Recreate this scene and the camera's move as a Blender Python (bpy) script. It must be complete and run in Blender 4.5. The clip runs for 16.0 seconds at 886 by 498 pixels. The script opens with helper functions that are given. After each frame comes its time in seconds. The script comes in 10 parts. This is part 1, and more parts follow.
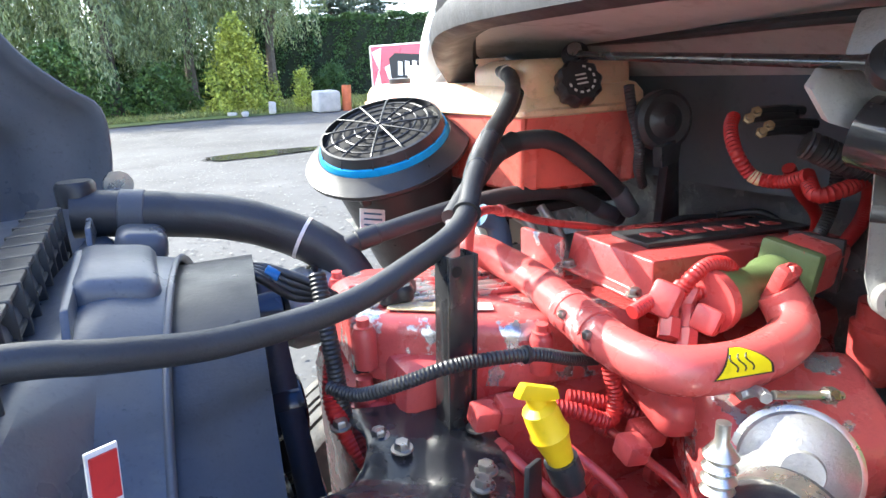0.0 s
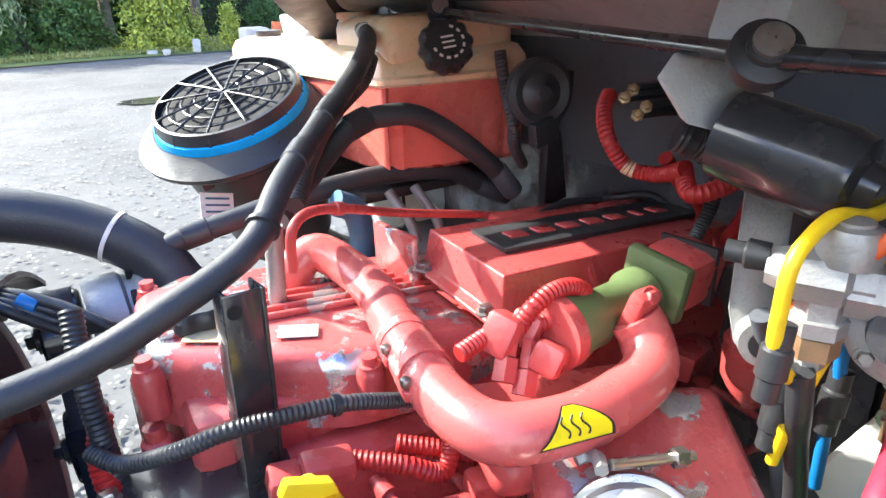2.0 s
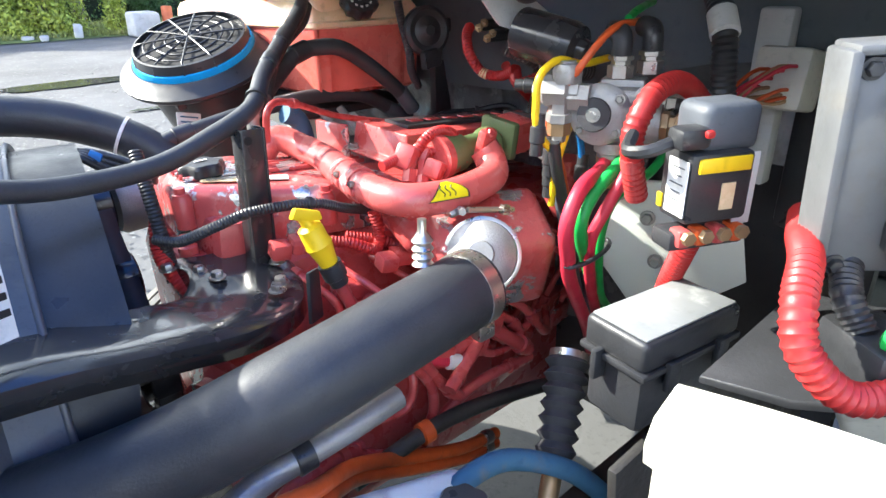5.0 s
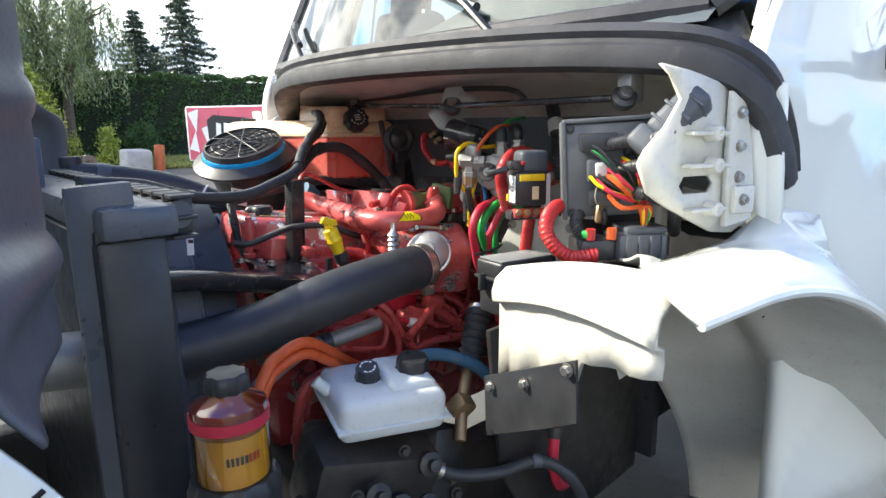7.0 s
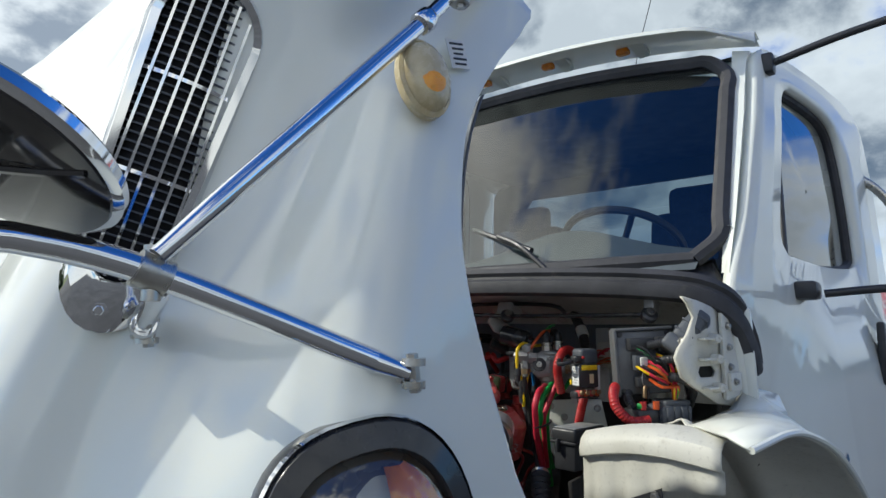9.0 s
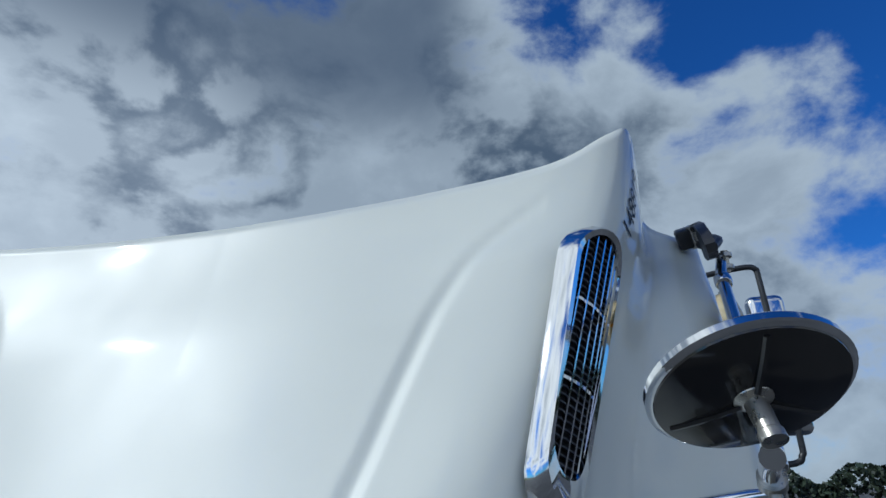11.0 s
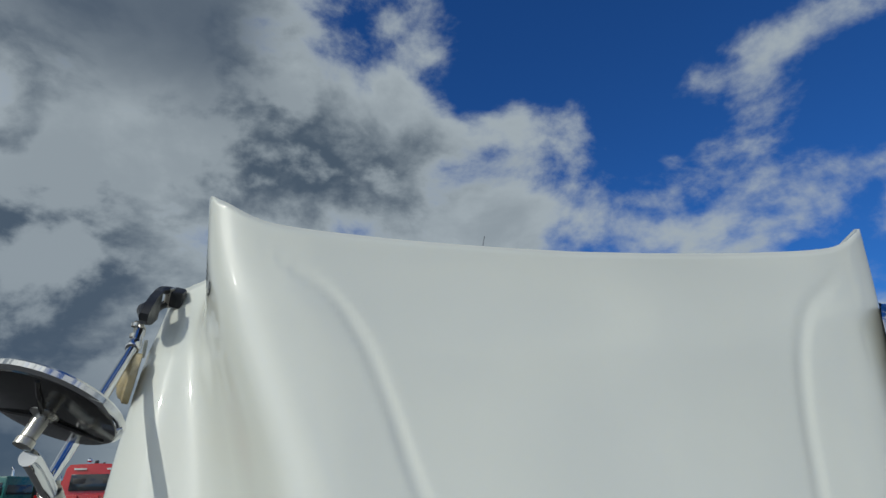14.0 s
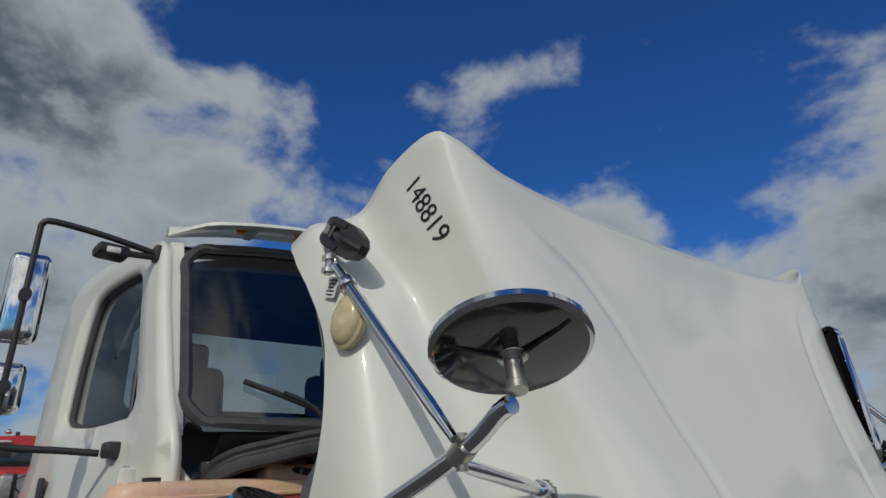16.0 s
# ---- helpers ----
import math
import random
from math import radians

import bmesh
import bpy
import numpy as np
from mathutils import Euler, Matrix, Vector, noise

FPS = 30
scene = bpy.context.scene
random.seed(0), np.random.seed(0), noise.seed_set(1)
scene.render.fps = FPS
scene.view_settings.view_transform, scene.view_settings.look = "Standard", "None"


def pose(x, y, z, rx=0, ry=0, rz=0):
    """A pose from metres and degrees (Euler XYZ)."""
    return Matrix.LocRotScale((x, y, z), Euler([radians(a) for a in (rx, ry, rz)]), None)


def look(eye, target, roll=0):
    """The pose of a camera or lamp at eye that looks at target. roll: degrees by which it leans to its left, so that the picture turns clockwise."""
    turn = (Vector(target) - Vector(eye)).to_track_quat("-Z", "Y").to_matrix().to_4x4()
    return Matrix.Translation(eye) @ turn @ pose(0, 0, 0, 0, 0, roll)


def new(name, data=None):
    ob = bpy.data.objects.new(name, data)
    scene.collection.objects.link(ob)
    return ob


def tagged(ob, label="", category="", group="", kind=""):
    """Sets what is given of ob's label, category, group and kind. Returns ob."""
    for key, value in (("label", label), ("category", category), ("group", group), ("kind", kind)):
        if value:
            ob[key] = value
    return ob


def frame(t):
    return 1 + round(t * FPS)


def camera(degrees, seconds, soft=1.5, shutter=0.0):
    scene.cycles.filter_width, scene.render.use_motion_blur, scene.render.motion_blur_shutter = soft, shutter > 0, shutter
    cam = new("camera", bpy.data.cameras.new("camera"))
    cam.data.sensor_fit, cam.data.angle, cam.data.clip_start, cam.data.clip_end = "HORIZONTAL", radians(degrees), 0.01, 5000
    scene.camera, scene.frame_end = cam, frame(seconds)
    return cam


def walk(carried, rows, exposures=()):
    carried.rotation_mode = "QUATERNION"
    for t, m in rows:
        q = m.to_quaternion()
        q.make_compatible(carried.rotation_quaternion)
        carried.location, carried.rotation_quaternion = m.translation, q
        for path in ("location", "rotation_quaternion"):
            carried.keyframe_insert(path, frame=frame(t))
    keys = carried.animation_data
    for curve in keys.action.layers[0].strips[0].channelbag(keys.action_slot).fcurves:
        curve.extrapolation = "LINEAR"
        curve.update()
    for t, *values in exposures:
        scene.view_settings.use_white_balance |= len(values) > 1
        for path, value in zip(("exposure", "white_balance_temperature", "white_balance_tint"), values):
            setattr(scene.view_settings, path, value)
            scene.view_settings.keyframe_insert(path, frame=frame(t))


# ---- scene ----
cam = camera(72.7, 16.0)
PATH = [
    (0, (0.059, -0.545, 1.751), (0.885, 1.179, 1.161), -3.1),
    (0.5, (0.136, -0.546, 1.756), (0.965, 1.156, 1.113), -3.0),
    (1, (0.176, -0.555, 1.764), (1.019, 1.125, 1.080), -2.8),
    (1.5, (0.220, -0.535, 1.761), (1.113, 1.106, 1.046), -2.6),
    (2, (0.257, -0.475, 1.775), (1.206, 1.106, 1.000), -2.3),
    (2.5, (0.276, -0.427, 1.779), (1.295, 1.098, 0.979), -2.3),
    (3, (0.281, -0.423, 1.773), (1.378, 1.041, 0.963), -2.1),
    (3.5, (0.256, -0.466, 1.773), (1.399, 0.963, 0.966), -1.9),
    (4, (0.193, -0.575, 1.756), (1.346, 0.840, 0.940), -2.0),
    (4.5, (0.106, -0.692, 1.751), (1.276, 0.710, 0.935), -1.8),
    (5, (-0.002, -0.827, 1.740), (1.171, 0.570, 0.920), -1.7),
    (5.2, (-0.038, -0.878, 1.738), (1.133, 0.528, 0.931), -1.8),
    (7.3, (-0.520, -1.447, 1.673), (0.833, -0.016, 1.326), -0.4),
    (7.5, (-0.591, -1.488, 1.670), (0.770, -0.057, 1.354), -0.3),
    (8, (-0.725, -1.469, 1.657), (0.653, -0.026, 1.523), -0.2),
    (8.5, (-0.859, -1.399, 1.680), (0.570, -0.000, 1.703), -0.1),
    (9, (-1.105, -1.377, 1.696), (0.435, -0.125, 1.949), 0.2),
    (9.5, (-1.394, -1.320, 1.720), (0.258, -0.271, 2.130), -0.1),
    (10, (-1.538, -1.104, 1.722), (0.159, -0.265, 2.368), -0.1),
    (10.2, (-1.568, -1.012, 1.719), (0.146, -0.256, 2.418), -0.3),
    (11.25, (-1.70, -0.58, 1.735), (0.11, -0.18, 2.5), -1.4),
    (12.3, (-1.745, -0.115, 1.74), (0.07, -0.062, 2.552), -3.2),
    (12.5, (-1.774, -0.034, 1.733), (0.055, -0.057, 2.554), -3.3),
    (13, (-1.788, 0.086, 1.744), (0.056, 0.036, 2.530), -2.0),
    (13.5, (-1.812, 0.263, 1.756), (0.030, 0.129, 2.526), -1.2),
    (14, (-1.910, 0.518, 1.750), (-0.078, 0.226, 2.497), -1.1),
    (14.2, (-1.918, 0.620, 1.746), (-0.090, 0.247, 2.508), -1.0),
    (14.5, (-1.910, 0.778, 1.739), (-0.109, 0.276, 2.449), -0.9),
    (15, (-1.803, 1.062, 1.747), (-0.063, 0.363, 2.442), -1.1),
    (15.5, (-1.689, 1.308, 1.747), (-0.056, 0.383, 2.437), -1.2),
    (16, (-1.485, 1.483, 1.737), (-0.012, 0.311, 2.411), -1.3),
]
walk(cam, [(t, look(eye, target, roll)) for t, eye, target, roll in PATH],
     exposures=((0, 2.8, 6450, 5), (3, 2.95, 6450, 5), (5.2, 2.8, 6450, 5), (7.3, 1.72, 6950, 6), (8.5, 0.84, 6850, 5), (9.5, 0.1, 5950, 4), (10.2, -0.36, 5650, 4), (12.3, -0.36, 5800, 3), (13.5, -0.46, 6200, 3), (16, -0.65, 6600, 6)))


# ---- world and sun ----
SUN_AZ, SUN_EL = radians(126), radians(36)
world = bpy.data.worlds.new("sky")
scene.world = world
world.use_nodes = True
wt = world.node_tree
for n in list(wt.nodes):
    wt.nodes.remove(n)


def wnode(kind, **props):
    n = wt.nodes.new(kind)
    for k, v in props.items():
        if k == "op":
            n.operation = v
        elif isinstance(k, str) and k.startswith("i"):
            n.inputs[int(k[1:])].default_value = v
    return n


def wmath(op, a, b=None, c=None, clamp=False):
    n = wt.nodes.new("ShaderNodeMath")
    n.operation, n.use_clamp = op, clamp
    for i, v in enumerate((a, b, c)):
        if v is None:
            continue
        if isinstance(v, (int, float)):
            n.inputs[i].default_value = v
        else:
            wt.links.new(v, n.inputs[i])
    return n.outputs[0]


def wvec(op, a, b):
    n = wt.nodes.new("ShaderNodeVectorMath")
    n.operation = op
    for i, v in enumerate((a, b)):
        if isinstance(v, tuple):
            n.inputs[i].default_value = v
        else:
            wt.links.new(v, n.inputs[i])
    return n


def wmix(fac, a, b):
    n = wt.nodes.new("ShaderNodeMix")
    n.data_type = "RGBA"
    for i, v in ((0, fac), (6, a), (7, b)):
        if isinstance(v, (tuple, float)):
            n.inputs[i].default_value = v
        else:
            wt.links.new(v, n.inputs[i])
    return n.outputs[2]


def wramp(x, lo, hi):
    n = wt.nodes.new("ShaderNodeMapRange")
    n.interpolation_type = "SMOOTHSTEP"
    wt.links.new(x, n.inputs[0])
    n.inputs[1].default_value, n.inputs[2].default_value = lo, hi
    return n.outputs[0]


sky = wt.nodes.new("ShaderNodeTexSky")
sky.sky_type, sky.sun_disc = "NISHITA", False
sky.sun_elevation, sky.sun_rotation = SUN_EL, radians(90) - SUN_AZ
sky.air_density, sky.dust_density, sky.ozone_density = 1.0, 0.3, 3.0
coord = wt.nodes.new("ShaderNodeTexCoord")
way = coord.outputs["Generated"]
sep = wt.nodes.new("ShaderNodeSeparateXYZ")
wt.links.new(way, sep.inputs[0])
DEG = 180 / math.pi
azim = wmath("MULTIPLY", wmath("ARCTAN2", sep.outputs[1], sep.outputs[0]), DEG)
elev = wmath("MULTIPLY", wmath("ARCSINE", sep.outputs[2]), DEG)
# clouds are flatter than wide: squash the sphere before the noise
tall = wvec("MULTIPLY", way, (1.0, 1.0, 1.5)).outputs[0]


def wnoise(scale, detail, rough, shift=(0, 0, 0), warp=0.0):
    n = wt.nodes.new("ShaderNodeTexNoise")
    n.inputs["Scale"].default_value, n.inputs["Detail"].default_value = scale, detail
    n.inputs["Roughness"].default_value, n.inputs["Distortion"].default_value = rough, warp
    wt.links.new(wvec("ADD", tall, shift).outputs[0], n.inputs["Vector"])
    return n.outputs[0]


def patch(a0, a1, e0, e1, soft=7.0):
    """1 inside a stretch of azimuth and height in degrees, with soft ends."""
    m = wmath("MULTIPLY", wramp(azim, a0 - soft, a0 + soft), wmath("SUBTRACT", 1.0, wramp(azim, a1 - soft, a1 + soft)))
    n = wmath("MULTIPLY", wramp(elev, e0 - soft, e0 + soft), wmath("SUBTRACT", 1.0, wramp(elev, e1 - soft, e1 + soft)))
    return wmath("MULTIPLY", m, n)


billow = wnoise(4.2, 12, 0.57, (3.1, 0.4, 0.2), 0.15)
cover = billow
# banks over the truck's rear and right, clear sky over its left rear, cloud again over its left
for amount, region in ((0.20, patch(-19, 32, 12, 33)), (0.22, patch(-8, 9, 25, 42)), (0.20, patch(8, 100, 33, 62)), (0.22, patch(24, 120, -10, 42)),
                       (0.20, patch(5, 40, -10, 16)), (0.25, patch(-45, -32, 27, 35, 4)), (0.24, patch(-54, -42, 33, 39, 4)), (0.2, patch(-60, -50, 18, 24, 4)), (0.22, patch(-120, -66, -10, 24, 6)), (-0.12, patch(-110, -62, 34, 70, 6)), (0.12, patch(-181, -96, -10, 52)),
                       (0.20, patch(70, 181, 8, 58, 8)), (-0.11, patch(-62, -8, 38, 80)), (-0.08, patch(-62, -22, 24, 40)), (0.07, patch(-50, -24, 8, 22)), (0.10, patch(-60, -18, -10, 12)), (0.18, patch(-26, 6, -10, 16))):
    cover = wmath("ADD", cover, wmath("MULTIPLY", region, amount))
mask = wramp(cover, 0.515, 0.70)
thick = wramp(cover, 0.60, 0.86)
# lit from the sun's side: compare the cloud with itself a little further along
lit = wramp(wmath("SUBTRACT", wnoise(4.2, 7, 0.55, (3.1 - 0.05, 0.4 + 0.05, 0.2 + 0.06), 0.15), wnoise(4.2, 7, 0.55, (3.1, 0.4, 0.2), 0.15)), -0.07, 0.07)
shade = wmath("MULTIPLY", thick, wmath("ADD", 0.35, wmath("MULTIPLY", lit, 0.65)))
dull = wmath("MAXIMUM", patch(12, 70, 34, 70, 5), patch(20, 42, -10, 10))
cloud = wmix(shade, (0.58, 0.63, 0.68, 1), (0.105, 0.14, 0.19, 1))
cloud = wmix(wmath("MULTIPLY", dull, 0.8), cloud, (0.085, 0.118, 0.175, 1))
# brighter cloud over the right; the front and left banks, unseen, add fill light
thin = wmix(shade, (0.95, 0.94, 0.91, 1), (0.22, 0.25, 0.29, 1))
bright = wmath("MAXIMUM", patch(-181, -96, -10, 56, 10), patch(100, 181, -10, 58))
cloud = wmix(patch(36, 104, -10, 36), cloud, wmix(shade, (0.80, 0.84, 0.88, 1), (0.24, 0.28, 0.34, 1)))
cloud = wmix(bright, cloud, thin)
cloud = wmix(patch(85, 181, 4, 58, 9), cloud, wmix(shade, (1.5, 1.47, 1.40, 1), (0.40, 0.43, 0.47, 1)))
deep = wvec("MULTIPLY", sky.outputs[0], (0.024, 0.062, 0.125)).outputs[0]
both = wmix(wmath("MULTIPLY", mask, 0.96), deep, cloud)
back = wt.nodes.new("ShaderNodeBackground")
back.inputs[1].default_value = 1.0
wt.links.new(both, back.inputs[0])
wout = wt.nodes.new("ShaderNodeOutputWorld")
wt.links.new(back.outputs[0], wout.inputs[0])

sun = new("sun", bpy.data.lights.new("sun", "SUN"))
sun.data.energy, sun.data.angle, sun.data.color = 2.5, radians(0.6), (1.0, 0.95, 0.88)
sun.matrix_world = look((0, 0, 0), (-math.cos(SUN_EL) * math.cos(SUN_AZ), -math.cos(SUN_EL) * math.sin(SUN_AZ), -math.sin(SUN_EL)))

# ---- materials ----
MATS = {}


def surface(name, c1, c2=None, scale=8.0, rough=0.5, metal=0.0, bump=0.0, bscale=60.0, coat=0.0, rvar=0.12, chips=None, chip_at=0.6,
            chip_scale=9.0, trans=0.0, ior=1.45, dirt=None, dirt_at=0.58, sss=0.0, island=0.0, grain=0.5):
    """A procedural material: two tones mixed by noise, fine relief, gloss that wanders; chips and dirt with a shape of their own."""
    m = bpy.data.materials.new(name)
    m.use_nodes = True
    t = m.node_tree
    b = t.nodes["Principled BSDF"]
    geo = t.nodes.new("ShaderNodeTexCoord")
    pos = geo.outputs["Object"]

    def nz(s, d=5, r=0.55):
        n = t.nodes.new("ShaderNodeTexNoise")
        n.inputs["Scale"].default_value, n.inputs["Detail"].default_value, n.inputs["Roughness"].default_value = s, d, r
        t.links.new(pos, n.inputs["Vector"])
        return n.outputs[0]

    def rng(x, a, c, lo=0.0, hi=1.0):
        n = t.nodes.new("ShaderNodeMapRange")
        for i, v in enumerate((a, c, lo, hi)):
            n.inputs[i + 1].default_value = v
        t.links.new(x, n.inputs[0])
        return n.outputs[0]

    def mix(f, x, y):
        n = t.nodes.new("ShaderNodeMix")
        n.data_type = "RGBA"
        t.links.new(f, n.inputs[0])
        for i, v in ((6, x), (7, y)):
            if isinstance(v, tuple):
                n.inputs[i].default_value = (*v, 1) if len(v) == 3 else v
            else:
                t.links.new(v, n.inputs[i])
        return n.outputs[2]

    c2 = c2 or tuple(v * 0.8 for v in c1)
    big = nz(scale)
    col = mix(rng(big, 0.35, 0.65), c1, c2)
    fine = nz(bscale, 6, 0.6)
    col = mix(rng(fine, 0.56, 0.74, 0, grain), col, tuple(v * 0.55 for v in c1))
    if island:
        oi = t.nodes.new("ShaderNodeObjectInfo")
        col = mix(rng(oi.outputs["Random"], 0, 1, 0, island), col, tuple(v * 0.45 for v in c1))
    rgh = rng(nz(scale * 2.3), 0.3, 0.7, max(rough - rvar, 0.02), min(rough + rvar, 1))
    met = None
    if chips:
        cn = rng(nz(chip_scale, 6, 0.6), chip_at, chip_at + 0.025)
        col = mix(cn, col, chips)
        met = rng(cn, 0, 1, metal, 0.75)
        t.links.new(met, b.inputs["Metallic"])
    if dirt:
        dn = rng(nz(scale * 1.7, 8, 0.65), dirt_at, dirt_at + 0.2, 0, 0.8)
        col = mix(dn, col, dirt)
        n = t.nodes.new("ShaderNodeMath")
        n.operation, n.use_clamp = "MULTIPLY_ADD", True
        t.links.new(dn, n.inputs[0])
        n.inputs[1].default_value = 0.35
        t.links.new(rgh, n.inputs[2])
        rgh = n.outputs[0]
    t.links.new(col, b.inputs["Base Color"])
    t.links.new(rgh, b.inputs["Roughness"])
    if not chips:
        b.inputs["Metallic"].default_value = metal
    b.inputs["Coat Weight"].default_value, b.inputs["Coat Roughness"].default_value = coat, 0.04
    b.inputs["Transmission Weight"].default_value, b.inputs["IOR"].default_value = trans, ior
    if sss:
        b.inputs["Subsurface Weight"].default_value = sss
        b.inputs["Subsurface Radius"].default_value = (0.03, 0.015, 0.01)
    if bump:
        bn = t.nodes.new("ShaderNodeBump")
        bn.inputs["Strength"].default_value, bn.inputs["Distance"].default_value = bump, 0.004
        t.links.new(fine, bn.inputs["Height"])
        t.links.new(bn.outputs[0], b.inputs["Normal"])
    MATS[name] = m
    return m


WHITE = surface("white_truck_paint", (0.745, 0.765, 0.70), (0.71, 0.73, 0.665), 1.5, 0.42, bump=0.0, bscale=300, coat=1.0, rvar=0.05, grain=0.0)
CREAM = surface("off_white_liner_plastic", (0.62, 0.61, 0.54), (0.54, 0.53, 0.46), 5, 0.5, bump=0.08, bscale=90, dirt=(0.28, 0.25, 0.2), dirt_at=0.62)
FIREWALL = surface("painted_firewall", (0.55, 0.56, 0.54), (0.46, 0.47, 0.45), 6, 0.55, bump=0.06, dirt=(0.22, 0.2, 0.17), dirt_at=0.55)
BLACK = surface("black_plastic", (0.024, 0.025, 0.027), (0.036, 0.037, 0.040), 12, 0.38, bump=0.12, bscale=240, dirt=(0.075, 0.07, 0.065), dirt_at=0.64)
GLOSSBLACK = surface("black_gloss_paint", (0.024, 0.024, 0.026), (0.036, 0.036, 0.038), 10, 0.22, bump=0.05, bscale=120, coat=0.4, dirt=(0.09, 0.085, 0.075), dirt_at=0.66)
RUBBER = surface("hose_rubber", (0.030, 0.032, 0.036), (0.042, 0.044, 0.048), 14, 0.46, bump=0.15, bscale=300, dirt=(0.10, 0.095, 0.09), dirt_at=0.66)
SEAL = surface("seal_rubber", (0.035, 0.036, 0.04), (0.055, 0.055, 0.06), 10, 0.62, bump=0.2, bscale=160, dirt=(0.12, 0.115, 0.105), dirt_at=0.6)
SHROUD = surface("grey_black_plastic", (0.075, 0.084, 0.10), (0.115, 0.124, 0.14), 5, 0.36, bump=0.1, bscale=180, dirt=(0.17, 0.165, 0.15), dirt_at=0.6)
LINER = surface("hood_liner_plastic", (0.075, 0.083, 0.10), (0.10, 0.11, 0.13), 4, 0.36, bump=0.12, bscale=120, dirt=(0.09, 0.09, 0.085), dirt_at=0.66)
RED = surface("engine_red_paint", (0.53, 0.085, 0.082), (0.44, 0.062, 0.060), 9, 0.30, bump=0.18, bscale=140, coat=0.15, dirt=(0.20, 0.05, 0.04), dirt_at=0.66)
REDCHIP = surface("chipped_engine_red_paint", (0.55, 0.11, 0.105), (0.47, 0.08, 0.078), 9, 0.28, bump=0.2, bscale=140, coat=0.25, chips=(0.56, 0.56, 0.55), chip_at=0.552, chip_scale=19)
REDPIPE = surface("red_pipe_paint", (0.58, 0.12, 0.115), (0.50, 0.09, 0.085), 7, 0.27, bump=0.1, bscale=180, coat=0.3, chips=(0.55, 0.42, 0.4), chip_at=0.665, chip_scale=10)
REDHOSE = surface("red_hose_rubber", (0.55, 0.03, 0.06), (0.48, 0.025, 0.05), 20, 0.42, bump=0.05)
REDLOOM = surface("red_loom_plastic", (0.42, 0.022, 0.022), (0.34, 0.02, 0.02), 25, 0.45, bump=0.1, dirt=(0.2, 0.06, 0.05), dirt_at=0.62)
GREENHOSE = surface("green_air_hose", (0.02, 0.36, 0.07), (0.016, 0.30, 0.06), 20, 0.38)
YELLOW = surface("yellow_plastic", (0.80, 0.55, 0.015), (0.74, 0.5, 0.015), 20, 0.4, bump=0.05, dirt=(0.4, 0.28, 0.05), dirt_at=0.68)
ORANGE = surface("orange_hose", (0.62, 0.10, 0.02), (0.5, 0.08, 0.02), 20, 0.45, dirt=(0.2, 0.08, 0.04), dirt_at=0.6)
BLUE = surface("blue_plastic", (0.01, 0.16, 0.42), (0.01, 0.13, 0.36), 20, 0.4)
BLUEHOSE = surface("dusty_blue_hose", (0.03, 0.11, 0.20), (0.05, 0.13, 0.2), 12, 0.6, dirt=(0.16, 0.15, 0.13), dirt_at=0.52)
FILTERBLUE = surface("blue_filter_media", (0.0, 0.34, 0.72), (0.0, 0.28, 0.64), 60, 0.8, bump=0.3, bscale=400)
ALU = surface("cast_aluminium", (0.40, 0.40, 0.39), (0.30, 0.30, 0.29), 12, 0.48, metal=0.6, bump=0.25, bscale=260, dirt=(0.2, 0.18, 0.15), dirt_at=0.6)
STEEL = surface("zinc_steel", (0.55, 0.54, 0.5), (0.42, 0.4, 0.36), 20, 0.32, metal=0.9, bump=0.08, dirt=(0.2, 0.17, 0.13), dirt_at=0.63)
BOLT = surface("plated_bolt_steel", (0.42, 0.41, 0.38), (0.3, 0.29, 0.27), 40, 0.35, metal=0.9, dirt=(0.12, 0.1, 0.08), dirt_at=0.6)
BRASS = surface("tarnished_brass", (0.42, 0.30, 0.17), (0.34, 0.23, 0.13), 20, 0.45, metal=0.7, bump=0.1)
CHROME = surface("chrome", (0.75, 0.76, 0.78), (0.72, 0.73, 0.75), 8, 0.06, metal=1.0, rvar=0.03, grain=0.0)
GREENPAINT = surface("olive_green_paint", (0.10, 0.145, 0.055), (0.125, 0.165, 0.075), 14, 0.42, bump=0.15, chips=(0.45, 0.03, 0.025), chip_at=0.63, chip_scale=14)
TANK = surface("yellowed_tank_plastic", (0.76, 0.55, 0.33), (0.80, 0.50, 0.38), 5, 0.32, sss=0.35, bump=0.05)
COOLANT = surface("tank_plastic_with_red_coolant", (0.66, 0.17, 0.13), (0.58, 0.12, 0.095), 6, 0.3, sss=0.3, bump=0.05)
WHITETANK = surface("white_reservoir_plastic", (0.62, 0.66, 0.66), (0.55, 0.59, 0.58), 7, 0.4, sss=0.15, bump=0.05, dirt=(0.3, 0.3, 0.27), dirt_at=0.64)
INSUL = surface("black_foil_insulation", (0.085, 0.085, 0.088), (0.12, 0.12, 0.124), 9, 0.24, bump=1.0, bscale=22)
IRON = surface("greasy_black_iron", (0.03, 0.028, 0.026), (0.05, 0.047, 0.043), 14, 0.45, metal=0.2, bump=0.35, bscale=90, dirt=(0.07, 0.055, 0.04), dirt_at=0.58)
GREYPL = surface("dark_grey_plastic", (0.085, 0.095, 0.11), (0.07, 0.078, 0.09), 10, 0.48, bump=0.1, bscale=200, dirt=(0.15, 0.145, 0.13), dirt_at=0.62)
FOGGED = surface("weathered_grey_lid", (0.26, 0.27, 0.27), (0.18, 0.19, 0.19), 9, 0.5, bump=0.1, dirt=(0.55, 0.55, 0.53), dirt_at=0.6)
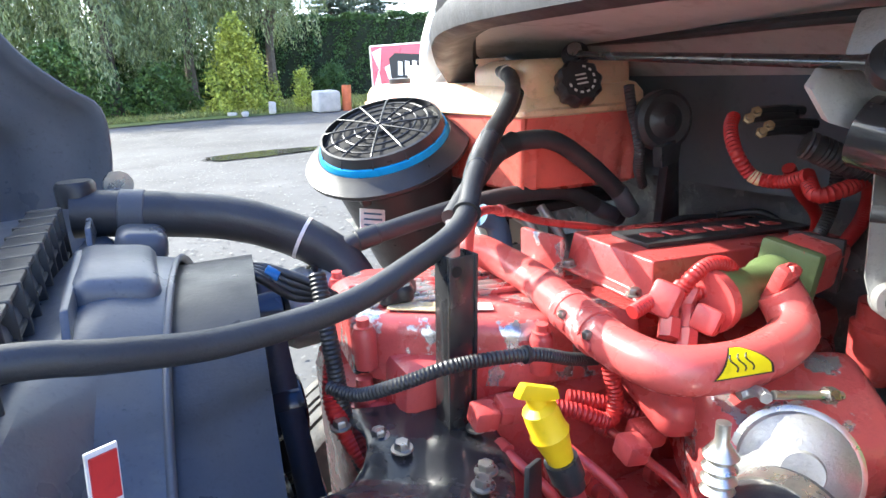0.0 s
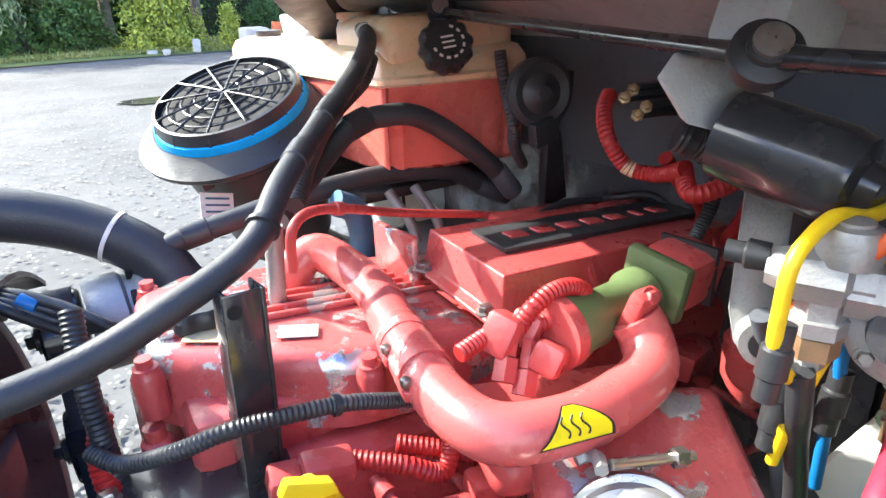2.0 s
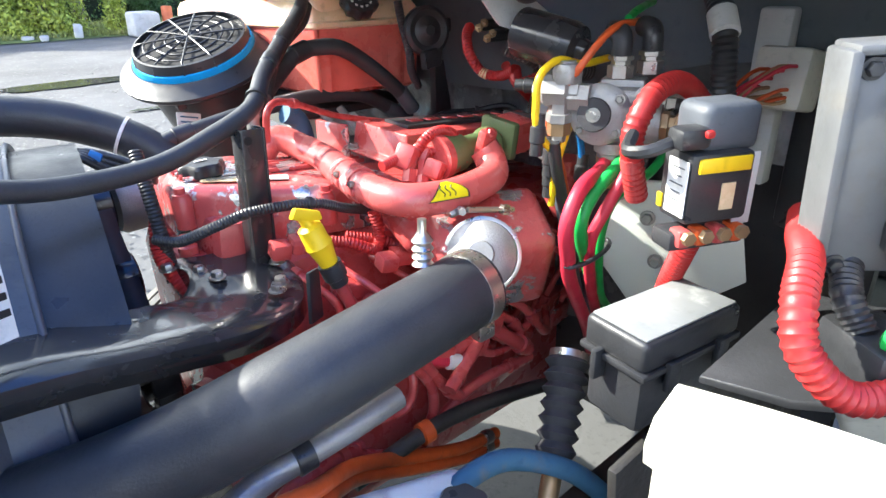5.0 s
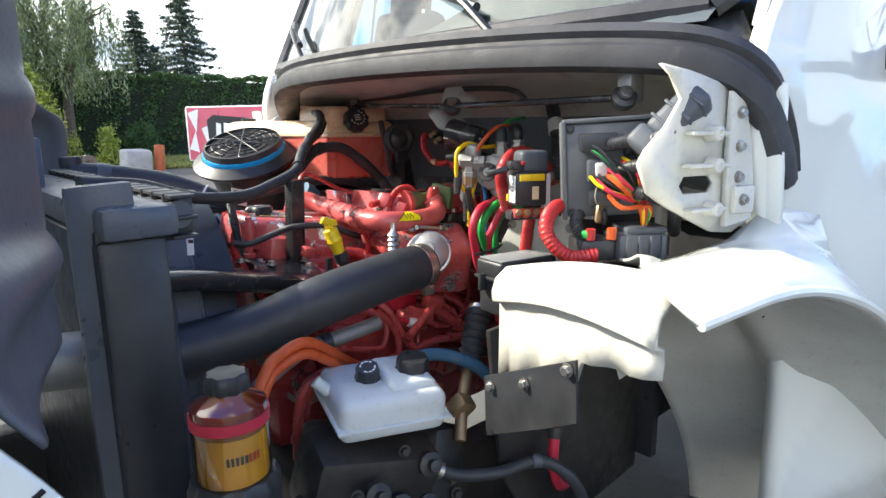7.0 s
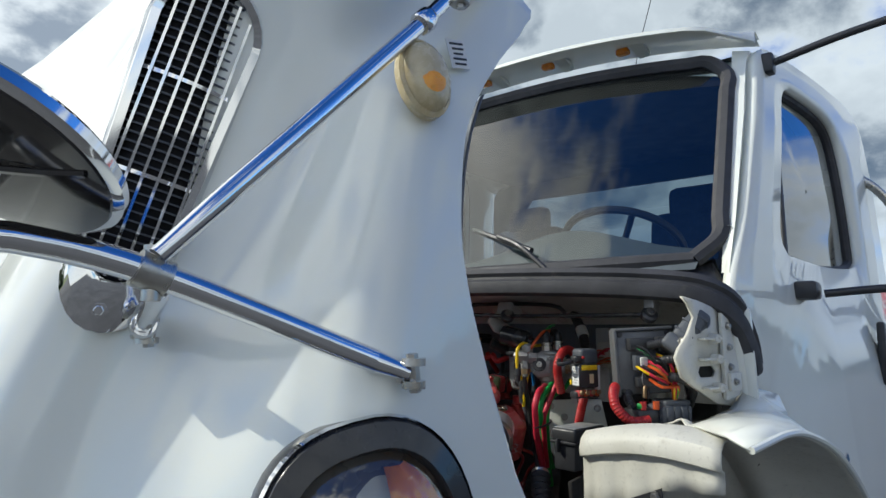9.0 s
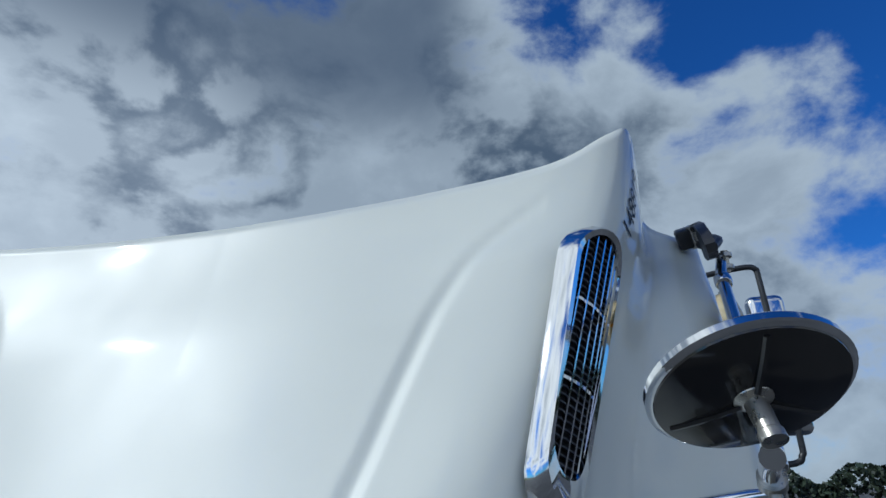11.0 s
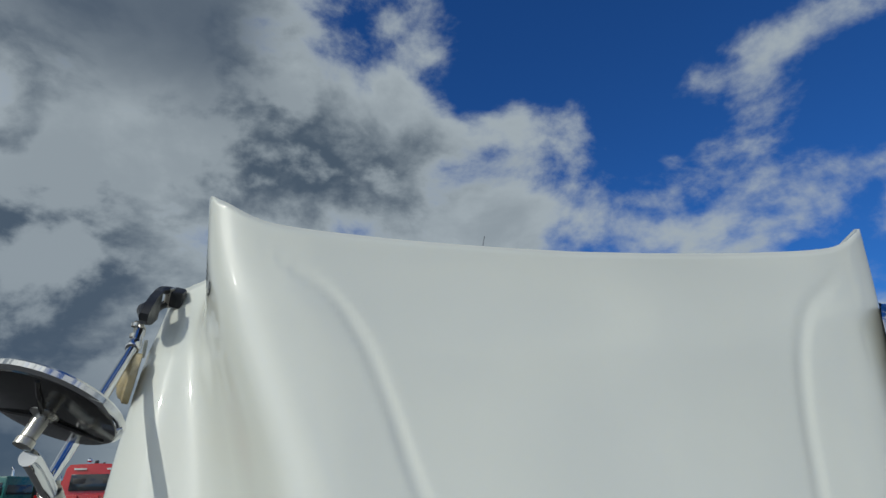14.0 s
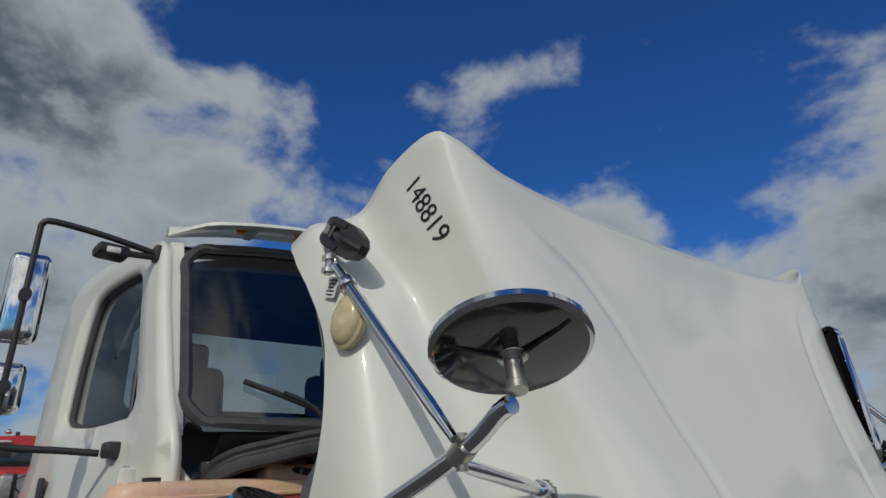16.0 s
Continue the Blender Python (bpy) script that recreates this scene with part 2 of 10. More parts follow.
LABEL = surface("white_label_paper", (0.75, 0.75, 0.72), (0.68, 0.68, 0.65), 15, 0.5)
INK = surface("black_ink", (0.02, 0.02, 0.022), None, 30, 0.5)
REDINK = surface("red_ink", (0.6, 0.03, 0.03), None, 30, 0.5)
YLABEL = surface("yellow_label", (0.85, 0.72, 0.01), (0.8, 0.66, 0.01), 20, 0.4)
AMBER = surface("amber_lens", (0.85, 0.28, 0.02), (0.75, 0.22, 0.015), 60, 0.15, coat=0.6)
AGED = surface("aged_marker_lens", (0.62, 0.53, 0.33), (0.52, 0.42, 0.24), 40, 0.25, coat=0.4)
WARM = surface("amber_bulb_in_lens", (0.95, 0.42, 0.06), (0.85, 0.3, 0.04), 40, 0.3)
LAMPDARK = surface("headlamp_inside", (0.20, 0.19, 0.18), (0.28, 0.27, 0.25), 9, 0.25, metal=0.4)
DARK = surface("dark_void", (0.008, 0.008, 0.009), None, 5, 0.8)
FUELYEL = surface("yellow_filter_media", (0.78, 0.52, 0.06), (0.7, 0.44, 0.05), 8, 0.35, coat=0.5)
TYRE = surface("tyre_rubber", (0.05, 0.048, 0.045), (0.085, 0.08, 0.072), 10, 0.75, bump=0.3, bscale=90, dirt=(0.2, 0.18, 0.15), dirt_at=0.5)
DASH = surface("dash_plastic", (0.10, 0.12, 0.13), (0.085, 0.1, 0.11), 6, 0.6, bump=0.1)
SEATF = surface("blue_grey_seat_cloth", (0.035, 0.05, 0.09), (0.03, 0.04, 0.07), 20, 0.85, bump=0.2)
MIRRORBACK = surface("dark_glossy_mirror_back", (0.018, 0.017, 0.017), (0.03, 0.028, 0.027), 10, 0.14, coat=0.5, dirt=(0.1, 0.09, 0.08), dirt_at=0.68)


def glass(name, colour, rough=0.02, mixin=0.12):
    """Clear pane: mostly see-through, with a mirror sheen."""
    m = bpy.data.materials.new(name)
    m.use_nodes = True
    t = m.node_tree
    t.nodes.remove(t.nodes["Principled BSDF"])
    tr, gl, mx, fr = (t.nodes.new("ShaderNode" + k) for k in ("BsdfTransparent", "BsdfGlossy", "MixShader", "Fresnel"))
    tr.inputs[0].default_value = (*colour, 1)
    gl.inputs["Roughness"].default_value = rough
    fr.inputs[0].default_value = 1.55
    n = t.nodes.new("ShaderNodeMath")
    n.operation, n.use_clamp = "MULTIPLY_ADD", True
    t.links.new(fr.outputs[0], n.inputs[0])
    n.inputs[1].default_value = 1.8
    n.inputs[2].default_value = mixin
    t.links.new(n.outputs[0], mx.inputs[0])
    t.links.new(tr.outputs[0], mx.inputs[1])
    t.links.new(gl.outputs[0], mx.inputs[2])
    t.links.new(mx.outputs[0], t.nodes["Material Output"].inputs[0])
    return m


PANE = glass("tinted_windscreen_glass", (0.55, 0.63, 0.64), 0.01, 0.01)
SIDEPANE = glass("side_window_glass", (0.6, 0.66, 0.67), 0.01, 0.01)
LENS = glass("clear_lamp_lens", (0.85, 0.84, 0.8), 0.03, 0.05)
BOWL = glass("clear_filter_bowl", (0.9, 0.75, 0.35), 0.03, 0.05)


# ---- shape helpers ----
def V(*a):
    return Vector(a)


def thing(name, at, label, category, group="", kind=""):
    ob = new(name)
    ob.empty_display_size = 0.05
    ob.location = at
    tagged(ob, label, category, group, kind)
    return ob


def origin_of(ob):
    m = Matrix.Translation(ob.location) if ob.data is None else Matrix()
    return m


def part(name, bm, mat, parent=None, label="", smooth=True):
    """Links a bmesh, made in world coordinates, as one mesh object under a thing or a part."""
    bmesh.ops.recalc_face_normals(bm, faces=bm.faces)
    me = bpy.data.meshes.new(name)
    bm.to_mesh(me)
    bm.free()
    for m in mat if isinstance(mat, (list, tuple)) else (mat,):
        me.materials.append(m)
    if smooth:
        me.shade_smooth()
        me.set_sharp_from_angle(angle=radians(38))
    ob = new(name, me)
    if parent is not None:
        ob.parent = parent
        ob.matrix_parent_inverse = origin_of(parent).inverted()
    if label:
        ob["label"] = label
    return ob


def face_towards(ob, way):
    """Turns a thin sheet's faces over when they look away from way."""
    me = ob.data
    if sum((p.normal.dot(Vector(way)) * p.area for p in me.polygons), 0.0) < 0:
        me.flip_normals()
    return ob


def box(bm, c, s, m=None, bevel=0.0, seg=2, mi=0):
    """A box of size s round c, turned by m about c."""
    g = bmesh.ops.create_cube(bm, size=1.0)
    vs = g["verts"]
    M = Matrix.Translation(c) @ (m or Matrix()) @ Matrix.Diagonal((*s, 1))
    bmesh.ops.transform(bm, matrix=M, verts=vs)
    faces = list({f for v in vs for f in v.link_faces})
    if bevel:
        es = list({e for v in vs for e in v.link_edges})
        r = bmesh.ops.bevel(bm, geom=es, offset=bevel, segments=seg, affect="EDGES", profile=0.5)
        faces = list(set(r["faces"]) | {f for f in faces if f.is_valid})
    for f in faces:
        if f.is_valid:
            f.material_index = mi
    return bm


def boxb(c, s, m=None, bevel=0.0, seg=2):
    return box(bmesh.new(), c, s, m, bevel, seg)


def basis(z, x=None):
    """A turn whose third axis is z."""
    z = Vector(z).normalized()
    x = Vector(x) if x is not None else (V(1, 0, 0) if abs(z.x) < 0.9 else V(0, 1, 0))
    y = z.cross(x).normalized()
    x = y.cross(z)
    return Matrix((x, y, z)).transposed().to_4x4()


def lathe(bm, prof, at, axis, seg=24, mi=0, x=None, wob=None):
    """Turns a profile of (radius, height) about an axis through at."""
    M = Matrix.Translation(at) @ basis(axis, x)
    rings = []
    for r, h in prof:
        if r < 1e-5:
            rings.append([bm.verts.new(M @ V(0, 0, h))])
        else:
            rings.append([bm.verts.new(M @ V(r * (wob(i, seg) if wob else 1) * math.cos(2 * math.pi * i / seg), r * (wob(i, seg) if wob else 1) * math.sin(2 * math.pi * i / seg), h)) for i in range(seg)])
    for a, b in zip(rings, rings[1:]):
        for i in range(seg):
            j = (i + 1) % seg
            q = [a[i % len(a)], a[j % len(a)], b[j % len(b)], b[i % len(b)]]
            q = list(dict.fromkeys(q))
            if len(q) > 2:
                bm.faces.new(q).material_index = mi
    for ring in (rings[0], rings[-1]):
        if len(ring) > 2:
            bm.faces.new(ring).material_index = mi
    return bm


def rod(bm, a, b, r, r2=None, seg=14, mi=0):
    a, b = Vector(a), Vector(b)
    return lathe(bm, [(r, 0), (r if r2 is None else r2, (b - a).length)], a, b - a, seg, mi)


def curve_points(pts, step):
    """A smooth line through pts, in steps of about step metres."""
    P = [Vector(p) for p in pts]
    if len(P) == 2:
        n = max(2, int((P[1] - P[0]).length / step))
        return [P[0].lerp(P[1], i / n) for i in range(n + 1)]
    P = [P[0] * 2 - P[1]] + P + [P[-1] * 2 - P[-2]]
    out = []
    for a, b, c, d in zip(P, P[1:], P[2:], P[3:]):
        n = max(1, int(math.ceil((c - b).length / step)))
        for i in range(n):
            t = i / n
            out.append(0.5 * ((2 * b) + (c - a) * t + (2 * a - 5 * b + 4 * c - d) * t * t + (3 * b - a - 3 * c + d) * t ** 3))
    out.append(P[-2])
    return out


def sweep(bm, pts, r, seg=12, step=0.012, rib=0.0, pitch=0.0, flat=None, mi=0, taper=None):
    """A tube along a smooth line; rib and pitch make it corrugated."""
    if rib:
        step = pitch / 2
    L = curve_points(pts, step)
    up = None
    rings = []
    for i, p in enumerate(L):
        d = (L[min(i + 1, len(L) - 1)] - L[max(i - 1, 0)]).normalized()
        if up is None:
            up = d.orthogonal().normalized() if flat is None else Vector(flat)
        up = (up - d * up.dot(d)).normalized()
        side = d.cross(up)
        rr = r + (rib if rib and i % 2 else 0)
        if taper:
            rr *= taper(i / (len(L) - 1))
        rings.append([bm.verts.new(p + up * (rr * math.cos(2 * math.pi * k / seg)) + side * (rr * math.sin(2 * math.pi * k / seg))) for k in range(seg)])
    for a, b in zip(rings, rings[1:]):
        for k in range(seg):
            bm.faces.new((a[k], a[(k + 1) % seg], b[(k + 1) % seg], b[k])).material_index = mi
    bm.faces.new(rings[0]).material_index = mi
    bm.faces.new(rings[-1]).material_index = mi
    return bm


def slab(bm, poly, thick, mi=0):
    """A flat plate: polygon corners and a vector of thickness."""
    t = Vector(thick)
    a = [bm.verts.new(Vector(p)) for p in poly]
    b = [bm.verts.new(Vector(p) + t) for p in poly]
    fs = [bm.faces.new(a), bm.faces.new(list(reversed(b)))]
    for i in range(len(a)):
        j = (i + 1) % len(a)
        fs.append(bm.faces.new((a[i], b[i], b[j], a[j])))
    for f in fs:
        f.material_index = mi
    return bm


def soften(bm, off, seg=2, angle=30):
    """Bevels the sharp edges of a whole bmesh."""
    bmesh.ops.recalc_face_normals(bm, faces=bm.faces)
    es = [e for e in bm.edges if len(e.link_faces) == 2 and e.calc_face_angle(0) > radians(angle)]
    bmesh.ops.bevel(bm, geom=es, offset=off, segments=seg, affect="EDGES", profile=0.6, clamp_overlap=True)
    return bm


def grid(bm, rows, mi=0, close=False):
    vs = [[bm.verts.new(p) for p in r] for r in rows]
    for a, b in zip(vs, vs[1:]):
        for i in range(len(a) - (0 if close else 1)):
            j = (i + 1) % len(a)
            bm.faces.new((a[i], a[j], b[j], b[i])).material_index = mi
    return vs


def lerp_table(tab, z):
    """Smooth look-up in rows of (key, value...), keys falling."""
    ks = [r[0] for r in tab]
    if z >= ks[0]:
        return tab[0][1:]
    if z <= ks[-1]:
        return tab[-1][1:]
    for i in range(len(ks) - 1):
        if ks[i] >= z >= ks[i + 1]:
            t = (ks[i] - z) / (ks[i] - ks[i + 1])
            a, b = tab[max(i - 1, 0)], tab[i]
            c, d = tab[i + 1], tab[min(i + 2, len(ks) - 1)]
            return tuple(0.5 * (2 * b[k] + (c[k] - a[k]) * t + (2 * a[k] - 5 * b[k] + 4 * c[k] - d[k]) * t * t + (3 * b[k] - a[k] - 3 * c[k] + d[k]) * t ** 3) for k in range(1, len(b)))


def hexbolt(at, axis, parent, r=0.009, mat=None, name="bolt"):
    bm = bmesh.new()
    lathe(bm, [(0, 0), (r * 1.45, 0), (r * 1.4, r * 0.22), (r, r * 0.25)], at, axis, 20)
    lathe(bm, [(0, r * 0.2), (r * 1.02, r * 0.2), (r * 1.02, r * 0.95), (r * 0.85, r * 1.15), (0, r * 1.15)], at, axis, 6)
    return part(name, bm, mat or BOLT, parent)


def text_mesh(body, size):
    """A flat mesh of lettering in Blender's own font, its origin at the middle."""
    cu = bpy.data.curves.new("lettering", "FONT")
    cu.body, cu.size, cu.extrude, cu.align_x, cu.align_y = body, size, 0.0004, "CENTER", "CENTER"
    ob = bpy.data.objects.new("lettering", cu)
    scene.collection.objects.link(ob)
    me = bpy.data.meshes.new_from_object(ob.evaluated_get(bpy.context.evaluated_depsgraph_get()))
    bpy.data.objects.remove(ob)
    return me

# ---- ground ----
YC = 0.03                      # the truck's centre line; it faces -x

GRAVEL = surface("gravel_lot", (0.105, 0.105, 0.103), (0.065, 0.065, 0.063), 0.35, 0.9, grain=0.9, bump=0.8, bscale=26, dirt=(0.165, 0.162, 0.155), dirt_at=0.52)
GRASS = surface("mown_grass", (0.11, 0.15, 0.035), (0.16, 0.18, 0.05), 0.6, 0.9, bump=0.8, bscale=25, dirt=(0.06, 0.10, 0.02), dirt_at=0.5)
bm = bmesh.new()
bmesh.ops.create_grid(bm, x_segments=60, y_segments=60, size=900)
for v in bm.verts:
    r = max(abs(v.co.x), abs(v.co.y))
    v.co.x *= (r / 900) ** 1.5 if r else 0
    v.co.y *= (r / 900) ** 1.5 if r else 0
    v.co.z = 0.02 * noise.noise(v.co * 0.2) if r < 500 else 0
tagged(part("ground", bm, GRAVEL), "wide grey gravel yard with worn wheel tracks", "ground", kind="structure")
bm = bmesh.new()
grid(bm, [[V(x, y0 + 0.5 * noise.noise(V(x * 0.3, y0, 0)), 0.035 + (0.0 if k == 0 else 0.05)) for x in np.linspace(-60, 90, 90)] for k, y0 in enumerate((26.2, 27, 29, 36, 60, 120))])
tagged(part("grass_verge", bm, GRASS), "rough mown grass verge beside the gravel yard", "grass", kind="structure")
WATER = surface("puddle_water", (0.04, 0.04, 0.035), None, 3, 0.05, bump=0.02)
for k, (cx, cy, sx, sy) in enumerate(((2.4, 13.4, 1.3, 0.55), (2.7, 9.3, 0.35, 0.12))):
    bm = bmesh.new()
    n = 40
    bm.faces.new([bm.verts.new((cx + sx * math.cos(a) * (1 + 0.35 * noise.noise(V(math.cos(a) * 2 + k, math.sin(a) * 2, 3))), cy + sy * math.sin(a) * (1 + 0.35 * noise.noise(V(math.cos(a) * 2 + k, math.sin(a) * 2, 9))), 0.026)) for a in np.linspace(0, 2 * math.pi, n, endpoint=False)])
    tagged(part("puddle", bm, WATER), "shallow rain puddle lying on the gravel", "puddle", "puddles on the yard", kind="structure")

# ---- the hood, tipped forward ----
# columns across the hood: rows of height, x, half width
HOOD = [
    [(2.250, -0.700, 0.0), (2.0, -0.775, 0.0), (1.7, -0.875, 0.0), (1.3, -1.03, 0.0), (0.85, -1.20, 0.0)],
    [(2.254, -0.702, 0.22), (2.0, -0.777, 0.20), (1.7, -0.877, 0.18), (1.3, -1.03, 0.17), (0.85, -1.20, 0.16)],
    [(2.266, -0.700, 0.45), (2.0, -0.775, 0.41), (1.7, -0.873, 0.37), (1.3, -1.025, 0.34), (0.85, -1.195, 0.31)],
    [(2.287, -0.703, 0.662), (2.1, -0.752, 0.60), (1.73, -0.862, 0.50), (1.3, -1.008, 0.43), (0.85, -1.17, 0.39)],
    [(2.342, -0.684, 0.772), (2.12, -0.735, 0.70), (1.73, -0.84, 0.572), (1.3, -0.98, 0.495), (0.85, -1.13, 0.45)],
    [(2.364, -0.642, 0.811), (2.14, -0.700, 0.755), (1.73, -0.80, 0.617), (1.3, -0.94, 0.54), (0.85, -1.09, 0.51)],
    [(2.332, -0.520, 0.826), (2.14, -0.625, 0.790), (1.73, -0.742, 0.668), (1.3, -0.88, 0.59), (0.85, -1.03, 0.57)],
    [(2.270, -0.425, 0.832), (2.05, -0.575, 0.81), (1.73, -0.690, 0.742), (1.3, -0.815, 0.71), (0.85, -0.95, 0.69)],
    [(2.232, -0.415, 0.885), (2.02, -0.570, 0.868), (1.73, -0.662, 0.865), (1.3, -0.745, 0.86), (0.85, -0.85, 0.83)],
    [(2.222, -0.385, 0.932), (2.00, -0.540, 0.925), (1.73, -0.610, 0.935), (1.45, -0.63, 0.950), (1.2, -0.655, 0.955), (0.85, -0.70, 0.92)],
    [(2.195, -0.315, 0.945), (2.165, -0.335, 0.947), (2.06, -0.425, 0.948), (1.97, -0.475, 0.940), (1.88, -0.498, 0.945), (1.78, -0.500, 0.95), (1.65, -0.462, 0.955), (1.5, -0.400, 0.960), (1.42, -0.352, 0.961), (1.385, -0.326, 0.962), (1.36, -0.335, 0.962), (1.22, -0.40, 0.962), (0.85, -0.55, 0.93)],
]


def hood_row(f, off=0.0):
    """Points from the centre to the wheel-arch edge at the fraction f of the way down."""
    cols = []
    for c in HOOD:
        z = c[0][0] + (c[-1][0] - c[0][0]) * f
        x, h = lerp_table(c, z)
        cols.append(V(x + off, h, z))
    return curve_points(cols, 0.028) if f is None else cols


def hood_point(f, u, side):
    """A place on the hood's outer skin: f down, u across (0 the centre, 10 the arch edge), and its normal."""
    def at(f, u):
        c = hood_row(min(max(f, 0), 1))
        i = min(int(u), len(c) - 2)
        a, b, d, e = c[max(i - 1, 0)], c[i], c[i + 1], c[min(i + 2, len(c) - 1)]
        t = u - i
        p = 0.5 * ((2 * b) + (d - a) * t + (2 * a - 5 * b + 4 * d - e) * t * t + (3 * b - a - 3 * d + e) * t ** 3)
        return V(p.x, YC + side * p.y, p.z)
    p = at(f, u)
    n = (at(f, min(u + 0.05, 10)) - at(f, max(u - 0.05, 0))).cross(at(f + 0.01, u) - at(f - 0.01, u)).normalized()
    if n.dot(V(-1, side * 0.6, 0)) < 0:
        n = -n
    return p, n


def hood_skin(u0, u1, f0, f1, nu, nf, off=0.0, side=1):
    rows = []
    for i in range(nf + 1):
        f = f0 + (f1 - f0) * i / nf
        row = []
        for j in range(nu + 1):
            p, n = hood_point(f, u0 + (u1 - u0) * j / nu, side)
            row.append(p + n * off)
        rows.append(row)
    return rows


hood = thing("hood", (-0.75, YC, 0.85), "glossy white tilted-open truck hood with fender flanks", "truck hood")
bm = bmesh.new()
CREASE = [(1.0, 1.35, 0), (0.69, 1.55, 0), (0.376, 1.9, 0), (0.276, 2.08, 0), (0.19, 2.24, 0), (0.13, 2.42, 0), (0.10, 2.58, 0), (0.075, 2.82, 0), (0.055, 3.12, 0), (0.0, 3.9, 0)]
for side in (-1, 1):
    rows = hood_skin(0, 10, 0, 1, 250, 80, 0, side)
    for i, r in enumerate(rows):
        f = i / 80
        for j, p in enumerate(r):
            u = 10 * j / 250
            # the pressed crease that runs down inside each corner, hooked outward at the top
            g = lerp_table(CREASE, f)[0]
            if f > 0.045:
                p.x += 0.005 * max(0, 1 - ((u - g) / 0.12) ** 2) ** 1.5 * min(1, (f - 0.045) / 0.03)
    grid(bm, rows)
bmesh.ops.remove_doubles(bm, verts=bm.verts, dist=0.0005)
shell = part("hood_shell", bm, WHITE, hood)
so = shell.modifiers.new("thickness", "SOLIDIFY")
so.thickness, so.offset = 0.008, -1
# black splash liners inside both flanks, ribbed
for side in (-1, 1):
    bm = bmesh.new()
    rows = []
    for i in range(71):
        z = 2.02 - (2.02 - 1.47) * i / 70
        k = 2.4 * math.exp(-((((z - 1.56) / 0.15 + 0.5) % 1.0 - 0.5) / 0.17) ** 2)
        xe = lerp_table(HOOD[10], z)[0]
        row = []
        for q in np.linspace(0, 1, 15):
            hollow = math.sin(math.pi * q)
            x = xe + 0.012 + (-0.325 - xe) * q ** 0.8 - 0.02 * hollow + 0.018 * k * hollow ** 0.5
            y = 0.935 - 0.235 * q + 0.02 * hollow - (0.02 * k * hollow ** 0.5)
            row.append(V(x, YC + side * y, z))
        row.append(row[-1] + V(-0.12, -side * 0.015, -0.01))
        rows.append(row)
    grid(bm, rows)
    lin = part("splash_liner", bm, LINER, hood, "black ribbed plastic splash liner")
    so = lin.modifiers.new("thickness", "SOLIDIFY")
    so.thickness = 0.004
    if side > 0:
        # the deeper shield on the right wraps towards the radiator
        bm = bmesh.new()
        ring = curve_points([V(x, YC + 0.72, z) for x, z in ((-0.40, 2.03), (-0.25, 1.94), (-0.15, 1.87), (-0.10, 1.80), (-0.045, 1.745), (0.0, 1.705), (0.002, 1.62), (-0.02, 1.52), (-0.05, 1.45), (-0.20, 1.38), (-0.40, 1.34))], 0.02)
        mid = V(-0.36, YC + 0.80, 1.57)
        grid(bm, [[p.lerp(mid, q) + V(0, 0.05 * math.sin(q * math.pi) + 0.012 * math.sin(q * 14), 0) for p in ring] for q in np.linspace(0, 0.98, 14)])
        part("splash_shield", bm, LINER, hood, "black moulded plastic shield").modifiers.new("thickness", "SOLIDIFY").thickness = 0.005
    # seam of the lower fender piece
    bm = bmesh.new()
    sweep(bm, [hood_point(0.55, 9.98, side)[0], hood_point(0.585, 9.6, side)[0] , hood_point(0.63, 9.2, side)[0]], 0.0022, 6, 0.02)
    part("panel_seam", bm, DARK, hood)

# air intake grille on the left corner
ga, gb = V(-0.720, YC - 0.735, 2.130), V(-0.802, YC - 0.618, 1.69)
gn = V(-0.41, -0.91, 0.10).normalized()
gl = (ga - gb).normalized()
gn = (gn - gl * gn.dot(gl)).normalized()
gs = gl.cross(gn)
glen, gwid = (ga - gb).length, 0.147
gm = Matrix((gs, gl, gn)).transposed().to_4x4()
gm.translation = (ga + gb) / 2 + gn * 0.014
grille = thing("intake_grille", gm.translation, "long oval chrome air intake grille with black slots on hood", "grille")


def gp(x, y, h):
    """A place on the grille, bent round the hood's corner."""
    return gm @ V(x, y, h - 4.2 * x * x)


def bent_bar(x0, x1, y, w, h0, h1):
    """A bar across the grille that follows its bend."""
    b = bmesh.new()
    rows = [[gp(x, y + dy, h) for dy, h in ((-w / 2, h0), (-w / 2, h1), (w / 2, h1), (w / 2, h0))] for x in np.linspace(x0, x1, 6)]
    grid(b, rows, close=True)
    return b


def stadium(w, l, n=14, pinch=0.0):
    """An oblong outline that narrows towards its lower end."""
    out = []
    for i in range(2 * n):
        a = math.pi * (i % n) / (n - 1)
        top = i < n
        out.append(V(w / 2 * math.cos(a if top else a + math.pi) * (1 if top else 1 - pinch), (l / 2 - w / 2) * (1 if top else -1) + w / 2 * math.sin(a if top else a + math.pi), 0))
    return out


bm = bmesh.new()
o, i1 = stadium(gwid, glen, pinch=0.22), stadium(gwid * 0.76, glen * 0.83, pinch=0.22)
for p in i1:
    p.y += 0.024
prof = [(o, -0.014), (o, 0.003), ([a.lerp(b, 0.4) for a, b in zip(o, i1)], 0.014), (i1, 0.009), (i1, -0.012)]
grid(bm, [[gp(p.x, p.y, h) for p in ring] for ring, h in prof], close=True)
part("bezel", bm, CHROME, grille, "chrome oval bezel")
bm = bmesh.new()
half_i = len(i1) // 2
grid(bm, [[gp(a.x + (b.x - a.x) * q, a.y + (b.y - a.y) * q, -0.007) for q in np.linspace(0, 1, 7)] for a, b in zip(i1[:half_i], reversed(i1[half_i:]))])
part("backing", bm, DARK, grille)
bars = int(glen * 0.83 / 0.0115)
